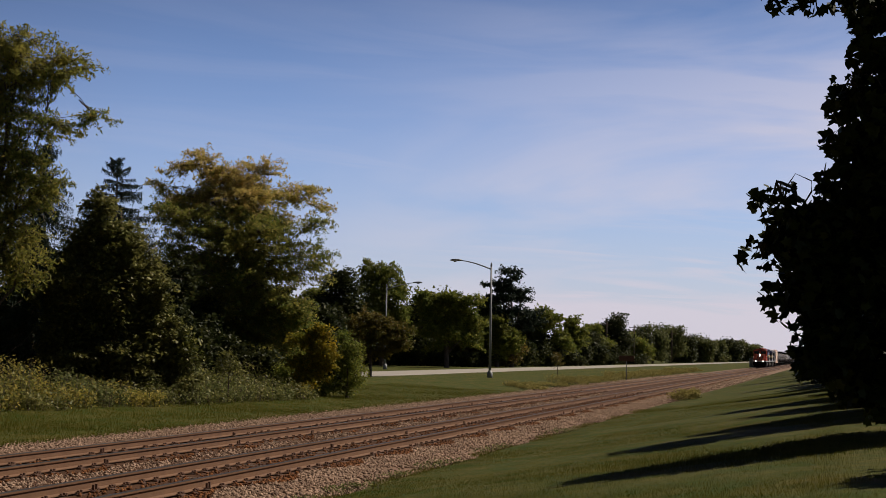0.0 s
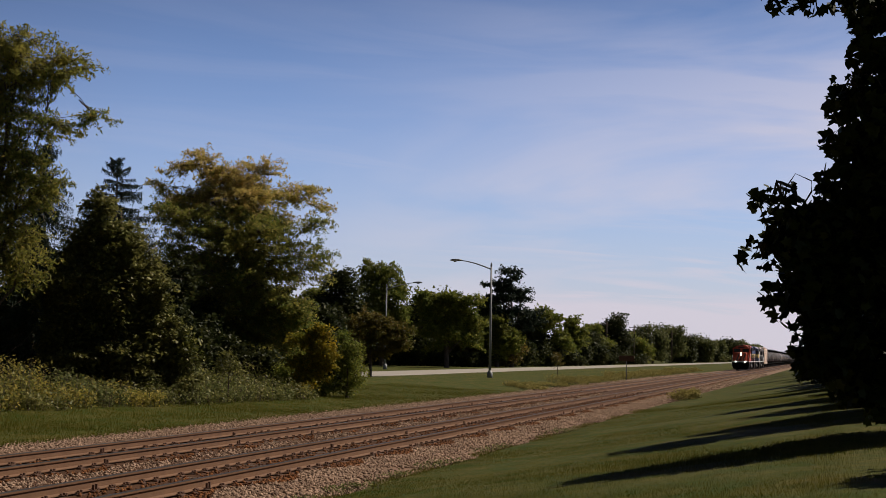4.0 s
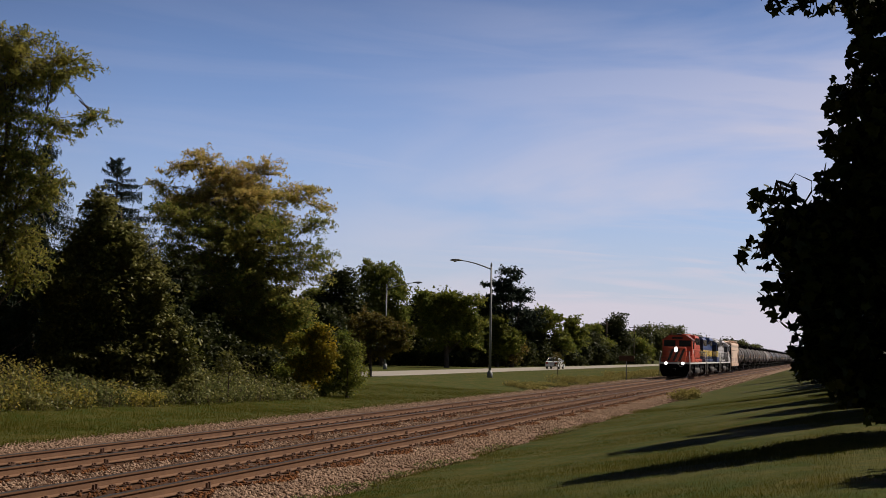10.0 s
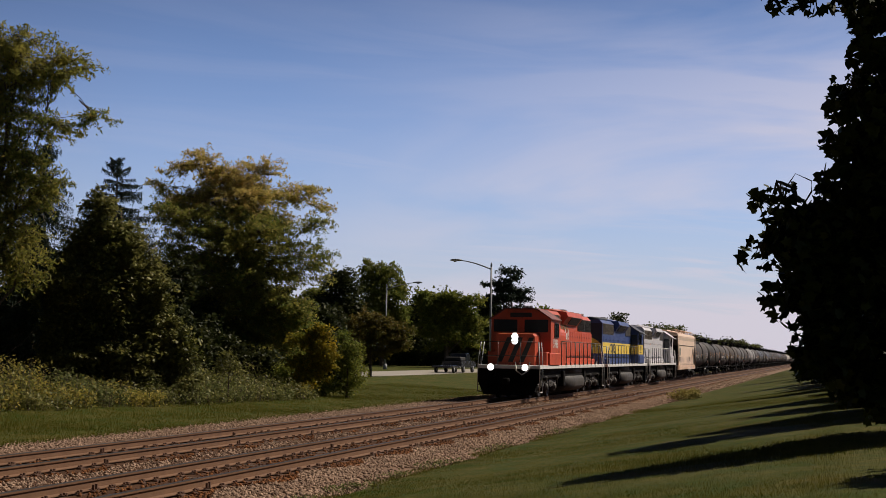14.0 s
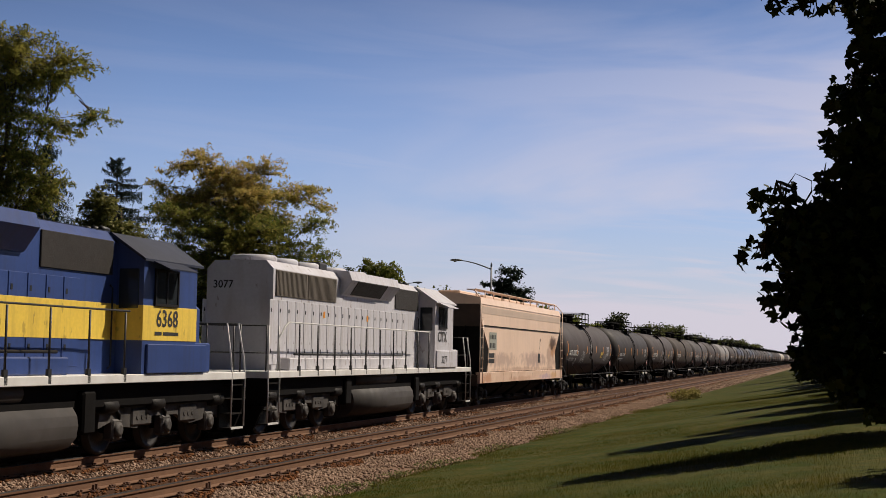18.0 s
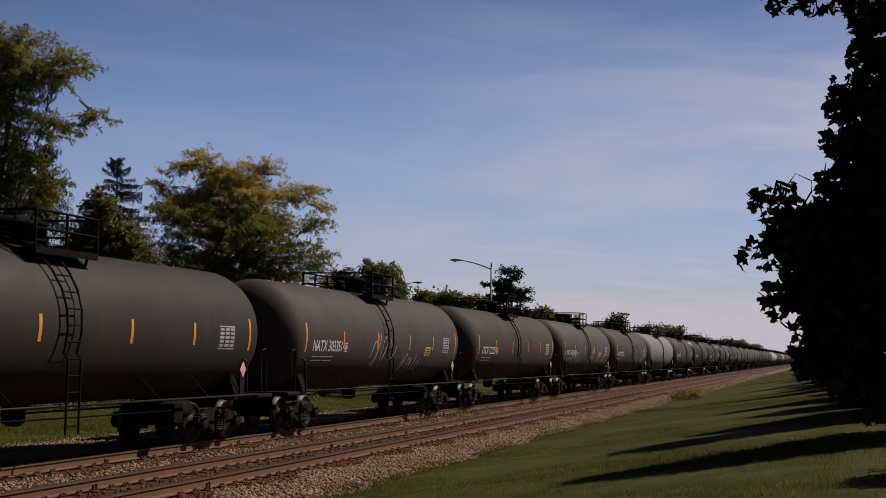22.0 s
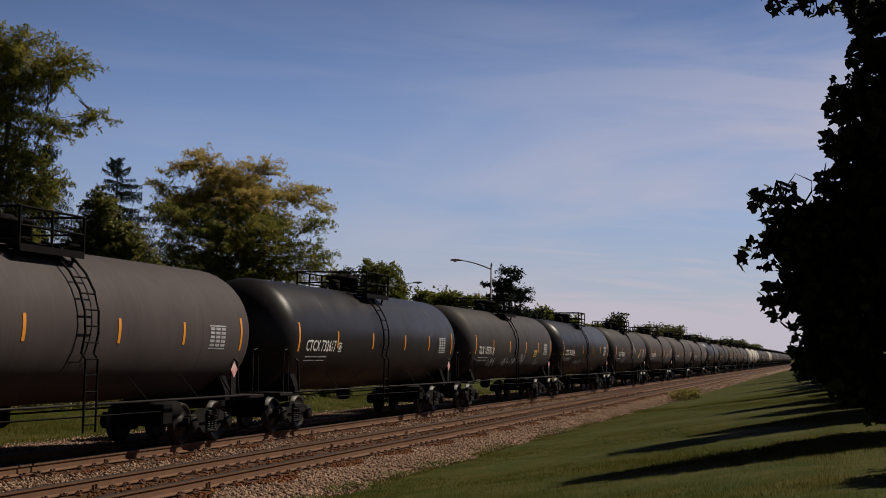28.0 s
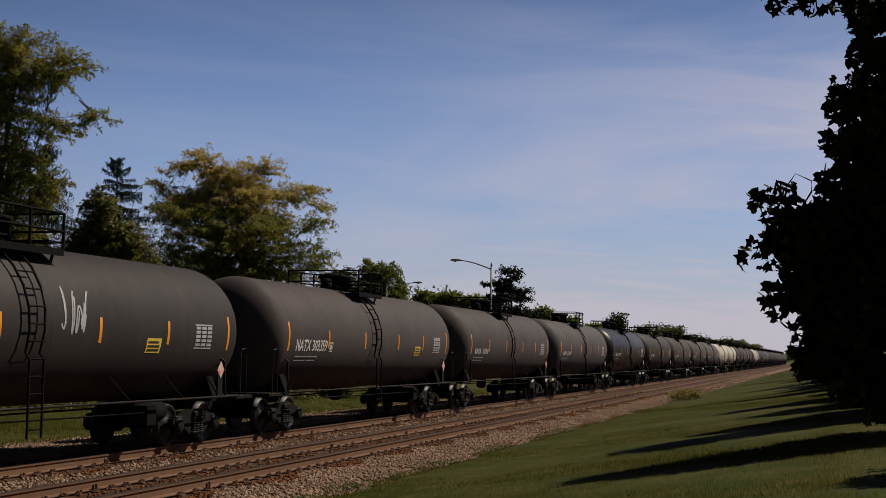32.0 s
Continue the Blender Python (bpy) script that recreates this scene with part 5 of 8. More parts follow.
for i, (x, y) in enumerate([(6.5, 19.5), (6.6, 22.0), (6.3, 24.6), (6.7, 27.5), (6.4, 33.0), (6.8, 41.0)]):
    scatter_brush("weed_clump", "small weeds growing at the edge of the ballast", "weeds", [(x, y, 0.35, 0.12), (x + 0.25, y + 0.7, 0.3, 0.1)], M_WEEDGREEN, 150 + i, size=0.05, per=10)


def sapling(x, y, h, leaf, seed, label):
    g0 = ground_z(x)
    tree("sapling", label, "sapling", (x, y, g0), [(x, y, g0 + h * 0.75, h * 0.2, h * 0.2, h * 0.22), (x - h * 0.12, y, g0 + h * 0.5, h * 0.13, h * 0.13, h * 0.12), (x + h * 0.12, y, g0 + h * 0.55, h * 0.13, h * 0.13, h * 0.12)],
         leaf, 60, 16, 0.12, 0.1, seed, trunk=0.035, shell=0.1)


sapling(-9.41, 52.9, 2.4, M_OLIVE, 160, "thin leaning sapling in front of the brush")
sapling(-8.8, 123.0, 2.6, M_RUSSET, 161, "small reddish sapling on the lawn")


def post(name, label, x, y, h, r, board=None):
    t = thing(name, label, name.replace("_", " "), "", pose(x, y, ground_z(x)))
    part("pole", Geo().tube([(0, 0, -0.2), (0, 0, h)], r, 8), M_BARK if h > 3 else M_GALV, t)
    if board:
        part("sign_board", Geo().box(-board[0] / 2, board[0] / 2, -0.05, -0.02, h - board[1], h, 0.005), M_PLATE, t, "dark back of a small sign")
    else:
        part("crossarm", Geo().box(-1.1, 1.1, -0.06, 0.06, h - 0.7, h - 0.58, 0.01), M_BARK, t)


post("track_sign", "small dark trackside sign on a post", -3.9, 133.0, 2.5, 0.05, (1.5, 0.55))
for x, y, h in ((-30.5, 255.0, 9.5), (-30.0, 290.0, 9.2), (-29.5, 330.0, 9.5), (-29.0, 410.0, 9.5)):
    post("utility_pole", "weathered wooden utility pole along the road", x, y, h, 0.14)


def equipment_hut():
    t = thing("signal_hut", "small pale metal railway equipment hut beside the track", "hut", "", pose(-4.6, 395.0, ground_z(-4.6)))
    part("body", Geo().box(-1.1, 1.1, -1.2, 1.2, 0.0, 2.3, 0.03), M_GALV, t)
    part("roof", Geo().prism([(-1.25, 2.3), (1.25, 2.3), (0, 2.65)], -1.35, 1.35), M_GALV, t)
    part("door", Geo().box(-0.45, 0.45, -1.23, -1.19, 0.1, 2.05, 0.01), M_GALV, t)


equipment_hut()
t = thing("marker_post", "short white post on the verge across the road", "post", "", pose(-40.0, 214.6, ground_z(-40.0)))
part("pole", Geo().tube([(0, 0, -0.1), (0, 0, 0.85)], 0.14, 8), M_ROAD, t)
part("cap", Geo().lathe([(0.84, 0.16), (0.95, 0.15), (1.0, 0.05)], "z", n=8), M_ROAD, t)
t = thing("marker_post", "short white post on the verge across the road", "post", "", pose(-34.3, 214.6, ground_z(-34.3)))
part("pole", Geo().tube([(0, 0, -0.1), (0, 0, 1.1)], 0.12, 8), M_ROAD, t)
part("cap", Geo().lathe([(1.09, 0.14), (1.18, 0.13), (1.22, 0.05)], "z", n=8), M_ROAD, t)
# leaf clump made up for a small red object of unknown kind
tree("russet_bush", "clump of red leaves in place of a small red object under the trees", "bush", (-35.7, 214.0, ground_z(-35.7)), [(-35.7, 214.0, 1.3, 0.8, 0.6, 0.6), (-36.4, 214.2, 1.8, 0.5, 0.4, 0.4)],
     leaf_mat("red_leaves", (0.22, 0.05, 0.03), (0.4, 0.12, 0.06), (0.5, 0.25, 0.1), 0.4), 60, 16, 0.25, 0.26, 470, trunk=0.06, boughs=4)


def grass_blades():
    """Blades of the lawn, in front of the camera."""
    rng = np.random.default_rng(9)
    n = 420000
    y = 10.5 + 55 * rng.random(n) ** 2.2
    x = rng.uniform(6.4, 17.5, n)
    edge = 6.6 + 0.35 * np.sin(y * 0.9) + 0.2 * np.sin(y * 2.3)
    keep = x > edge
    x, y = x[keep], y[keep]
    n = len(x)
    z = np.interp(x, [6.8, 8.5, 12, 14.6, 17, 20], [-0.26, -0.08, 0.46, 0.86, 1.1, 1.2]) - 0.04
    h = rng.uniform(0.05, 0.078, n)
    a = rng.uniform(0, 6.28, n)
    w = 0.0055
    lean = rng.normal(size=(n, 2)) * 0.025
    v = np.zeros((n, 3, 3))
    v[:, 0] = np.stack([x - w * np.cos(a), y - w * np.sin(a), z], -1)
    v[:, 1] = np.stack([x + w * np.cos(a), y + w * np.sin(a), z], -1)
    v[:, 2] = np.stack([x + lean[:, 0], y + lean[:, 1], z + h], -1)
    tagged(new("grass_blades", soup("grass_blades", v, 3, M_BLADE)), "short green and straw-coloured grass blades of the lawn", "grass", kind="stuff")
    n = 60000
    y = 26 + 60 * rng.random(n) ** 1.6
    x = rng.uniform(-12.5, -3.9, n)
    z = np.interp(x, [-13, -8, -4.2, -2.5], [0.12, -0.15, -0.26, -0.5]) - 0.03
    h = rng.uniform(0.05, 0.13, n)
    lean = rng.normal(size=(n, 2)) * 0.05
    v = np.zeros((n, 3, 3))
    w = 0.01
    v[:, 0] = np.stack([x - w, y, z], -1)
    v[:, 1] = np.stack([x + w, y, z], -1)
    v[:, 2] = np.stack([x + lean[:, 0], y + lean[:, 1], z + h], -1)
    tagged(new("far_grass_blades", soup("far_grass_blades", v, 3, M_BLADE)), "short grass blades between the track and the brush", "grass", kind="stuff")


grass_blades()


# ---- trees along the lawn, on the sunny side ----
upper = [(14.95, 11.0, 3.9, 0.23, 0.28, 0.28), (14.78, 10.94, 4.12, 0.07, 0.25, 0.17), (14.8, 10.97, 3.81, 0.09, 0.25, 0.12), (15.03, 10.98, 4.43, 0.14, 0.25, 0.3), (14.95, 10.93, 4.78, 0.13, 0.25, 0.14), (14.4, 10.74, 5.22, 0.25, 0.31, 0.1), (14.78, 10.85, 5.21, 0.21, 0.25, 0.12), (14.36, 10.76, 4.9, 0.1, 0.25, 0.02), (14.51, 10.8, 4.86, 0.05, 0.25, 0.04), (14.72, 10.86, 4.9, 0.1, 0.25, 0.03), (14.13, 10.69, 4.92, 0.04, 0.25, 0.01), (15.2, 11.09, 4.0, 0.3, 0.36, 0.9)]
lower = [(14.56, 10.96, 3.02, 0.36, 0.44, 0.39), (14.33, 10.89, 3.15, 0.14, 0.25, 0.19), (14.25, 10.85, 3.37, 0.07, 0.25, 0.07), (14.12, 10.85, 2.9, 0.07, 0.25, 0.04), (14.39, 10.95, 2.62, 0.14, 0.25, 0.19), (14.6, 11.02, 2.37, 0.23, 0.28, 0.28), (14.82, 11.0, 3.46, 0.28, 0.33, 0.21), (14.73, 11.03, 2.81, 0.3, 0.36, 0.34), (15.01, 11.09, 2.94, 0.23, 0.28, 0.52), (15.2, 11.09, 3.2, 0.3, 0.36, 0.7)]
skirt = [(14.77, 11.1, 2.06, 0.21, 0.25, 0.14), (14.94, 11.13, 2.24, 0.21, 0.25, 0.39), (14.96, 11.16, 1.91, 0.17, 0.25, 0.1), (14.65, 11.06, 2.11, 0.17, 0.25, 0.17), (14.83, 11.13, 1.89, 0.14, 0.25, 0.1), (15.02, 11.19, 1.75, 0.1, 0.25, 0.06), (15.15, 11.2, 2.11, 0.3, 0.36, 0.34), (15.2, 11.25, 1.75, 0.22, 0.3, 0.12)]
tree("maple_tree", "maple with large lobed leaves overhanging the lawn, backlit shade put into their colour", "tree", (17.1, 11.0, ground_z(17.1)), upper + lower + skirt,
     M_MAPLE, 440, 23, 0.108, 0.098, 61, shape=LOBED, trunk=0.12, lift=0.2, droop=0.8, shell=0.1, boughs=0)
# tree by tree: place, height factor, width factor, height of the lowest leaves
# the first tree is unseen, added to cast a shadow on the lawn's corner
for i, (x, y, s, w, low) in enumerate([(17.9, 16.2, 0.38, 0.5, 0.5), (17.1, 23.6, 0.86, 0.72, 0.3), (17.0, 30.6, 0.88, 0.6, 0.0), (17.1, 33.6, 0.76, 0.72, 0.0), (17.4, 39.5, 0.7, 0.9, 0.0), (17.0, 46.4, 0.77, 0.85, 0.0), (17.0, 61, 0.8, 0.95, 0.0), (17.4, 72, 0.6, 1.0, 0.0), (16.8, 83, 0.95, 1.0, 0.0), (17.2, 101, 0.7, 1.3, 0.0), (16.2, 120, 1.2, 1.2, 0.0), (15.8, 145, 1.25, 1.3, 0.0), (15.6, 175, 1.3, 1.4, 0.0), (15.6, 215, 1.4, 1.5, 0.0)]):
    g0 = ground_z(x)
    blobs = [(x, y, g0 + 6.9 * s, 1.2 * w, 1.2 * w, 1.3 * s), (x, y, g0 + 5.4 * s, 1.9 * w, 1.9 * w, 1.4 * s), (x - 0.4, y - 0.3, g0 + 3.8 * s, 2.2 * w, 2.0 * w, 1.3 * s), (x + 0.6, y + 0.6, g0 + 4.0 * s, 2.2 * w, 2.0 * w, 1.4 * s),
             (x - 0.3, y, g0 + 2.3 * s + low * 0.4, 2.0 * w, 2.0 * w, 1.0 * s)]
    if low < 0.1:
        blobs.append((x - 0.3, y + 0.5, g0 + 1.0, 2.0 * w, 2.4 * w, 0.9))
    tree("maple_tree", "leafy tree in the row along the lawn, shade put into its leaf colour", "tree", (x, y, g0), blobs,
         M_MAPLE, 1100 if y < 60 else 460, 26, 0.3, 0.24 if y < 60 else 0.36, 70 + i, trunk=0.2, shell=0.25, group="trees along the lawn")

# low thicket under the row; the nearer bushes are unseen, added to shade the grass
for i, (x, y, h, r) in enumerate([(18.0, 27.0, 2.6, 1.5), (17.9, 30.2, 2.8, 1.7), (17.6, 34.0, 3.0, 1.8), (17.4, 38.0, 3.0, 1.9), (17.2, 42.5, 3.0, 2.0), (17.0, 47.5, 3.0, 2.0), (16.7, 53.0, 2.8, 2.1), (16.2, 59.5, 2.8, 2.2), (15.8, 67.0, 2.7, 2.2), (15.3, 76.0, 2.6, 2.2), (15.1, 88.0, 2.6, 2.4), (15.0, 104.0, 2.8, 2.6)]):
    g0 = ground_z(x)
    tree("thicket_bush", "dense bush added for the shade at the foot of the tree row", "bush", (x, y, g0), [(x, y, g0 + h * 0.3, r, r * 1.25, h * 0.34), (x + 0.3, y + 0.4, g0 + h * 0.68, r * 0.8, r * 1.1, h * 0.32)],
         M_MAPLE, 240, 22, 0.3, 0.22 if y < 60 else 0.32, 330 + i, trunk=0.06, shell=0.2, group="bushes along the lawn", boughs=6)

# unseen trees behind the camera and beyond the row, added to block low sky light
blocker = None
for i in range(46):
    k = i / 45
    x, y = (-70 + 150 * k * 1.6, -28 - 14 * (i % 3)) if k < 0.55 else (32 + 7 * (i % 3), -30 + 420 * (k - 0.55) / 0.45)
    if blocker is None:
        blocker = tree("woodland_tree", "tall dense tree added out of view to block low sky light", "tree", (0, 0, 0),
                    [(0, 0, 11, 3.4, 3.4, 3.2), (-1.5, 0.5, 8, 4.2, 4.0, 3.2), (1.5, -0.5, 7.5, 4.2, 4.0, 3.2), (0, 0.4, 4.0, 4.4, 4.4, 2.8), (0.3, 0, 1.6, 4.0, 4.0, 1.6)],
                    M_DARKLEAF, 300, 16, 0.6, 0.75, 300, trunk=0.3, shell=0.4, group="woods behind the lawn")
        blocker.matrix_basis = pose(x, y, ground_z(x))
    else:
        copy_thing(blocker, pose(x, y, ground_z(x), 0, 0, 47 * i))


# ---- train materials ----
M_RED = mat("faded_red_orange_paint", (0.58, 0.078, 0.030), 0.5, other=(0.36, 0.06, 0.028), scale=0.9, amount=0.6, fine=14.0, fine_amount=0.2, bump=0.05, streak=0.35, streak_color=(0.22, 0.045, 0.022), speck=0.7, speck_color=(0.14, 0.035, 0.02))
M_BLUE = mat("dark_blue_paint", (0.034, 0.066, 0.22), 0.42, other=(0.027, 0.045, 0.13), scale=0.8, amount=0.6, fine=14.0, bump=0.05, streak=0.3, streak_color=(0.03, 0.03, 0.05))
# soot on the roof; the same dark blue also paints the hood end's shade
M_ROOFBLUE = mat("sooty_shaded_blue_paint", (0.016, 0.022, 0.05), 0.6, other=(0.010, 0.011, 0.018), scale=0.8, amount=0.7, fine=14.0, bump=0.05)
M_YELLOW = mat("yellow_paint", (0.84, 0.59, 0.085), 0.5, other=(0.70, 0.47, 0.06), scale=1.0, amount=0.5, fine=15.0, bump=0.04, streak=0.35, streak_color=(0.3, 0.2, 0.05), speck=0.5, speck_color=(0.2, 0.13, 0.04))
M_GREY = mat("weathered_light_grey_paint", (0.55, 0.54, 0.58), 0.6, other=(0.44, 0.42, 0.44), scale=0.9, amount=0.6, fine=12.0, bump=0.05, streak=0.4, streak_color=(0.30, 0.23, 0.2), speck=0.55, speck_color=(0.16, 0.1, 0.08))
M_WHITE = mat("white_paint", (0.72, 0.71, 0.69), 0.55, other=(0.5, 0.47, 0.43), scale=2.0, amount=0.5, bump=0.03)
M_BLACK = mat("black_paint", (0.014, 0.014, 0.015), 0.55, other=(0.03, 0.027, 0.025), scale=2.0, amount=0.5, bump=0.08)
M_GRILLE = mat("dark_grille", (0.016, 0.011, 0.009), 0.8, other=(0.007, 0.006, 0.005), scale=3.0, amount=0.5, bump=0.4, bump_scale=60.0)
M_SCREEN = mat("dusty_radiator_mesh", (0.15, 0.125, 0.10), 0.8, other=(0.08, 0.066, 0.054), scale=2.0, amount=0.6, bump=0.4, bump_scale=60.0)
M_ROOFRED = mat("sooty_red_paint", (0.20, 0.035, 0.018), 0.6, other=(0.05, 0.016, 0.012), scale=0.9, amount=0.8, fine=14.0, bump=0.05)
# grime and underbody shade are both put into the next two near-black colours
M_TRUCK = mat("grimed_shaded_steel", (0.015, 0.012, 0.010), 0.6, other=(0.006, 0.005, 0.004), scale=3.0, amount=0.7, bump=0.3, spec=0.2)
M_SHADE = mat("underframe_shade_black", (0.005, 0.0045, 0.0045), 0.85, other=(0.011, 0.009, 0.008), scale=3.0, bump=0.2, spec=0.1)
M_FUEL = mat("dusty_fuel_tank_grey", (0.042, 0.035, 0.031), 0.7, other=(0.013, 0.011, 0.01), scale=1.4, amount=0.7, bump=0.1)
M_CAST = mat("dusty_cast_steel", (0.075, 0.065, 0.058), 0.7, other=(0.012, 0.01, 0.009), scale=2.6, amount=0.9, fine=18.0, bump=0.3)
M_WHEEL = mat("wheel_steel", (0.022, 0.018, 0.016), 0.5, 0.4, other=(0.012, 0.010, 0.008), scale=4.0, bump=0.1)
M_GLASS = mat("dark_cab_glass", (0.02, 0.024, 0.028), 0.08, other=(0.03, 0.035, 0.04), scale=1.0, bump=0.0)
M_PALEPIPE = mat("white_handrail_paint", (0.62, 0.61, 0.59), 0.5, other=(0.4, 0.38, 0.35), scale=5.0, bump=0.0)
M_LAMP = glow_mat("headlight_glow", (1.0, 0.96, 0.9), 2.6)
M_ORANGE = mat("orange_reflective_tape", (0.85, 0.33, 0.03), 0.4, other=(0.7, 0.26, 0.03), scale=5.0, amount=0.4, bump=0.0)
M_MARK = mat("white_marking_paint", (0.68, 0.67, 0.65), 0.6, other=(0.5, 0.48, 0.46), scale=6.0, amount=0.5, bump=0.0)
M_GRAF = mat("faded_spray_paint", (0.48, 0.48, 0.50), 0.65, other=(0.24, 0.24, 0.26), scale=5.0, amount=0.8, bump=0.0)
M_INK = mat("black_marking_paint", (0.02, 0.02, 0.022), 0.6, other=(0.05, 0.045, 0.04), scale=5.0, bump=0.0)
M_PLACARD = mat("placard_white_and_red", (0.75, 0.62, 0.6), 0.5, other=(0.6, 0.12, 0.1), scale=9.0, amount=0.9, bump=0.0)
M_HOP = mat("beige_hopper_paint", (0.76, 0.565, 0.44), 0.55, other=(0.64, 0.46, 0.35), scale=0.7, amount=0.5, fine=10.0, fine_amount=0.12, bump=0.05, streak=0.22, streak_color=(0.42, 0.29, 0.21))
M_HOPSIDE = stained(mat("stained_hopper_side", (0.78, 0.58, 0.45), 0.55, other=(0.66, 0.48, 0.37), scale=0.7, amount=0.5, fine=10.0, fine_amount=0.12, bump=0.05, streak=0.22, streak_color=(0.42, 0.29, 0.21)),
                    [(-4.5, 1.85, 3.2, 0.42, (0.34, 0.235, 0.2), 0.6, 2.6), (1.8, 1.9, 3.6, 0.45, (0.34, 0.235, 0.21), 0.65, 2.4), (0.0, 1.45, 8.0, 0.16, (0.40, 0.27, 0.2), 0.7, 1.6),
                     (5.9, 2.05, 1.5, 0.75, (0.36, 0.235, 0.18), 0.7, 1.8), (6.5, 2.5, 1.2, 0.62, (0.42, 0.2, 0.08), 0.8, 2.2), (6.4, 2.70, 1.15, 0.44, (0.075, 0.04, 0.022), 0.97, 2.6),
                     (3.35, 2.82, 0.28, 0.1, (0.1, 0.055, 0.03), 0.9, 4.0), (3.2, 2.55, 0.07, 0.32, (0.1, 0.055, 0.03), 0.85, 5.0), (3.5, 2.66, 0.05, 0.16, (0.12, 0.07, 0.04), 0.8, 5.0)])
M_HOPSILL = stained(mat("rust_stained_sill", (0.70, 0.51, 0.39), 0.6, other=(0.56, 0.36, 0.25), scale=1.2, amount=0.7, fine=9.0, fine_amount=0.2, bump=0.05, speck=0.8, speck_color=(0.2, 0.09, 0.04)),
                    [(-7.6, 1.1, 1.2, 0.3, (0.42, 0.18, 0.08), 0.6, 2.0), (4.6, 1.1, 2.0, 0.16, (0.34, 0.25, 0.36), 0.6, 3.0), (6.6, 1.15, 1.2, 0.2, (0.5, 0.26, 0.06), 0.6, 2.4), (-1.0, 1.05, 3.5, 0.16, (0.40, 0.22, 0.13), 0.5, 1.8)])
M_HOPBAND = mat("faded_band_paint", (0.52, 0.40, 0.32), 0.65, other=(0.60, 0.46, 0.36), scale=1.2, amount=0.6, bump=0.0)
M_RUST = mat("rust_patch", (0.17, 0.085, 0.04), 0.85, other=(0.33, 0.19, 0.1), scale=4.0, amount=0.8, bump=0.2)
# end rust with the shade of the car's end put into its colour
M_ENDRUST_SHADE = mat("shaded_end_rust", (0.055, 0.035, 0.026), 0.85, other=(0.025, 0.017, 0.013), scale=2.0, amount=0.8, bump=0.2)
M_OLDMARK = mat("grey_green_paint_patch", (0.33, 0.34, 0.29), 0.65, other=(0.28, 0.28, 0.25), scale=3.0, bump=0.0)


def tank_paint(name, color, rough, streak=0.35):
    return mat(name, color, rough, other=tuple(c * 0.62 for c in color), scale=0.55, amount=0.7, fine=9.0, fine_amount=0.25, bump=0.04, spec=0.3, streak=streak,
               streak_color=tuple(c * 1.35 + 0.004 for c in color))


TANK_PAINT = {
    "dark grey": tank_paint("dark_grey_tank", (0.066, 0.053, 0.052), 0.72),
    "brown grey": tank_paint("brown_grey_tank", (0.06, 0.045, 0.037), 0.75),
    "mid grey": tank_paint("mid_grey_tank", (0.078, 0.068, 0.068), 0.7),
    "light grey": tank_paint("light_grey_tank", (0.25, 0.235, 0.235), 0.7, 0.2),
    "black": tank_paint("glossy_black_tank", (0.018, 0.016, 0.017), 0.42, 0.08),
    "dull black": tank_paint("dull_black_tank", (0.034, 0.027, 0.025), 0.65),
    "cream": tank_paint("cream_tank", (0.55, 0.50, 0.42), 0.55, 0.15),
}

MESHES = {}


def once(key, build, material):
    """The mesh for a part that many things share, built the first time."""
    k = (key, material.name)
    if k not in MESHES:
        MESHES[k] = build().mesh(key.split("/")[0], material)
    return MESHES[k]


# ---- writing and flat marks ----
def letters(body, height):
    """Flat letters: corners (u, w), faces and width; height is that of a capital."""
    cu = bpy.data.curves.new("letters", "FONT")
    cu.body, cu.size, cu.resolution_u, cu.offset = body, height / 0.70, 2, height * 0.025
    ob = new("letters_source", cu)
    me = bpy.data.meshes.new_from_object(ob.evaluated_get(bpy.context.evaluated_depsgraph_get()))
    v = [(p.co.x, p.co.y) for p in me.vertices]
    f = [tuple(p.vertices) for p in me.polygons]
    bpy.data.objects.remove(ob)
    bpy.data.curves.remove(cu)
    bpy.data.meshes.remove(me)
    return v, f, max(p[0] for p in v)


def bars(rows):
    """Plain bars (u0, u1, w0, w1) in place of writing, cut in short lengths so that they can follow a curve."""
    v, f = [], []
    for u0, u1, w0, w1 in rows:
        k = max(1, int((w1 - w0) / 0.12))
        for i in range(k):
            a, b = w0 + (w1 - w0) * i / k, w0 + (w1 - w0) * (i + 1) / k
            o = len(v)
            v += [(u0, a), (u1, a), (u1, b), (u0, b)]
            f.append((o, o + 1, o + 2, o + 3))
    return v, f


def scrawl(seed, width, height, strokes, thick=0.045):
    """Loops of spray paint, no letters."""
    rng = random.Random(seed)
    v, f = [], []
    for s in range(strokes):
        cx, cy = width * (s + 0.5) / strokes, height * rng.uniform(0.35, 0.6)
        a0, turn = rng.uniform(0, 6.28), rng.choice((-1, 1)) * rng.uniform(3.0, 6.0)
        rx, ry = width / strokes * rng.uniform(0.35, 0.7), height * rng.uniform(0.28, 0.5)
        kx, ky = rng.uniform(-0.25, 0.25), rng.uniform(-0.3, 0.3)
        pts = []
        for i in range(15):
            t = i / 14
            a = a0 + turn * t
            pts.append((cx + rx * math.cos(a) + kx * t, cy + ry * math.sin(a * 1.3) + ky * (t - 0.5)))
        for i in range(14):
            (a, b), (c, d) = pts[i], pts[i + 1]
            n = math.hypot(c - a, d - b) or 1
            ox, oy = -(d - b) / n * thick / 2, (c - a) / n * thick / 2
            o = len(v)
            v += [(a - ox, b - oy), (c - ox, d - oy), (c + ox, d + oy), (a + ox, b + oy)]
            f.append((o, o + 1, o + 2, o + 3))
    return v, f


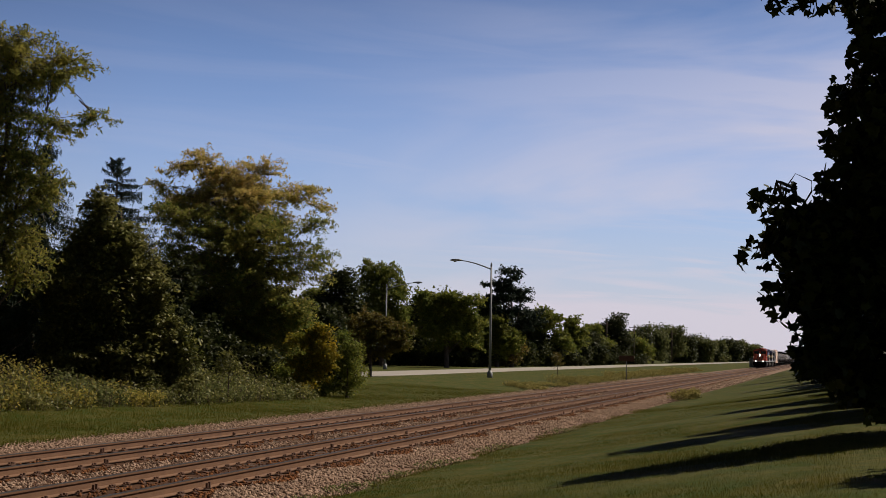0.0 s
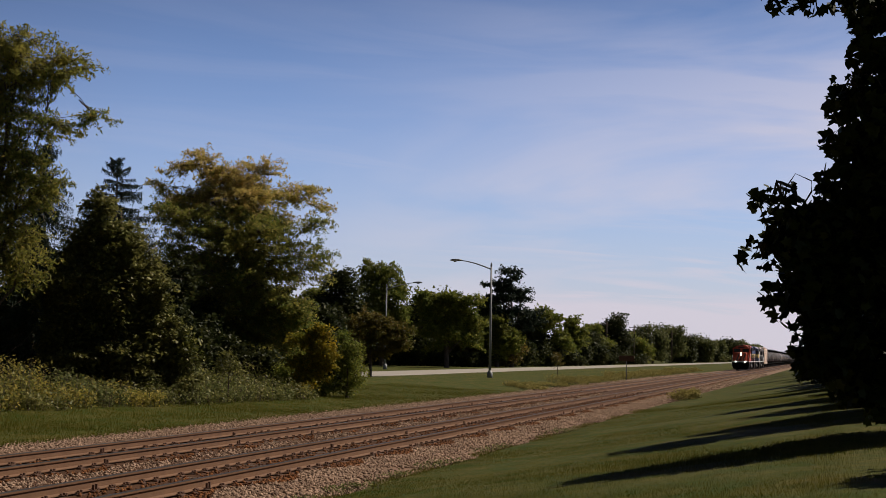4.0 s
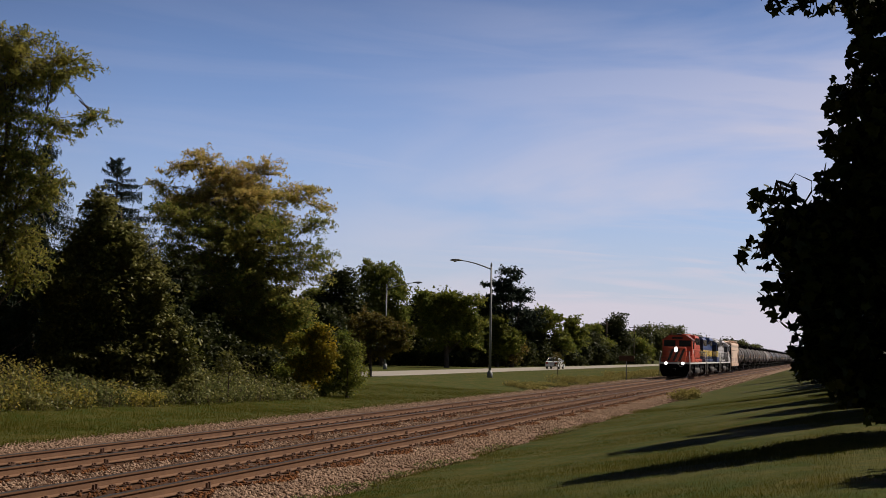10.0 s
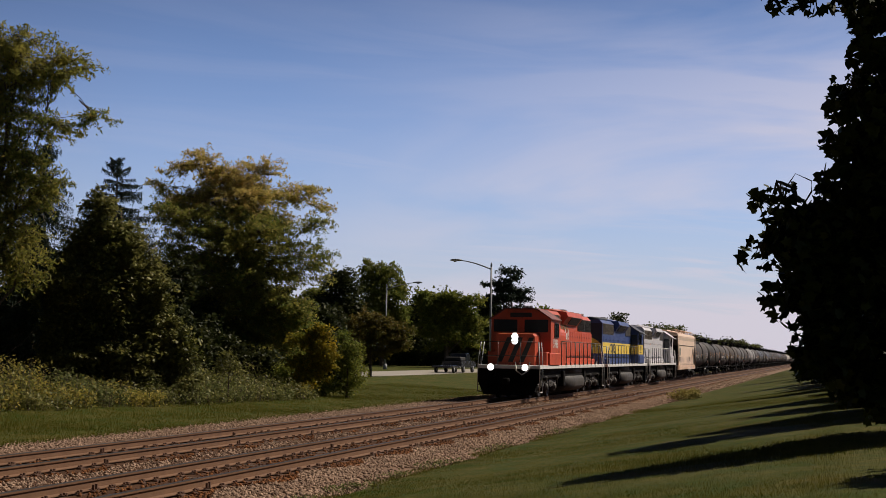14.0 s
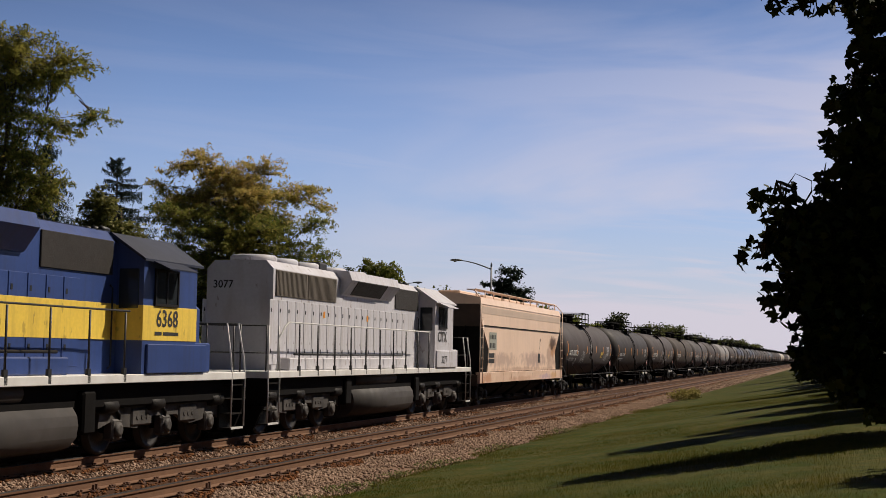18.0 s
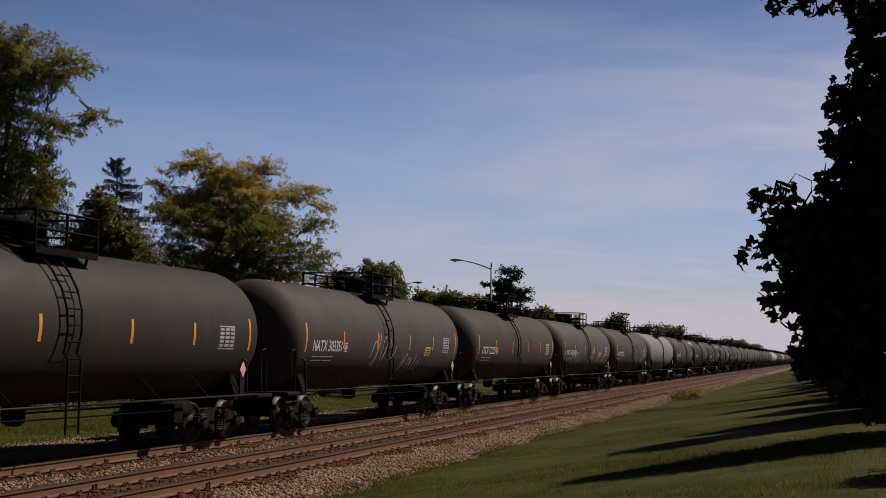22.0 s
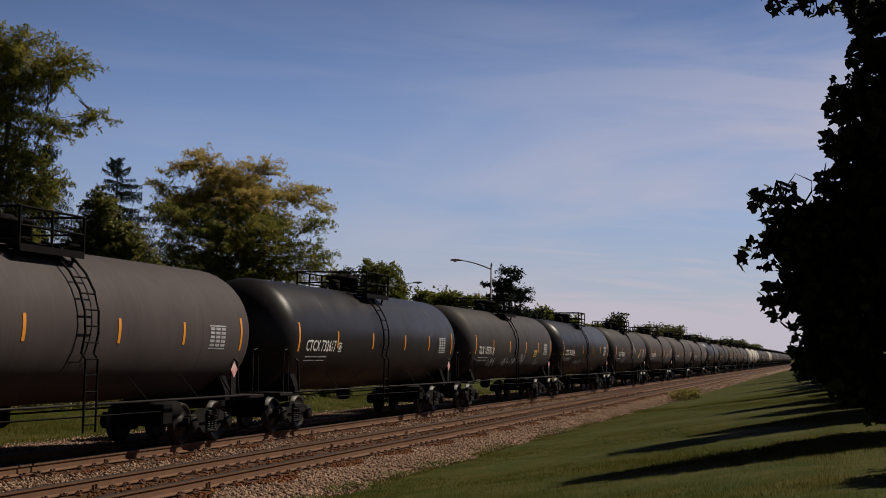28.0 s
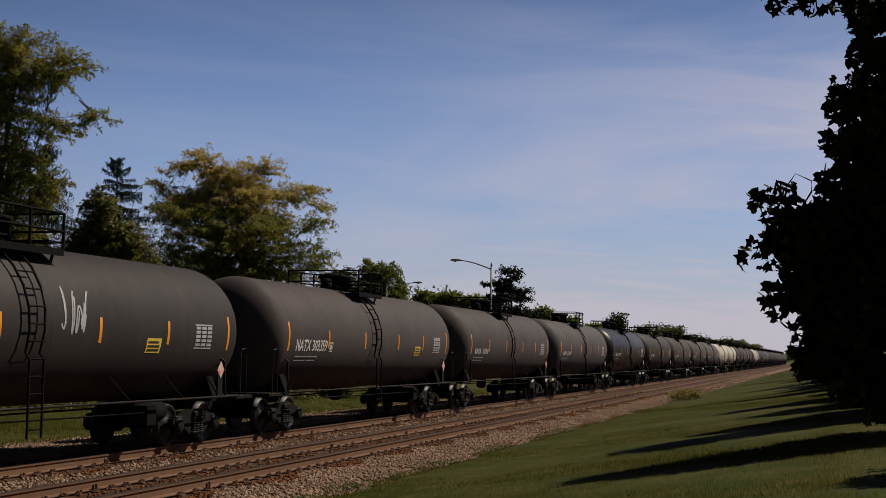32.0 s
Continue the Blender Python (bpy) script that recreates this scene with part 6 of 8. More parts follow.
def mark(name, shape, place, material, parent, label=""):
    """A flat mark laid on a surface by place(u, w)."""
    me = bpy.data.meshes.new(name)
    me.from_pydata([place(*p) for p in shape[0]], [], shape[1])
    me.materials.append(material)
    return part(name, me, material, parent, label)


def on_side(x, y, z, side=1):
    """Lays a mark on an upright side; it reads from left to right seen from outside."""
    return lambda u, w: (side * x, y + side * u, z + w)


TANK_Z, TANK_R = 2.5, 1.5


def on_tank(y, z, lift=0.006):
    def place(u, w):
        s = max(-0.97, min(0.97, (z + w - TANK_Z) / TANK_R))
        c = math.sqrt(1 - s * s)
        return ((TANK_R + lift) * c, y + u, TANK_Z + (TANK_R + lift) * s)
    return place


# ---- running gear ----
def wheel_geo(r):
    return Geo().lathe([(-0.07, r * 0.35), (-0.075, r * 0.9), (-0.07, r + 0.025), (-0.045, r + 0.025), (-0.03, r), (0.065, r - 0.006), (0.065, r * 0.86), (0.03, r * 0.8), (0.03, r * 0.42), (0.07, r * 0.36), (0.07, 0.04)], "x", n=22)


def add_wheels(truck, ys, r):
    for y in ys:
        a = part("axle", once("axle", lambda: Geo().lathe([(-0.98, 0.075), (-0.7, 0.085), (0.7, 0.085), (0.98, 0.075)], "x", n=8), M_SHADE), None, truck)
        a.location = (0, y, r)
        for s in (-1, 1):
            w = part("wheel", once("wheel/%.2f" % r, lambda: wheel_geo(r), M_WHEEL), None, truck)
            w.location = (s * 0.76, y, r)
            if s < 0:
                w.rotation_euler = (0, 0, math.pi)


def freight_truck(parent, y):
    """Cast side frames, springs, bolster, bearing caps and two axles."""
    def build():
        g = Geo()
        g.box(-1.05, 1.05, -0.2, 0.2, 0.42, 0.72, 0.04)
        return g
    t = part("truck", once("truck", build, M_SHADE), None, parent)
    t.location = (0, y, 0)

    def frame_build():
        pr = [(-1.15, 0.42), (-1.12, 0.6), (-0.72, 0.66), (-0.35, 0.78), (0.35, 0.78), (0.72, 0.66), (1.12, 0.6), (1.15, 0.42), (1.0, 0.40), (0.72, 0.47), (0.3, 0.22), (-0.3, 0.22), (-0.72, 0.47), (-1.0, 0.40)]
        g = Geo().prism(pr, 0.94, 1.08, "x")
        for s in (-0.89, 0.89):
            g.lathe([(1.0, 0.17), (1.13, 0.17), (1.16, 0.13), (1.17, 0.05)], "x", (0, s, 0.457), 12)
            g.box(0.93, 1.1, s - 0.16, s + 0.16, 0.5, 0.66, 0.02)
        return g

    def spring_build():
        g = Geo()
        for k in (-0.17, 0.0, 0.17):
            for j in range(6):
                g.lathe([(0, 0.055), (0.02, 0.072), (0.04, 0.055)], "z", (1.09, k, 0.30 + j * 0.052), 8)
        g.box(1.0, 1.15, -0.28, 0.28, 0.26, 0.30, 0.01)
        g.box(1.0, 1.16, -0.24, 0.24, 0.62, 0.74, 0.02)
        return g
    for s in (0, math.pi):
        f = part("side_frame", once("side_frame", frame_build, M_TRUCK), None, t, "cast steel side frame")
        f.rotation_euler = (0, 0, s)
        f = part("spring_nest", once("spring_nest", spring_build, M_TRUCK), None, t)
        f.rotation_euler = (0, 0, s)
    add_wheels(t, (-0.89, 0.89), 0.457)
    return t


def loco_truck(parent, y):
    t = part("truck", once("loco_truck", lambda: Geo().box(-1.0, 1.0, -2.4, 2.4, 0.55, 0.95, 0.05), M_SHADE), None, parent)
    t.location = (0, y, 0)

    def frame_build():
        g = Geo()
        pr = [(-2.75, 0.55), (-2.7, 0.95), (-2.2, 1.0), (-1.85, 0.92), (-1.1, 1.02), (1.1, 1.02), (1.85, 0.92), (2.2, 1.0), (2.7, 0.95), (2.75, 0.55), (2.3, 0.66), (1.75, 0.55), (1.2, 0.5), (0.55, 0.72), (-0.55, 0.72), (-1.2, 0.5), (-1.75, 0.55), (-2.3, 0.66)]
        g.prism(pr, 1.02, 1.16, "x")
        for s in (-2.08, 0.0, 2.08):
            g.box(1.0, 1.22, s - 0.2, s + 0.2, 0.3, 0.72, 0.04)
            g.lathe([(1.12, 0.16), (1.26, 0.15), (1.29, 0.08)], "x", (0, s, 0.508), 12)
        for s in (-1.05, 1.05):
            g.box(1.14, 1.2, s - 0.42, s + 0.42, 0.55, 0.9, 0.03)
            for k in (-0.2, 0.0, 0.2):
                g.lathe([(1.19, 0.05), (1.215, 0.05)], "x", (0, s + k, 0.72), 8)
        return g

    def cyl_build():
        g = Geo()
        g.lathe([(-0.3, 0.1), (-0.28, 0.14), (0.25, 0.14), (0.3, 0.09)], "y", (1.2, 0, 0.98), 10)
        g.tube([(1.2, 0.28, 0.95), (1.2, 0.5, 0.8), (1.15, 0.55, 0.45)], 0.035, 6)
        return g
    for s in (0, math.pi):
        f = part("side_frame", once("loco_side_frame", frame_build, M_CAST), None, t, "dusty grey cast truck frame")
        f.rotation_euler = (0, 0, s)
        for q in (-2.5, -0.55, 2.35):
            f = part("brake_cylinder", once("brake_cylinder", cyl_build, M_TRUCK), None, t)
            f.location = (0, q if s == 0 else -q, 0)
            f.rotation_euler = (0, 0, s)
    add_wheels(t, (-2.08, 0.0, 2.08), 0.508)
    return t


def coupler(parent, y, s):
    def build():
        g = Geo()
        g.box(-0.09, 0.09, -0.1, 0.5, 0.72, 0.94, 0.03)
        g.box(-0.17, 0.15, 0.42, 0.72, 0.66, 1.0, 0.05)
        g.tube([(0.32, -0.1, 0.95), (0.34, 0.25, 0.62), (0.2, 0.55, 0.5), (0.05, 0.72, 0.62)], 0.03, 6)
        return g
    c = part("coupler", once("coupler", build, M_SHADE), None, parent)
    c.location = (0, y, 0)
    c.rotation_euler = (0, 0, 0 if s > 0 else math.pi)


# ---- six-axle locomotive; its cab end points to local -Y ----
def locomotive(label, body, roof, upper, sill, m, end_color=None, visor=True, screen=M_GRILLE):
    t = thing("locomotive", label, "locomotive", "locomotives", m)
    # underframe and ends
    part("underframe", Geo().box(-1.3, 1.3, -9.7, 9.7, 0.95, 1.42, 0.04), M_SHADE, t)
    part("walkway", Geo().box(-1.53, 1.53, -9.95, 9.95, 1.43, 1.6, 0.012), sill, t, "pale walkway edge")
    for s in (-1, 1):
        g = Geo()
        g.box(-1.5, 1.5, s * 9.9 - 0.06, s * 9.9 + 0.06, 0.75, 1.43, 0.02)
        g.prism([(-1.45, 0.75), (1.45, 0.75), (1.2, 0.18), (-1.2, 0.18)], s * 9.98 - 0.05, s * 9.98 + 0.05)
        part("pilot", g, M_SHADE, t, "black pilot plate")
        coupler(t, s * 9.95, s)
        for q in (-1, 1):
            g = Geo()
            for k in range(4):
                g.box(q * 1.5 - 0.28 if q > 0 else -1.5, q * 1.5 if q > 0 else -1.22, s * 9.55 - 0.32, s * 9.55 + 0.32, 0.3 + 0.33 * k, 0.33 + 0.33 * k)
            g.box(q * 1.2 - 0.02, q * 1.2 + 0.02, s * 9.55 - 0.34, s * 9.55 + 0.34, 0.28, 1.45)
            part("step", g, M_TRUCK, t)
            st = part("step_edge", Geo().box(min(q * 1.5, q * 1.53), max(q * 1.5, q * 1.53), s * 9.55 - 0.33, s * 9.55 + 0.33, 0.295, 0.345), M_PALEPIPE, t)
            for e in (9.2, 9.92):
                part("grab_rail", Geo().tube([(q * 1.52, s * e, 0.35), (q * 1.52, s * e, 1.55), (q * 1.5, s * (e - 0.02), 1.9), (q * 1.42, s * (e - 0.22 if e > 9.5 else e - 0.12), 2.72)], 0.021, 6), M_PALEPIPE, t, "white grab rail")
        g = Geo()
        for z in (2.05, 2.72):
            g.tube([(-1.42, s * 9.82, z), (-0.5, s * 9.9, z), (0.5, s * 9.9, z), (1.42, s * 9.82, z)], 0.02, 6)
        for x in (-1.42, -0.55, 0.55, 1.42):
            g.tube([(x, s * 9.85, 1.58), (x, s * 9.85, 2.72)], 0.02, 6)
        part("end_railing", g, M_BLACK, t)
    # fuel tank and reservoirs
    pr = [(s * a, b) for s, rows in ((1, ((1.0, 0.2), (1.25, 0.28), (1.4, 0.46), (1.43, 0.68), (1.4, 0.86), (1.3, 1.01), (1.12, 1.1), (0.9, 1.14))), (-1, ((0.9, 1.14), (1.12, 1.1), (1.3, 1.01), (1.4, 0.86), (1.43, 0.68), (1.4, 0.46), (1.25, 0.28), (1.0, 0.2)))) for a, b in rows]
    part("fuel_tank", Geo().prism(pr, -2.7, 3.3, "y", True), M_FUEL, t, "dusty grey fuel tank")
    for s in (-1, 1):
        part("air_reservoir", Geo().lathe([(-1.9, 0.05), (-1.86, 0.17), (1.86, 0.17), (1.9, 0.05)], "y", (s * 1.22, 0.9, 1.3), 12), M_FUEL, t)
        part("equipment_box", Geo().box(min(s * 0.9, s * 1.45), max(s * 0.9, s * 1.45), -3.3, -2.85, 0.5, 1.3, 0.04), M_SHADE, t)
        part("equipment_box", Geo().box(min(s * 0.9, s * 1.4), max(s * 0.9, s * 1.4), 3.4, 3.9, 0.6, 1.35, 0.04), M_SHADE, t)
    for y in (-6.63, 6.63):
        loco_truck(t, y)
    # nose, cab
    g = Geo().loft([[(-0.98, -8.55, 1.6), (0.98, -8.55, 1.6), (0.98, -8.55, 3.0), (0.86, -8.55, 3.12), (-0.86, -8.55, 3.12), (-0.98, -8.55, 3.0)],
                    [(-1.0, -7.25, 1.6), (1.0, -7.25, 1.6), (1.0, -7.25, 3.08), (0.88, -7.25, 3.2), (-0.88, -7.25, 3.2), (-1.0, -7.25, 3.08)]])
    nose = part("nose", g, body, t)
    part("nose_door", Geo().box(-0.3, 0.3, -8.575, -8.54, 1.65, 2.6, 0.01), body, nose)
    for s in (-1, 1):
        part("toolbox", Geo().box(min(s * 1.0, s * 1.48), max(s * 1.0, s * 1.48), -8.1, -7.26, 1.6, 2.25, 0.03), body, t)
        part("battery_locker", Geo().box(min(s * 1.45, s * 1.575), max(s * 1.45, s * 1.575), -7.7, -5.0, 1.61, 2.2, 0.015), body, t)
    g = Geo().prism([(-1.52, 1.6), (1.52, 1.6), (1.52, 3.9), (0.8, 4.36), (-0.8, 4.36), (-1.52, 3.9)], -7.25, -4.85)
    cab = part("cab", g, body, t)
    part("cab_roof", Geo().prism([(-1.6, 3.85), (-1.6, 3.9), (-0.82, 4.42), (0.82, 4.42), (1.6, 3.9), (1.6, 3.85), (0.8, 4.36), (-0.8, 4.36)], -7.4, -4.75), roof, t)
    for s in (-1, 1):
        w = part("window", Geo().box(min(s * 1.525, s * 1.54), max(s * 1.525, s * 1.54), -6.3, -5.35, 3.02, 3.68, 0.0), M_GLASS, cab, "dark cab side window")
        g = Geo()
        for a, b, c, d in ((-6.35, -6.3, 2.97, 3.73), (-5.35, -5.3, 2.97, 3.73), (-6.3, -5.35, 2.97, 3.02), (-6.3, -5.35, 3.68, 3.73), (-5.85, -5.80, 3.02, 3.68)):
            g.box(min(s * 1.515, s * 1.56), max(s * 1.515, s * 1.56), a, b, c, d)
        part("window_frame", g, M_TRUCK, cab)
        part("windshield", Geo().box(s * 0.78 - 0.6, s * 0.78 + 0.6, -7.275, -7.24, 3.24, 3.86, 0.01), M_GLASS, cab, "dark windshield")
        part("rear_window", Geo().box(s * 1.2 - 0.22, s * 1.2 + 0.22, -4.86, -4.83, 2.9, 3.7, 0.01), M_GLASS, cab)
        if visor:
            part("sun_visor", Geo().prism([(s * 1.54, 3.86), (s * 1.54, 3.9), (s * 1.95, 3.72), (s * 1.95, 3.7)], -6.4, -5.1), roof, cab)
    part("number_board", Geo().box(-0.55, 0.55, -7.3, -7.22, 3.98, 4.2, 0.02), M_BLACK, cab)
    # long hood with doors
    prof = [(-0.93, 1.6), (0.93, 1.6), (0.93, 4.22), (0.72, 4.44), (-0.72, 4.44), (-0.93, 4.22)]
    hood = part("long_hood", Geo().prism(prof, -4.85, 8.35), upper, t)
    for s in (-1, 1):
        y = -3.4
        while y < 8.0:
            d = part("hood_door", once("hood_door", lambda: Geo().box(-0.012, 0.012, 0.0, 0.56, 1.75, 3.42, 0.006), upper), None, hood)
            d.location = (s * 0.935, y, 0)
            part("door_latch", once("door_latch", lambda: Geo().box(-0.02, 0.02, 0.44, 0.5, 2.05, 2.16).box(-0.02, 0.02, 0.44, 0.5, 3.1, 3.2), M_BLACK), None, d)
            y += 0.6
        part("battery_box", Geo().box(min(s * 0.93, s * 1.25), max(s * 0.93, s * 1.25), -2.6, 7.9, 1.6, 1.93, 0.03), body, hood)
        part("air_intake", Geo().box(min(s * 0.9, s * 0.965), max(s * 0.9, s * 0.965), -4.6, -2.0, 3.55, 4.23, 0.01), M_GRILLE, hood, "dark intake screen")
        # dynamic brake blister
        bl = part("brake_blister", Geo().prism([(s * 0.9, 3.75), (s * 1.0, 3.78), (s * 1.3, 4.2), (s * 1.2, 4.46), (s * 0.7, 4.5)], -1.4, 3.3), upper, hood)
        part("brake_grid", Geo().prism([(s * 1.03, 3.8), (s * 1.05, 3.79), (s * 1.318, 4.18), (s * 1.30, 4.2)], -0.1, 2.7), M_GRILLE, bl, "dark brake grid opening")
        # radiator screens
        for a, b in ((3.65, 5.9), (5.96, 8.2)):
            r = part("radiator_screen", Geo().box(min(s * 0.9, s * 0.955), max(s * 0.9, s * 0.955), a, b, 3.52, 4.2, 0.01), screen, hood, "dusty radiator screen")
            g = Geo()
            y = a + 0.12
            while y < b - 0.05:
                g.box(min(s * 0.95, s * 0.968), max(s * 0.95, s * 0.968), y, y + 0.03, 3.54, 4.18)
                y += 0.09
            tagged(part("screen_grid", g, screen, r), kind="stuff")
    for y, r in ((0.2, 0.62), (2.1, 0.62), (4.4, 0.6), (6.0, 0.6), (7.5, 0.6)):
        f = part("roof_fan", Geo().lathe([(4.4, r + 0.02), (4.58, r + 0.02), (4.62, r - 0.05), (4.60, r * 0.4), (4.64, 0.1)], "z", (0, y, 0), 18), roof if y > 3 else upper, t)
    for k in (-1, 1):
        part("grab_bar", Geo().tube([(k * 0.94, -4.55, 1.7), (k * 1.0, -4.55, 1.75), (k * 1.0, -4.55, 3.3), (k * 0.94, -4.55, 3.35)], 0.02, 6), M_BLACK, t)
        for q in (-1, 1):
            for w in range(3):
                part("air_hose", once("air_hose/%d" % w, lambda: Geo().tube([(0, 0, 1.25), (0, 0.16, 1.1 - 0.05 * w), (0.03, 0.26, 0.75 - 0.08 * w), (0.05, 0.2, 0.5)], 0.026, 6), M_SHADE), None, t).matrix_basis = pose(q * (0.62 + 0.17 * w), k * 9.97, 0, 0, 0, 0 if k > 0 else 180)
        part("jumper_cable", once("jumper_cable", lambda: Geo().tube([(-0.35, 0, 1.75), (-0.3, 0.1, 1.35), (0.0, 0.14, 1.15), (0.3, 0.1, 1.35), (0.35, 0, 1.75)], 0.03, 6), M_PALEPIPE), None, t, "pale looped cable").matrix_basis = pose(0.7, k * 9.98, 0, 0, 0, 0 if k > 0 else 180)
    part("exhaust", Geo().box(-0.35, 0.35, 2.85, 3.5, 4.4, 4.72, 0.05), M_BLACK, t)
    g = Geo()
    for k in range(3):
        g.lathe([(-0.35, 0.03), (-0.3, 0.05), (0.0, 0.07), (0.02, 0.02)], "y", (-0.2 + 0.17 * k, -5.4, 4.56), 8)
    g.box(-0.25, 0.25, -5.35, -5.2, 4.4, 4.52)
    part("horn", g, M_BLACK, t)
    # walkway railing
    for s in (-1, 1):
        y = -4.2
        while y < 9.2:
            p = part("stanchion", once("stanchion", lambda: Geo().tube([(0, 0, 1.5), (0, 0, 2.8)], 0.024, 6).box(-0.03, 0.03, -0.05, 0.05, 1.46, 1.72), M_BLACK), None, t)
            p.location = (s * 1.5, y, 0)
            y += 1.34
        part("handrail", Geo().tube([(s * 1.5, -4.35, 2.83), (s * 1.5, 8.6, 2.83), (s * 1.5, 8.85, 2.72), (s * 1.47, 9.2, 2.4), (s * 1.5, 9.3, 1.6)], 0.022, 6), M_BLACK if end_color is None else M_PALEPIPE, t)
        part("lower_rail", Geo().tube([(s * 1.1, -2.4, 2.02), (s * 1.1, 7.2, 2.02)], 0.035, 6), M_TRUCK if end_color is None else M_BLACK, t)
    return t


def light_set(t, glow):
    """Headlights on the nose and ditch lights under the walkway."""
    for z in (2.78, 3.0):
        h = part("headlight", Geo().lathe([(-0.06, 0.175), (0.0, 0.175), (0.05, 0.15)], "y", (0, -8.57, z), 14), M_BLACK, t)
        part("headlight_lens", Geo().lathe([(-0.012, 0.02), (-0.011, 0.17), (-0.008, 0.17)], "y", (0, -8.63, z), 14), glow, h, "glowing lens")
    for x in (-0.84, 0.84):
        h = part("ditch_light", Geo().lathe([(-0.08, 0.165), (0.0, 0.165), (0.08, 0.15)], "y", (x, -10.02, 1.5), 14), M_BLACK, t)
        part("ditch_lens", Geo().lathe([(-0.012, 0.02), (-0.011, 0.16), (-0.008, 0.16)], "y", (x, -10.105, 1.5), 14), glow, h, "glowing lens")


SPEED, TRAIN_T = 18.9, 20.0       # metres a second towards -Y; the time for which the places below hold
moving = []

# lead unit: faded red
red = locomotive("faded red diesel locomotive with lit headlights leading the train", M_RED, M_ROOFRED, M_RED, M_WHITE, pose(0, 0, 0), visor=False)
light_set(red, M_LAMP)
moving.append((red, -39.27, 0))
mark("road_number", letters("5946", 0.44)[:2], on_side(1.532, -6.65, 2.48), M_WHITE, red, "white painted number")
mark("door_sign", bars([(0, 0.36, 0, 0.2)]), on_side(1.534, -5.95, 2.02), M_YELLOW, red)
mark("nose_stripe", ([(a + b, w) for a in (-0.9, -0.35, 0.2) for b, w in ((0, 1.75), (0.25, 1.75), (0.75, 2.95), (0.5, 2.95))], [(4 * i, 4 * i + 1, 4 * i + 2, 4 * i + 3) for i in range(3)]),
     lambda u, w: (u, -8.58, w), M_BLACK, red, "black diagonal stripes")
# rounded blower housing behind the cab, on this side of the lead unit only
g = Geo().prism([(0.93, 1.6), (1.42, 1.6), (1.42, 3.1), (1.38, 3.3), (1.25, 3.46), (1.08, 3.54), (0.93, 3.56)], -4.3, -2.5)
part("sooty_roof", Geo().prism([(-0.73, 4.442), (0.73, 4.442), (0.73, 4.452), (-0.73, 4.452)], -4.8, 8.3), M_ROOFRED, red, "soot-darkened roof")
part("blower_housing", g, M_RED, red, "rounded red housing beside the hood")
mark("faded_emblem", bars([(0.0, 0.3, 0.0, 0.34), (0.36, 0.55, 0.0, 0.4), (0.95, 1.02, 0.0, 0.4), (1.3, 1.5, 0.0, 0.55), (1.62, 1.9, 0.0, 0.34), (2.05, 2.15, 0.0, 0.4), (2.27, 2.37, 0.0, 0.55)]), on_side(0.952, -1.6, 2.98), M_WHITE, red, "remains of white lettering, plain shapes")
mark("paint_patch", bars([(0, 0.6, 0, 0.5), (0.8, 1.5, 0.1, 0.4), (1.7, 2.1, 0.0, 0.3)]), on_side(0.950, -1.5, 3.42), M_RUST, red, "worn brown paint patch")

# second unit: blue with a yellow band, cab trailing
blue = locomotive("dark blue diesel locomotive with a broad yellow band, cab trailing", M_BLUE, M_ROOFBLUE, M_BLUE, M_WHITE, pose(0, 0, 0), screen=M_SCREEN)
moving.append((blue, -18.03, 180))
for s in (-1, 1):
    part("yellow_band", Geo().box(min(s * 0.9, s * 0.953), max(s * 0.9, s * 0.953), -4.8, 8.36, 2.27, 2.99, 0.004), M_YELLOW, blue, "broad yellow band")
    part("cab_band", Geo().box(min(s * 1.5, s * 1.529), max(s * 1.5, s * 1.529), -7.26, -4.84, 2.27, 2.97, 0.004), M_YELLOW, blue, "yellow band on the cab")
part("cab_rear_band", Geo().box(-1.52, 1.52, -4.86, -4.835, 2.27, 2.97, 0.004), M_YELLOW, blue)
# panel added over the hood end, its shade put into the colour
part("sooty_end", Geo().box(-0.92, 0.92, 8.34, 8.357, 2.6, 4.2, 0.003), M_ROOFBLUE, blue, "dark panel holding the shade of the upper hood end")
part("sooty_roof", Geo().prism([(-0.73, 4.442), (0.73, 4.442), (0.73, 4.452), (-0.73, 4.452)], -4.8, 8.3), M_ROOFBLUE, blue, "soot-darkened roof")
mark("end_chevron", ([(-0.93, 2.27), (0.93, 2.27), (0.93, 2.75), (0.45, 3.2), (-0.1, 3.35), (-0.6, 3.1), (-0.93, 2.8)], [(0, 1, 2, 3, 4, 5, 6)]), lambda u, w: (u, 8.362, w), M_YELLOW, blue, "yellow swoosh on the hood end")
mark("road_number", letters("6368", 0.34)[:2], on_side(1.536, -5.4, 2.56, -1), M_INK, blue, "black painted number")
mark("cab_writing", bars([(0.0, 0.3, 0, 0.07), (0.36, 1.05, 0, 0.07)]), on_side(1.536, -5.35, 2.38, -1), M_INK, blue)
box4 = lambda u0, u1, w0, w1: [(u0, w0), (u1, w0), (u1, w1), (u0, w1)]
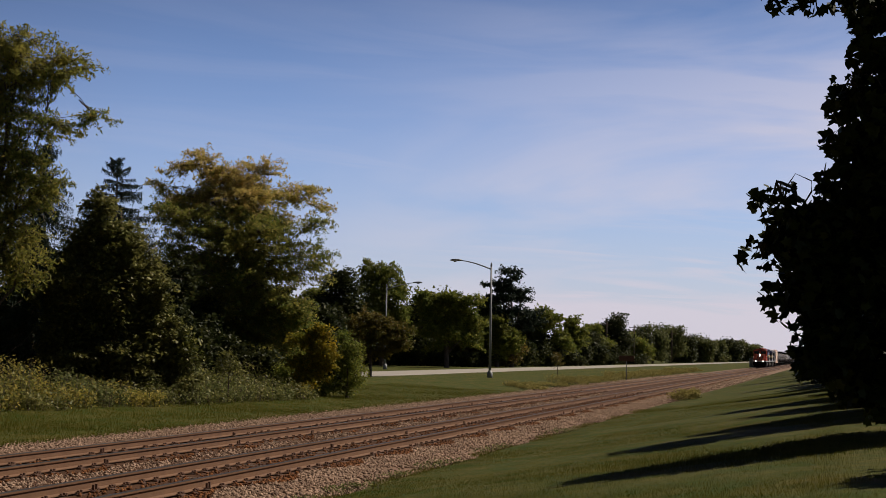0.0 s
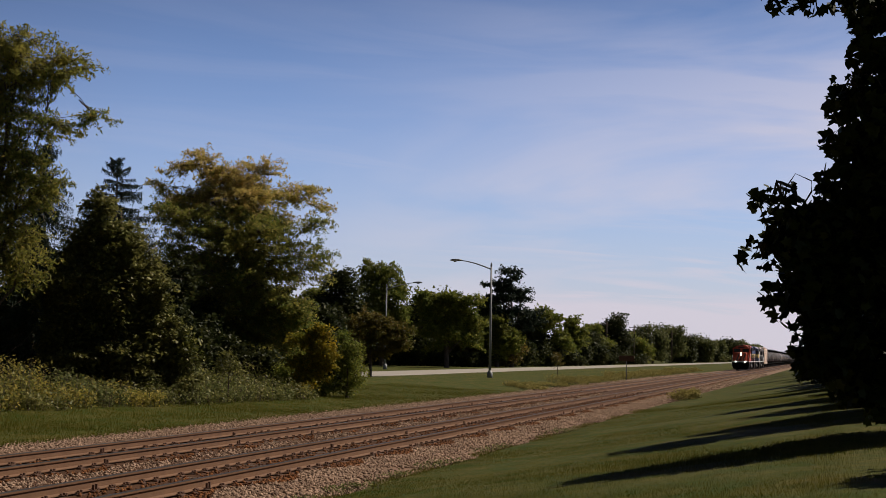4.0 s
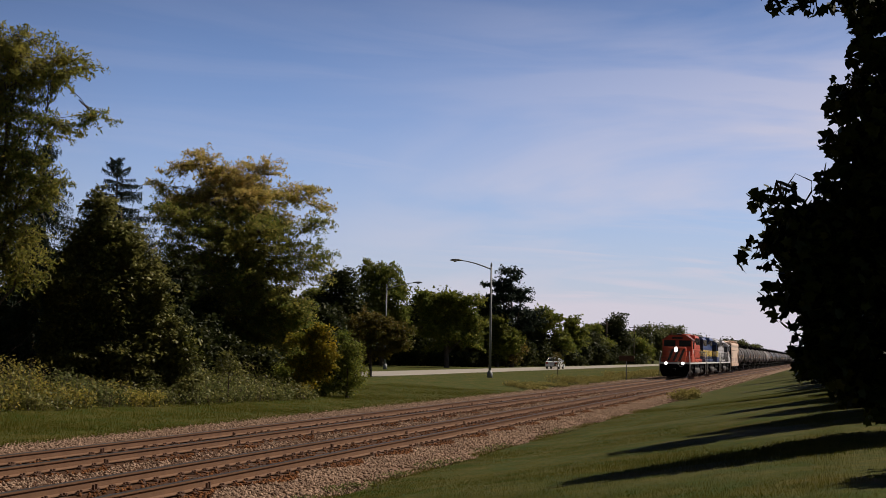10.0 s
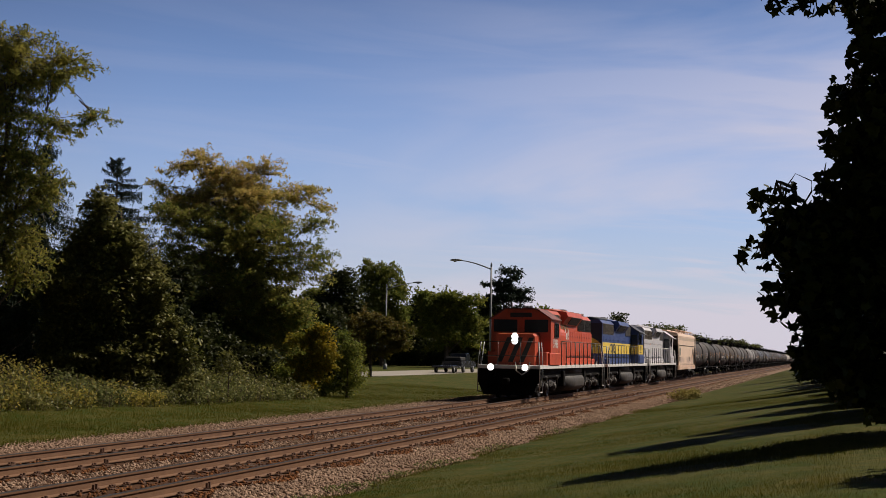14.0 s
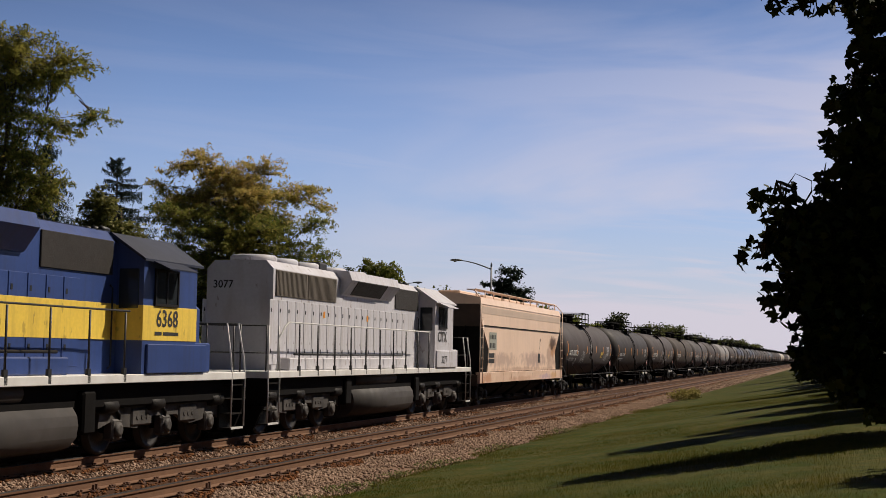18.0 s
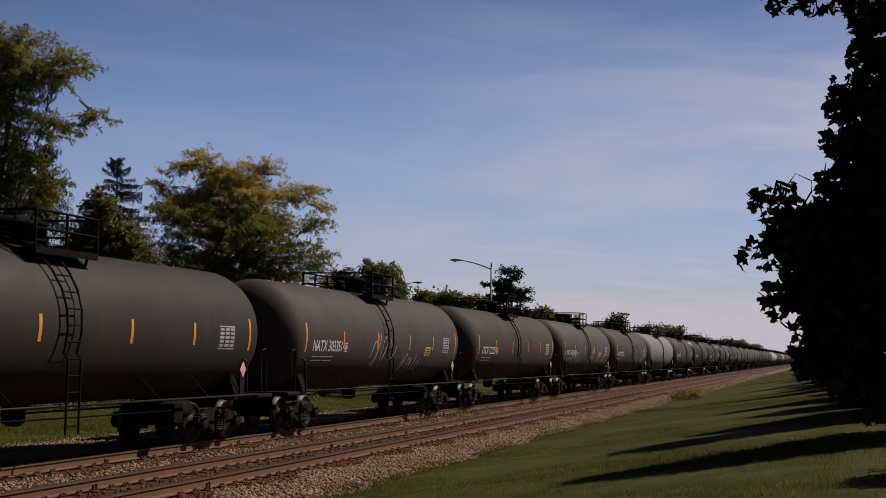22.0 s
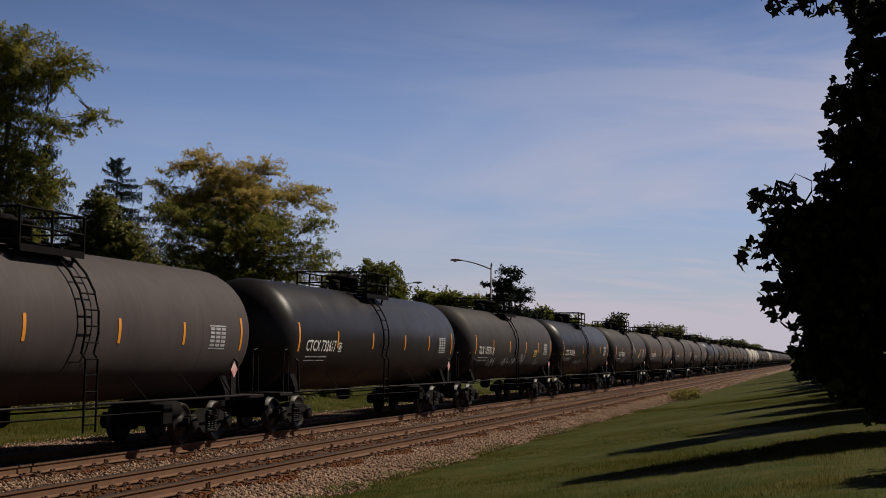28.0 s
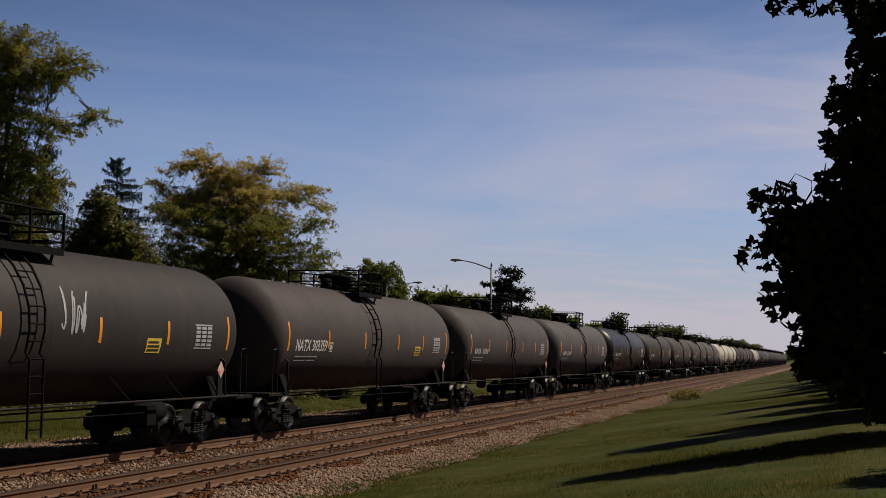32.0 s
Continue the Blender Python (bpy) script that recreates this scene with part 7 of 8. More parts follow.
for corners in ([(0.34, 0), (0.52, 0.14), (0.40, 0.2), (0.34, 0.12)], [(0.52, 0.14), (0.52, 0.46), (0.40, 0.4), (0.40, 0.2)], [(0.52, 0.46), (0.34, 0.6), (0.34, 0.48), (0.40, 0.4)], box4(0, 0.14, 0, 0.6), box4(0.14, 0.34, 0.48, 0.6), box4(0.14, 0.34, 0, 0.12),
                box4(0.62, 0.75, 0, 0.6), [(0.75, 0.6), (0.75, 0.38), (0.95, 0.02), (0.95, 0.26)], [(0.95, 0.26), (0.95, 0.02), (1.15, 0.38), (1.15, 0.6)], box4(1.15, 1.28, 0, 0.6),
                box4(1.38, 1.52, 0, 0.6), box4(1.52, 1.9, 0.48, 0.6), box4(1.52, 1.8, 0.25, 0.36), box4(1.52, 1.9, 0, 0.12)):
    mark("emblem", (corners, [(0, 1, 2, 3)]), on_side(0.958, 4.92, 2.34, -1), M_INK, blue, "black block of the emblem")

# third unit: weathered grey, cab trailing
grey = locomotive("weathered light grey diesel locomotive, cab trailing", M_GREY, M_GREY, M_GREY, M_WHITE, pose(0, 0, 0), end_color=True, screen=M_SCREEN)
moving.append((grey, 3.22, 180))
mark("reporting_mark", letters("CITX", 0.36)[:2], on_side(1.532, -5.2, 2.52, -1), M_INK, grey, "black painted letters")
mark("road_number", letters("3077", 0.26)[:2], on_side(1.58, -5.55, 1.76, -1), M_INK, grey, "black painted number")
mark("end_number", letters("3077", 0.2)[:2], lambda u, w: (0.75 - u, 8.362, 3.72 + w), M_INK, grey)
for y in (0.9, 4.7):
    mark("warning_label", bars([(0, 0.14, 0, 0.18)]), on_side(0.955, y, 3.05, -1), M_ORANGE, grey)


# ---- covered hopper ----
def hopper_car():
    t = thing("hopper_car", "beige covered hopper car with rust streaks and a faded grey band", "hopper car")
    lh = 8.55
    ring = lambda y, k: [(-1.5 * k, y, 1.35), (1.5 * k, y, 1.35), (1.55, y, 1.9), (1.55, y, 4.1), (1.42, y, 4.38), (0.5, y, 4.55), (-0.5, y, 4.55), (-1.42, y, 4.38), (-1.55, y, 4.1), (-1.55, y, 1.9)]
    # body side: full length at the top, cut back to the slope sheets below
    side = [(-8.45, 4.1), (-8.3, 3.35), (-7.05, 2.3), (-7.25, 1.4), (7.25, 1.4), (7.05, 2.3), (8.3, 3.35), (8.45, 4.1)]
    g = Geo().prism(side, -1.53, 1.53, "x")
    body = part("body", g, M_HOPSIDE, t, "beige steel hopper body")
    part("roof", Geo().prism([(-1.55, 4.09), (1.55, 4.09), (1.45, 4.36), (0.6, 4.52), (-0.6, 4.52), (-1.45, 4.36)], -8.48, 8.48), M_HOP, t)
    for s in (-1, 1):
        part("paint_band", Geo().box(min(s * 1.5, s * 1.537), max(s * 1.5, s * 1.537), -8.3, 8.3, 3.72, 4.0), M_HOPBAND, body, "faded grey-brown band")
        part("side_seam", Geo().box(min(s * 1.5, s * 1.56), max(s * 1.5, s * 1.56), -8.15, 8.15, 3.22, 3.26), M_SHADE, body)
        part("side_sill", Geo().box(min(s * 1.42, s * 1.58), max(s * 1.42, s * 1.58), -8.75, 8.75, 0.95, 1.38, 0.012), M_HOPSILL, t, "beige side sill streaked with rust")
        for e in (-1, 1):
            # end posts, ladders and a near-black block for the shade beneath the slope sheet
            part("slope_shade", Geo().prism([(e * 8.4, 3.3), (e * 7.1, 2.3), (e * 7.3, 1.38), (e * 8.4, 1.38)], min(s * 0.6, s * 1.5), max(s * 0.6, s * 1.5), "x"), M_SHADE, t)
            for y in (8.72, 8.28):
                part("ladder_stile", Geo().tube([(s * 1.58, e * y, 0.95), (s * 1.58, e * y, 3.5 if y < 8.5 else 4.3)], 0.022, 6), M_HOP, t)
            for k in range(6 if s > 0 else 5):
                part("rung", once("rung/h", lambda: Geo().tube([(0, -0.22, 0), (0, 0.22, 0)], 0.016, 5), M_HOP), None, t).location = (s * 1.6, e * 8.5, 1.55 + 0.4 * k)
            part("corner_rail", Geo().tube([(s * 1.58, e * 8.72, 4.28), (s * 1.3, e * 8.6, 4.62), (s * 0.95, e * 8.5, 4.66)], 0.022, 6), M_HOP, t)
    for e in (-1, 1):
        # the slope sheet has its shade in the near-black colour
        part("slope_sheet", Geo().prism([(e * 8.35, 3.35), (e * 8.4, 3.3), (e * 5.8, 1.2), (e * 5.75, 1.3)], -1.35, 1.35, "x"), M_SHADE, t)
        part("end_panel", Geo().box(-1.5, 1.5, e * 8.43 - 0.03, e * 8.43 + 0.03, 3.2, 4.2), M_ENDRUST_SHADE, t)
        part("end_sill", Geo().box(-1.5, 1.5, e * 8.7 - 0.1, e * 8.7 + 0.1, 0.85, 1.3, 0.02), M_ENDRUST_SHADE, t)
        for x in (-0.9, 0.9):
            part("end_brace", Geo().tube([(x, e * 8.6, 1.3), (x, e * 8.4, 3.4)], 0.05, 6), M_SHADE, t)
        coupler(t, e * 8.7, e)
    part("center_sill", Geo().box(-0.3, 0.3, -8.6, 8.6, 0.75, 1.1, 0.02), M_SHADE, t)
    for y in (-4.4, -1.5, 1.5, 4.4):
        # gates drawn broad and near black to fill in the shade under the body
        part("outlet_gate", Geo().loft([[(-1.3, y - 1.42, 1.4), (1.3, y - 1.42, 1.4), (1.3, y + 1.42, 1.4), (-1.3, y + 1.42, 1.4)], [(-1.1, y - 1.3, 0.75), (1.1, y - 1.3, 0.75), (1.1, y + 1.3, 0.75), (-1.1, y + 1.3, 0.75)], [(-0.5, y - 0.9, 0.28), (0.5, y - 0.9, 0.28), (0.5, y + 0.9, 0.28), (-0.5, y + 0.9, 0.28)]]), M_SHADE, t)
    # roof walks
    for s in (-1, 1):
        part("roof_walk", Geo().box(min(s * 0.9, s * 1.28), max(s * 0.9, s * 1.28), -8.4, 8.4, 4.665, 4.685), M_HOP, t)
        part("roof_rail", Geo().tube([(s * 1.3, -8.5, 4.68), (s * 1.3, 8.5, 4.68)], 0.02, 6), M_HOP, t)
        for k in range(12):
            part("walk_bracket", once("walk_bracket", lambda: Geo().tube([(0, 0, 0), (0, 0, 0.27)], 0.024, 6), M_HOP), None, t).location = (s * 1.26, -8.2 + k * 1.49, 4.4)
    for y in (-6, -2, 2, 6):
        part("hatch", Geo().box(-0.45, 0.45, y - 1.7, y + 1.7, 4.5, 4.66, 0.04), M_HOP, t)
    for y in (-6.7, 6.7):
        freight_truck(t, y)
    f = lambda y, z: on_side(1.541, y, z)
    mark("mark_patch", bars([(0, 1.25, 0, 0.7)]), f(-7.0, 2.3), M_OLDMARK, t, "grey-green repainted patch")
    mark("mark_writing", bars([(0.15, 0.3, 0.42, 0.6), (0.4, 0.55, 0.42, 0.6), (0.65, 0.8, 0.42, 0.6), (0.9, 1.05, 0.42, 0.6), (0.1, 0.25, 0.06, 0.26), (0.35, 0.5, 0.06, 0.26), (0.6, 0.75, 0.06, 0.26), (0.85, 1.0, 0.06, 0.26)]), lambda u, w: (1.545, -7.0 + u, 2.3 + w), M_INK, t)
    for u, w, a, b in ((0, 0, 1.0, 0.17), (0.05, 0.22, 0.95, 0.18), (9.9, 0.0, 0.45, 0.42)):
        mark("data_panel", bars([(0, a, 0, b)]), f(-7.1 + u, 1.75 + w), M_INK, t, "black data panel")
    return t


hop = hopper_car()
moving.append((hop, 23.08, 0))


# ---- tank cars ----
def tank_profile():
    pts = []
    for k in range(9):
        a = math.pi / 2 * k / 8
        pts.append((-7.75 - 0.78 * math.cos(a), max(0.02, TANK_R * math.sin(a))))
    return pts + [(-s, r) for s, r in reversed(pts)]


def ladder_geo():
    """A ladder that follows the tank from the side rail to the platform."""
    g = Geo()
    for dy in (-0.22, 0.22):
        path = [(1.62, dy, 0.55), (1.62, dy, 1.1), (1.62, dy, 1.9)]
        for k in range(8):
            a = radians(-18 + 98 * k / 7)
            path.append(((TANK_R + 0.11) * math.cos(a), dy * (1.0 + 0.5 * k / 7), TANK_Z + (TANK_R + 0.11) * math.sin(a)))
        g.tube(path, 0.024, 5)
    for k in range(12):
        z = 0.7 + 0.3 * k
        s = (z - TANK_Z) / (TANK_R + 0.11)
        x = 1.62 if z < 2.3 else (TANK_R + 0.11) * math.sqrt(max(0.02, 1 - s * s))
        if z < 4.1:
            g.tube([(x, -0.24, z), (x, 0.24, z)], 0.016, 5)
    return g


def tank_car(color, label, number="", style=0, graffiti=(), stripes=True, ladder=-0.65):
    paint = TANK_PAINT[color]
    t = thing("tank_car", label, "tank car", "tank cars")
    part("tank", once("tank", lambda: Geo().lathe(tank_profile(), "y", (0, 0, TANK_Z), 40), paint), None, t)
    for y in (-5.4, 0.05, 5.4):
        part("weld_seam", once("weld_seam", lambda: Geo().lathe([(-0.03, TANK_R - 0.002), (-0.02, TANK_R + 0.002), (0.02, TANK_R + 0.002), (0.03, TANK_R - 0.002)], "y", (0, 0, TANK_Z), 40), paint), None, t).location = (0, y, 0)
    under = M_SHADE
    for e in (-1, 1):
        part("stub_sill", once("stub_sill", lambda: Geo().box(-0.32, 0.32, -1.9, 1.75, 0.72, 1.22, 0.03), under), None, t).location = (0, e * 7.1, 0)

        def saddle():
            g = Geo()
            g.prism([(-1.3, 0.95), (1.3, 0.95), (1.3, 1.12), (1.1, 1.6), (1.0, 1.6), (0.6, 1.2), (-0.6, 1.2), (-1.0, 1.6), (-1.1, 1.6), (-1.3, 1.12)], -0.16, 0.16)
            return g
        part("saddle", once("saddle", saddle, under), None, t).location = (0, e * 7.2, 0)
        part("end_platform", once("end_platform", lambda: Geo().box(-1.5, 1.5, -0.5, 0.5, 0.98, 1.06, 0.01), M_TRUCK), None, t).location = (0, e * 8.35, 0)
        freight_truck(t, e * 6.75)
        coupler(t, e * 8.75, e)
        for s in (-1, 1):
            part("end_grab", once("end_grab", lambda: Geo().tube([(0, 0, 1.02), (0, 0, 2.0), (0, 0.05, 2.12), (0, 0.25, 2.15), (0, 0.32, 2.0), (0, 0.34, 1.05)], 0.018, 5), M_TRUCK), None, t).location = (s * 1.45, e * 8.4 - 0.17, 0)
            part("saddle_strap", once("saddle_strap", lambda: Geo().tube([(0, 0, 1.05), (0, -0.12, 1.85), (-0.12, -0.14, 1.95)], 0.03, 5), M_TRUCK), None, t).matrix_basis = pose(s * 1.44, e * 7.45, 0, 0, 0, 0 if s > 0 else 180)
    for s in (-1, 1):
        part("side_rail", once("side_rail", lambda: Geo().tube([(0, -8.0, 1.06), (0, 8.0, 1.06)], 0.026, 6), M_TRUCK), None, t).location = (s * 1.52, 0, 0)
        for y in (-4.9, -2.6, 2.6, 4.9):
            part("rail_brace", once("rail_brace", lambda: Geo().tube([(0, 0.3, 0), (-0.25, -0.15, 0.5)], 0.016, 5), M_TRUCK), None, t).matrix_basis = pose(s * 1.52, y, 1.06, 0, 0, 0 if s > 0 else 180)
        part("ladder", once("ladder", ladder_geo, M_SHADE), None, t).matrix_basis = pose(0, ladder, 0, 0, 0, 0 if s > 0 else 180)
    # manway, valves, platform
    def dome():
        g = Geo().lathe([(3.9, 0.42), (4.34, 0.42), (4.36, 0.5), (4.43, 0.5), (4.51, 0.3), (4.53, 0.05)], "z", (0, 0, 0), 16)
        g.lathe([(3.9, 0.24), (4.4, 0.24), (4.42, 0.28), (4.48, 0.28), (4.52, 0.1)], "z", (0, 0.8, 0), 10)
        g.lathe([(3.9, 0.18), (4.28, 0.18), (4.33, 0.08)], "z", (0, -0.7, 0), 10)
        for k in range(8):
            g.lathe([(4.4, 0.035), (4.5, 0.03)], "z", (0.46 * math.cos(k * 0.785), 0.46 * math.sin(k * 0.785), 0), 6)
        return g
    part("manway", once("manway", dome, M_SHADE), None, t).location = (0, -0.35, 0)

    for k in (-1, 1):
        turn = pose(0, 0, 0, 0, 0, 0) if k > 0 else Matrix.Diagonal((-1, 1, 1, 1))
        part("platform_walk", once("platform_walk", lambda: Geo().prism([(0.72, 3.83), (1.12, 3.83), (1.12, 3.77), (1.16, 3.77), (1.16, 3.9), (1.12, 3.9), (1.12, 3.88), (0.72, 3.88)], -1.3, 0.85), M_SHADE), None, t).matrix_basis = turn
        for y in (-1.2, 0.75):
            part("walk_bracket", once("walk_bracket/t", lambda: Geo().tube([(1.0, 0, 3.84), (0.93, 0, 3.6)], 0.03, 5), M_SHADE), None, t).matrix_basis = pose(0, y, 0) @ turn
        for z in (4.22, 4.55):
            part("rail_bar", once("rail_bar", lambda: Geo().tube([(1.13, -1.3, 0), (1.13, 0.85, 0)], 0.024, 5), M_SHADE), None, t).matrix_basis = pose(0, 0, z) @ turn
        for y in (-1.3, -0.25, 0.85):
            part("rail_post", once("rail_post", lambda: Geo().tube([(1.13, 0, 3.85), (1.13, 0, 4.55)], 0.03, 5), M_SHADE), None, t).matrix_basis = pose(0, y, 0) @ turn
    for y in (-1.3, 0.85):
        part("cross_walk", once("cross_walk", lambda: Geo().box(-1.1, 1.1, -0.21, 0.21, 4.0, 4.035), M_SHADE), None, t).location = (0, y - 0.21 if y > 0 else y + 0.21, 0)
        for z in (4.22, 4.55):
            part("rail_bar", once("rail_bar/end", lambda: Geo().tube([(-1.13, 0, 0), (1.13, 0, 0)], 0.022, 5), M_SHADE), None, t).location = (0, y, z)
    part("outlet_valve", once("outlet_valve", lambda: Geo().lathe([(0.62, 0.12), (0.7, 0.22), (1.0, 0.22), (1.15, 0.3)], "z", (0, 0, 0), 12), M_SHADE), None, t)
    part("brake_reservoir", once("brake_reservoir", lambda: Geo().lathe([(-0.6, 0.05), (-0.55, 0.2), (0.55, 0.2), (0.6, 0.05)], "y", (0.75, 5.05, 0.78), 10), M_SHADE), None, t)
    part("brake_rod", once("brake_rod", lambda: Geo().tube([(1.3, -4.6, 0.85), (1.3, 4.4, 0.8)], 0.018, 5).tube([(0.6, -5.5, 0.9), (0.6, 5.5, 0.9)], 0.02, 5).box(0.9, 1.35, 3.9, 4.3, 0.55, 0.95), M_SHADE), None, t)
    if stripes:
        for y, z, h in ((-7.62, 2.1, 0.75), (-4.7, 2.2, 0.48), (-1.6, 2.2, 0.48), (1.68, 2.2, 0.48), (4.45, 2.2, 0.48), (7.4, 2.1, 0.75)):
            mark("reflector_strip", bars([(-0.05, 0.05, 0, h)]), on_tank(y, z), M_ORANGE, t)
    dat = [(0, 0.85, 0.0, 0.03), (0, 0.85, 0.5, 0.53)] + [(0.04 + 0.28 * i, 0.26 + 0.28 * i, 0.06 + 0.09 * j, 0.12 + 0.09 * j) for i in range(3) for j in range(5)]
    mark("data_panel", bars(dat), on_tank(5.7, 2.12), M_GRAF, t, "white stencilled data panel, unreadable")
    mark("small_writing", bars([(0, 0.5, 0.0, 0.035), (0.55, 0.9, 0, 0.035), (0.95, 1.6, 0, 0.035), (0, 0.8, -0.1, -0.07), (0.9, 1.5, -0.1, -0.07)]), on_tank(-7.0, 1.95), M_GRAF, t)
    if number:
        v, f, w = letters(number, 0.29)
        k = min(1.0, 2.28 / w)
        v, w = [(a * k, b) for a, b in v], w * k
        mark("reporting_mark", (v, f), on_tank(-7.1 if style != 2 else -6.3, 2.12), M_MARK, t, "white stencilled mark")
        mark("mark_frame", bars([(0, 0.03, 0, 0.26), (0.22, 0.25, 0, 0.26), (0.03, 0.22, 0, 0.03), (0.03, 0.22, 0.23, 0.26), (0.07, 0.18, 0.06, 0.19)]), on_tank(-7.1 + w + 0.2 if style != 2 else -6.3 + w + 0.2, 2.1), M_MARK, t)
    elif style != 3:
        mark("reporting_mark", bars([(0.25 * i, 0.25 * i + 0.16, 0, 0.2) for i in range(9) if i != 4]), on_tank(-7.0, 2.12), M_GRAF, t, "faded white mark, unreadable")
    if style in (1, 2):
        mark("warning_panel", bars([(0, 0.62, 0, 0.3)]), on_tank(3.55, 2.02), M_YELLOW, t, "yellow warning panel")
        mark("panel_writing", bars([(0.06, 0.56, 0.04, 0.08), (0.06, 0.56, 0.12, 0.16), (0.06, 0.5, 0.2, 0.24)]), on_tank(3.55, 2.02, 0.01), M_INK, t)
    if style == 1 and len(graffiti) == 4 and color == "mid grey":
        part("end_reservoir", Geo().lathe([(-0.45, 0.08), (-0.4, 0.22), (0.4, 0.22), (0.45, 0.08)], "y", (1.2, 8.15, 1.3), 12), M_FUEL, t)
    d = 0.19
    mark("placard", ([(0, -d), (d, 0), (0, d), (-d, 0)], [(0, 1, 2, 3)]), lambda u, w: (1.5, 7.05 + u, 1.66 + w), M_PLACARD, t, "white and red diamond placard")
    part("placard_holder", once("placard_holder", lambda: Geo().box(1.46, 1.49, 6.93, 7.17, 1.05, 1.8), M_TRUCK), None, t)
    for k, (y, z, w, h, n) in enumerate(graffiti):
        tagged(mark("spray_scrawl", scrawl(int(100 + y * 7 + z * 31 + k), w, h, n), on_tank(y, z), M_GRAF, t, "loops of faded white spray paint"), kind="stuff")
    return t


FLEET = [
    ("dark grey", "NATX 303272", 1, ((-3.2, 1.75, 1.2, 0.6, 5), (-0.9, 2.1, 1.4, 0.9, 2), (4.8, 1.85, 1.2, 0.4, 6), (-5.0, 1.62, 0.5, 0.3, 3)), "dark grey tank car with orange strips and spray paint scrawls"),
    ("dull black", "", 0, (), "dull dark tank car with pale reflective strips"),
    ("dark grey", "NATX 303351", 1, ((-2.2, 1.7, 2.4, 0.9, 5), (1.0, 1.5, 1.0, 0.6, 4), (1.7, 1.45, 1.6, 0.5, 7)), "dark grey tank car with white spray loops and yellow panel"),
    ("brown grey", "CTCX 722233", 0, (), "brownish grey tank car with a white stencilled mark"),
    ("mid grey", "NATX 303319", 1, ((-5.5, 1.7, 3.0, 0.8, 8), (0.8, 1.6, 1.0, 1.1, 3), (2.8, 1.7, 1.2, 0.8, 3), (5.0, 1.7, 1.0, 0.5, 5)), "grey tank car covered low down with white spray paint scrawls"),
    ("dark grey", "NATX 302857", 0, ((2.0, 1.75, 1.4, 0.3, 6), (4.6, 1.7, 1.4, 0.4, 7)), "dark grey tank car with orange strips and a white mark"),
    ("light grey", "", 3, (), "light grey tank car paler than its neighbours"),
    ("dark grey", "NATX 302831", 0, (), "dark grey tank car with yellow-orange reflective strips"),
    ("black", "CTCX 732617", 0, (), "glossy black tank car reflecting the sky"),
    ("dull black", "TILX 193751", 1, ((-5.2, 1.65, 1.3, 0.3, 5), (-2.6, 1.62, 2.6, 0.35, 8), (0.6, 1.7, 1.2, 0.45, 5), (4.0, 1.6, 0.9, 0.25, 5)), "dull black tank car with white mark and low spray scrawls"),
    ("black", "CTCX 731053", 0, ((-4.0, 1.6, 3.0, 0.25, 8),), "glossy black tank car with faint spray marks"),
    ("dull black", "GATX 76222", 2, ((0.4, 2.3, 1.0, 0.9, 5), (-4.4, 1.62, 1.3, 0.35, 4)), "dull dark tank car with white number and spray tag"),
    ("dark grey", "NATX 303359", 1, (), "dark grey tank car with red-orange strips and a yellow panel"),
]
cars = []
for i, (color, number, style, graf, label) in enumerate(FLEET):
    c = tank_car(color, label, number, style, graf, ladder=0.45 if i == 7 else -0.65)
    cars.append(c)
plain = {}
REST = ["dark grey", "mid grey", "black", "dull black", "brown grey", "dark grey", "mid grey", "cream", "cream", "dull black", "dark grey", "brown grey", "cream", "dull black", "dark grey", "black", "dull black", "dark grey", "dull black", "dark grey", "mid grey", "dull black", "dark grey", "dark grey", "dull black"]
for color in REST:
    if color not in plain:
        plain[color] = tank_car(color, color + " tank car further back in the train", "", 0, ())
        cars.append(plain[color])
    else:
        cars.append(copy_thing(plain[color], pose(0, 0, 0)))
for i, c in enumerate(cars):
    # from the seventh car on the couplings lie a little further back
    moving.append((c, 32.3 + 18.72 * (i + 0.5) + (0.0 if i < 6 else 0.3 if i == 6 else 0.58), 0))


# ---- road vehicles ----
M_SILVER = mat("silver_car_paint", (0.72, 0.73, 0.75), 0.3, 0.1, other=(0.66, 0.67, 0.69), scale=1.0, bump=0.0)
M_DARKCAR = mat("dark_truck_paint", (0.02, 0.022, 0.03), 0.25, other=(0.03, 0.03, 0.04), scale=1.0, bump=0.0)
M_TYRE = mat("tyre_rubber", (0.02, 0.02, 0.02), 0.85, other=(0.035, 0.03, 0.03), scale=8.0, bump=0.2)
M_TAIL = mat("red_tail_lens", (0.35, 0.02, 0.02), 0.3, other=(0.25, 0.01, 0.01), scale=3.0, bump=0.0)
driving = []


def road_wheels(t, ys, r, half):
    for y in ys:
        for s in (-1, 1):
            w = part("wheel", Geo().lathe([(-0.1, r * 0.7), (-0.09, r), (0.09, r), (0.1, r * 0.7)], "x", (s * half, y, r), 16), M_TYRE, t)
            part("rim", Geo().lathe([(-0.105, r * 0.2), (-0.1, r * 0.62), (0.1, r * 0.62), (0.105, r * 0.2)], "x", (s * half, y, r), 12), M_GALV, w)


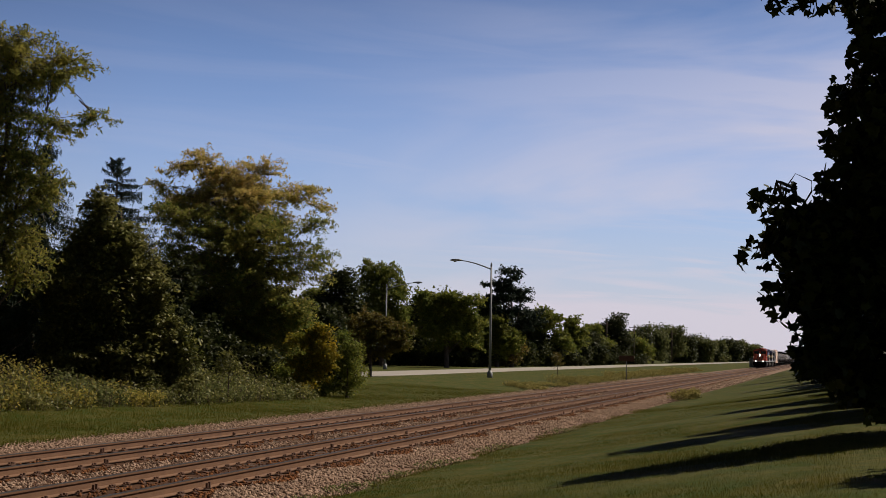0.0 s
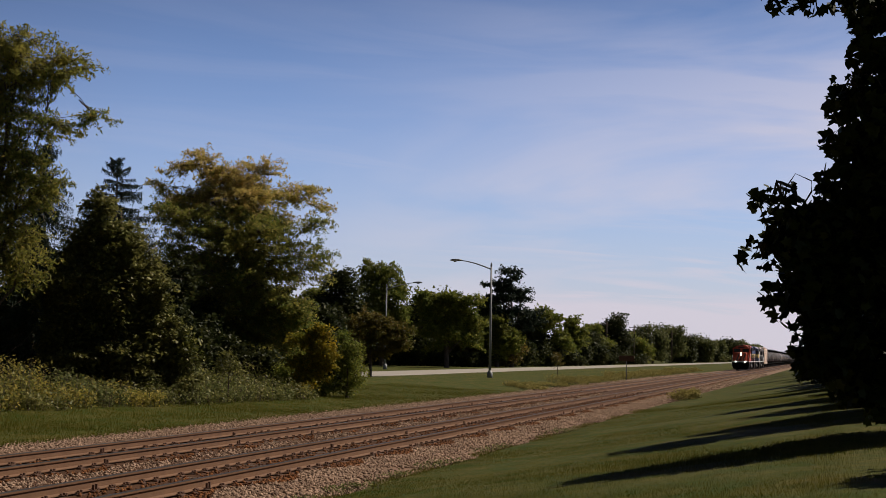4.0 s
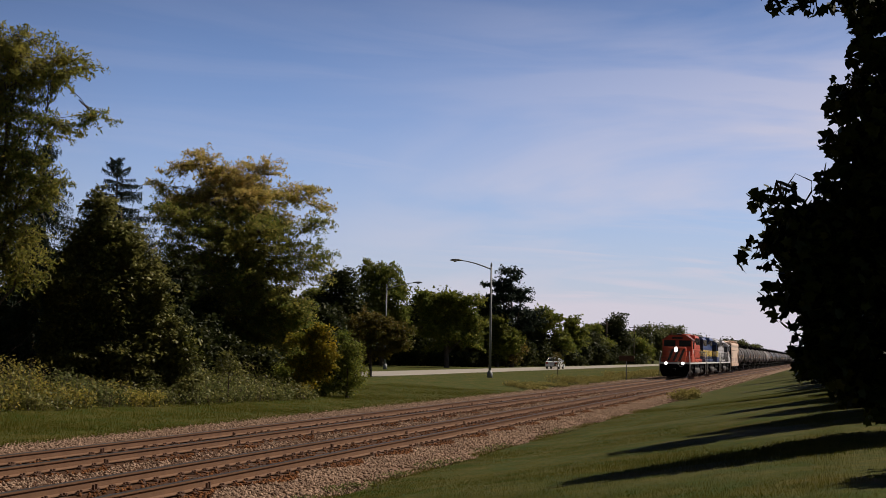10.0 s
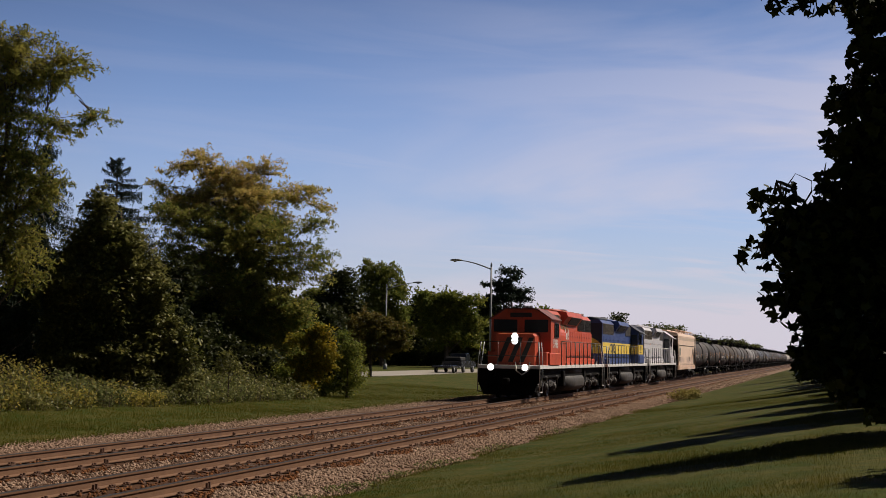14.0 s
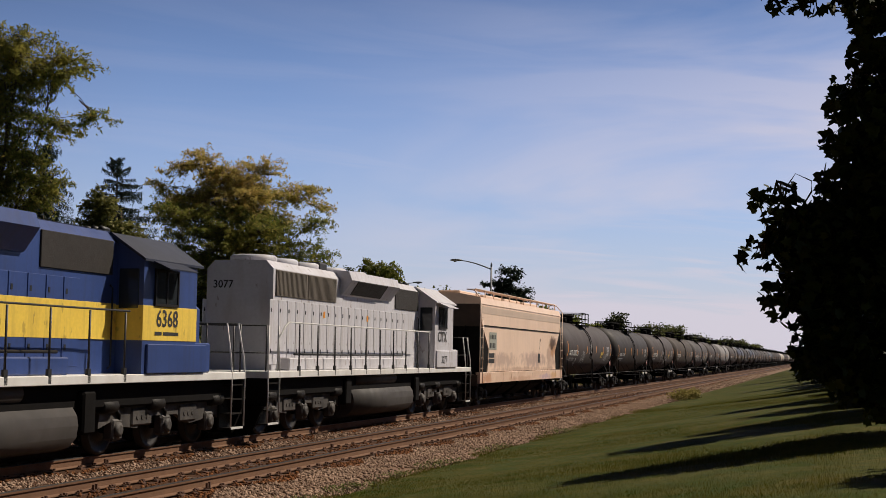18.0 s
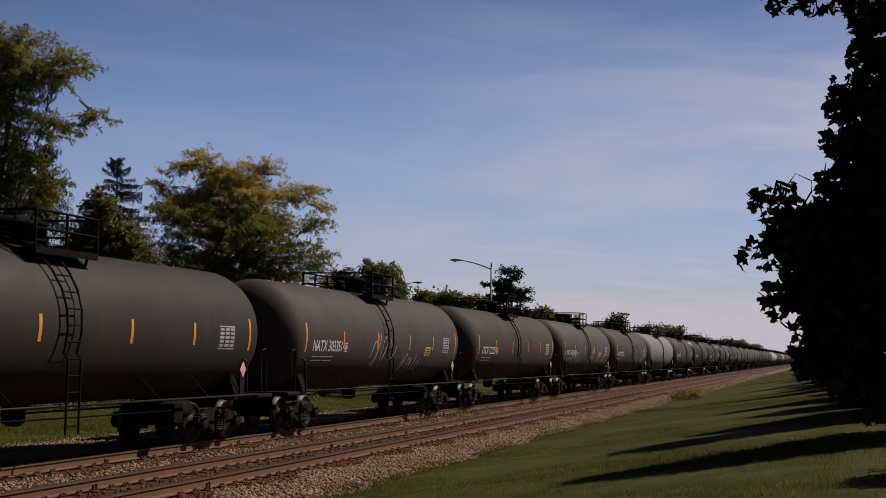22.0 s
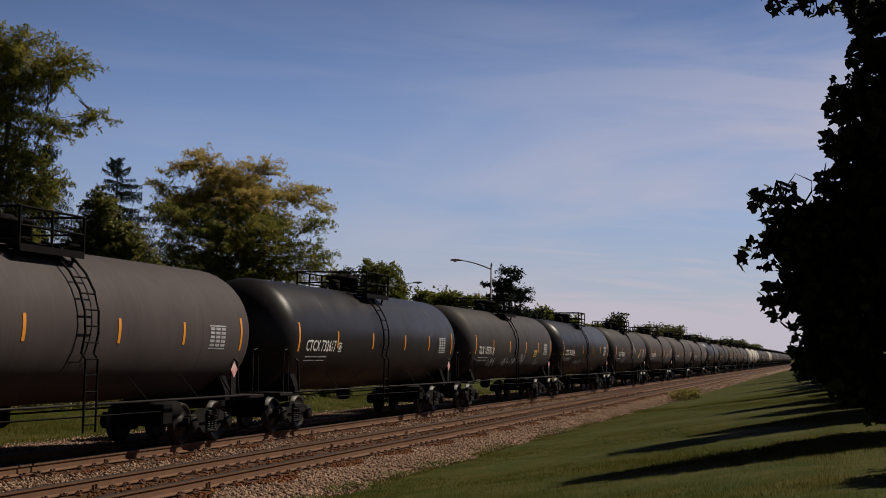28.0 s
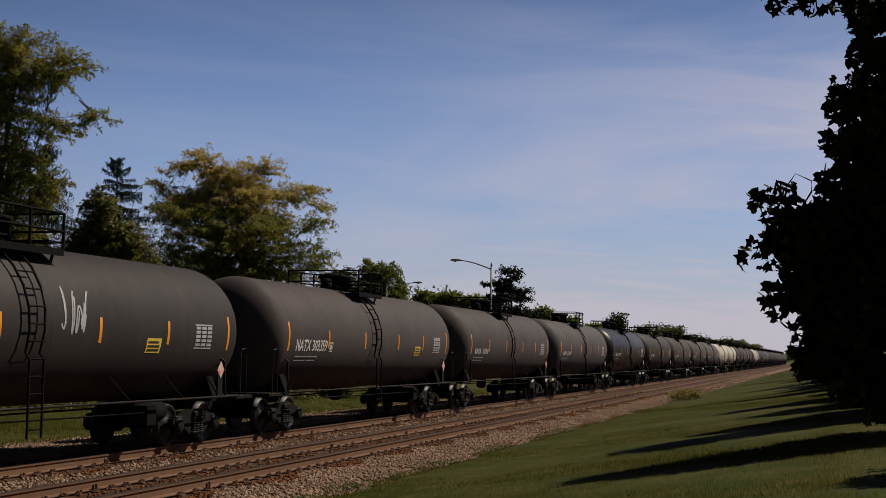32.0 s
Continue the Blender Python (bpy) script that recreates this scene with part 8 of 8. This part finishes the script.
def sedan():
    """A saloon car; it drives to local +Y."""
    t = thing("sedan_car", "silver four-door sedan driving away on the road", "car")
    prof = [(-2.28, 0.32), (-2.36, 0.62), (-2.30, 0.92), (-1.75, 1.02), (1.0, 0.97), (1.95, 0.82), (2.3, 0.6), (2.28, 0.32)]
    part("body", Geo().loft([[(x, y * k, 0.3 + (z - 0.3) * h) for y, z in prof] for x, k, h in ((-0.88, 0.93, 0.9), (-0.82, 0.98, 0.98), (-0.5, 1.0, 1.0), (0.5, 1.0, 1.0), (0.82, 0.98, 0.98), (0.88, 0.93, 0.9))]), M_SILVER, t)
    cab = [(-1.8, 0.98), (-1.25, 1.3), (-0.95, 1.41), (0.1, 1.44), (0.4, 1.34), (1.15, 0.96)]
    part("cabin", Geo().loft([[(x * (1.0 - 0.5 * max(0.0, z - 0.98)), y, z) for y, z in cab] for x in (-0.8, 0.8)]), M_GLASS, t, "dark windows")
    part("roof", Geo().loft([[(x, -1.02, 1.40), (x, -0.95, 1.44), (x, 0.1, 1.475), (x, 0.25, 1.43), (x, 0.1, 1.41)] for x in (-0.63, -0.5, 0.5, 0.63)]), M_SILVER, t)
    for k in (-1, 1):
        part("rear_pillar", Geo().tube([(k * 0.79, -1.75, 1.0), (k * 0.66, -1.0, 1.43)], 0.05, 6), M_SILVER, t)
        part("door_pillar", Geo().tube([(k * 0.8, -0.35, 0.98), (k * 0.63, -0.35, 1.44)], 0.035, 6), M_SILVER, t)
        part("front_pillar", Geo().tube([(k * 0.8, 1.1, 0.97), (k * 0.63, 0.2, 1.45)], 0.035, 6), M_SILVER, t)
        part("wing_mirror", Geo().box(k * 0.94 - 0.08, k * 0.94 + 0.08, 0.7, 0.82, 0.98, 1.1, 0.03), M_SILVER, t)
    road_wheels(t, (-1.4, 1.4), 0.32, 0.8)
    for s in (-1, 1):
        part("tail_light", Geo().box(s * 0.65 - 0.17, s * 0.65 + 0.17, -2.37, -2.28, 0.68, 0.88, 0.02), M_TAIL, t)
    part("bumper", Geo().box(-0.85, 0.85, -2.42, -2.25, 0.35, 0.58, 0.04), M_SILVER, t)
    return t


def pickup():
    t = thing("pickup_truck", "dark pickup truck driving on the road", "truck")
    part("body", Geo().prism([(-2.8, 0.5), (-2.8, 1.1), (-0.4, 1.12), (1.3, 1.12), (2.6, 1.02), (2.75, 0.8), (2.7, 0.45)], -0.95, 0.95, "x"), M_DARKCAR, t)
    part("cabin", Geo().prism([(-0.55, 1.1), (-0.45, 1.75), (0.75, 1.78), (1.4, 1.1)], -0.8, 0.8, "x"), M_GLASS, t)
    part("roof", Geo().box(-0.75, 0.75, -0.45, 0.75, 1.75, 1.83, 0.03), M_DARKCAR, t)
    part("tailgate", Geo().box(-0.8, 0.8, -2.86, -2.79, 0.6, 1.08, 0.02), M_DARKCAR, t)
    part("bumper", Geo().box(-0.9, 0.9, -3.0, -2.82, 0.42, 0.6, 0.03), M_GALV, t)
    part("cargo", Geo().box(-0.8, 0.8, -2.6, -0.65, 1.08, 1.5, 0.08), M_TYRE, t, "dark covered load")
    road_wheels(t, (-1.75, 1.75), 0.38, 0.85)
    part("trailer_bed", Geo().box(-0.9, 0.9, -6.6, -3.5, 0.5, 0.68, 0.03), M_DARKCAR, t, "low dark utility trailer in tow")
    part("drawbar", Geo().tube([(0, -3.6, 0.52), (0, -2.9, 0.5)], 0.05, 6), M_DARKCAR, t)
    road_wheels(t, (-5.3,), 0.3, 0.85)
    return t


def drive(ob, keys, off):
    """Seconds and places along the road, off metres beside its middle line."""
    driving.append((ob, [(t, road_x(y) + off, y, 0.29, -math.degrees(math.atan(road_slope(y)))) for t, y in keys]))


drive(sedan(), ((0.0, -14.0), (4.8, 62.0), (6.1, 86.0), (7.0, 107.1), (7.8, 126.9), (8.6, 148.7), (9.4, 167.0), (10.2, 183.6), (11.2, 200.8), (12.0, 213.8), (32.0, 538.8)), 2.5)
drive(pickup(), ((0.0, -155.0), (11.4, 62.0), (12.5, 85.0), (13.2, 104.9), (14.0, 128.9), (32.0, 668.9)), 2.8)


def motions():
    """The train runs at an even speed; road vehicles drive away along the road."""
    for ob, y, turn in moving:
        at = lambda t: pose(0, y - SPEED * (t - TRAIN_T), 0, 0, 0, turn)
        walk(ob, [(0.0, at(0.0)), (16.0, at(16.0)), (32.0, at(32.0))])
    for ob, rows in driving:
        walk(ob, [(t, pose(x, y, z, 0, 0, turn)) for t, x, y, z, turn in rows])


stones()
sleepers(far_track, 5)
sleepers(near_track, 6)
motions()
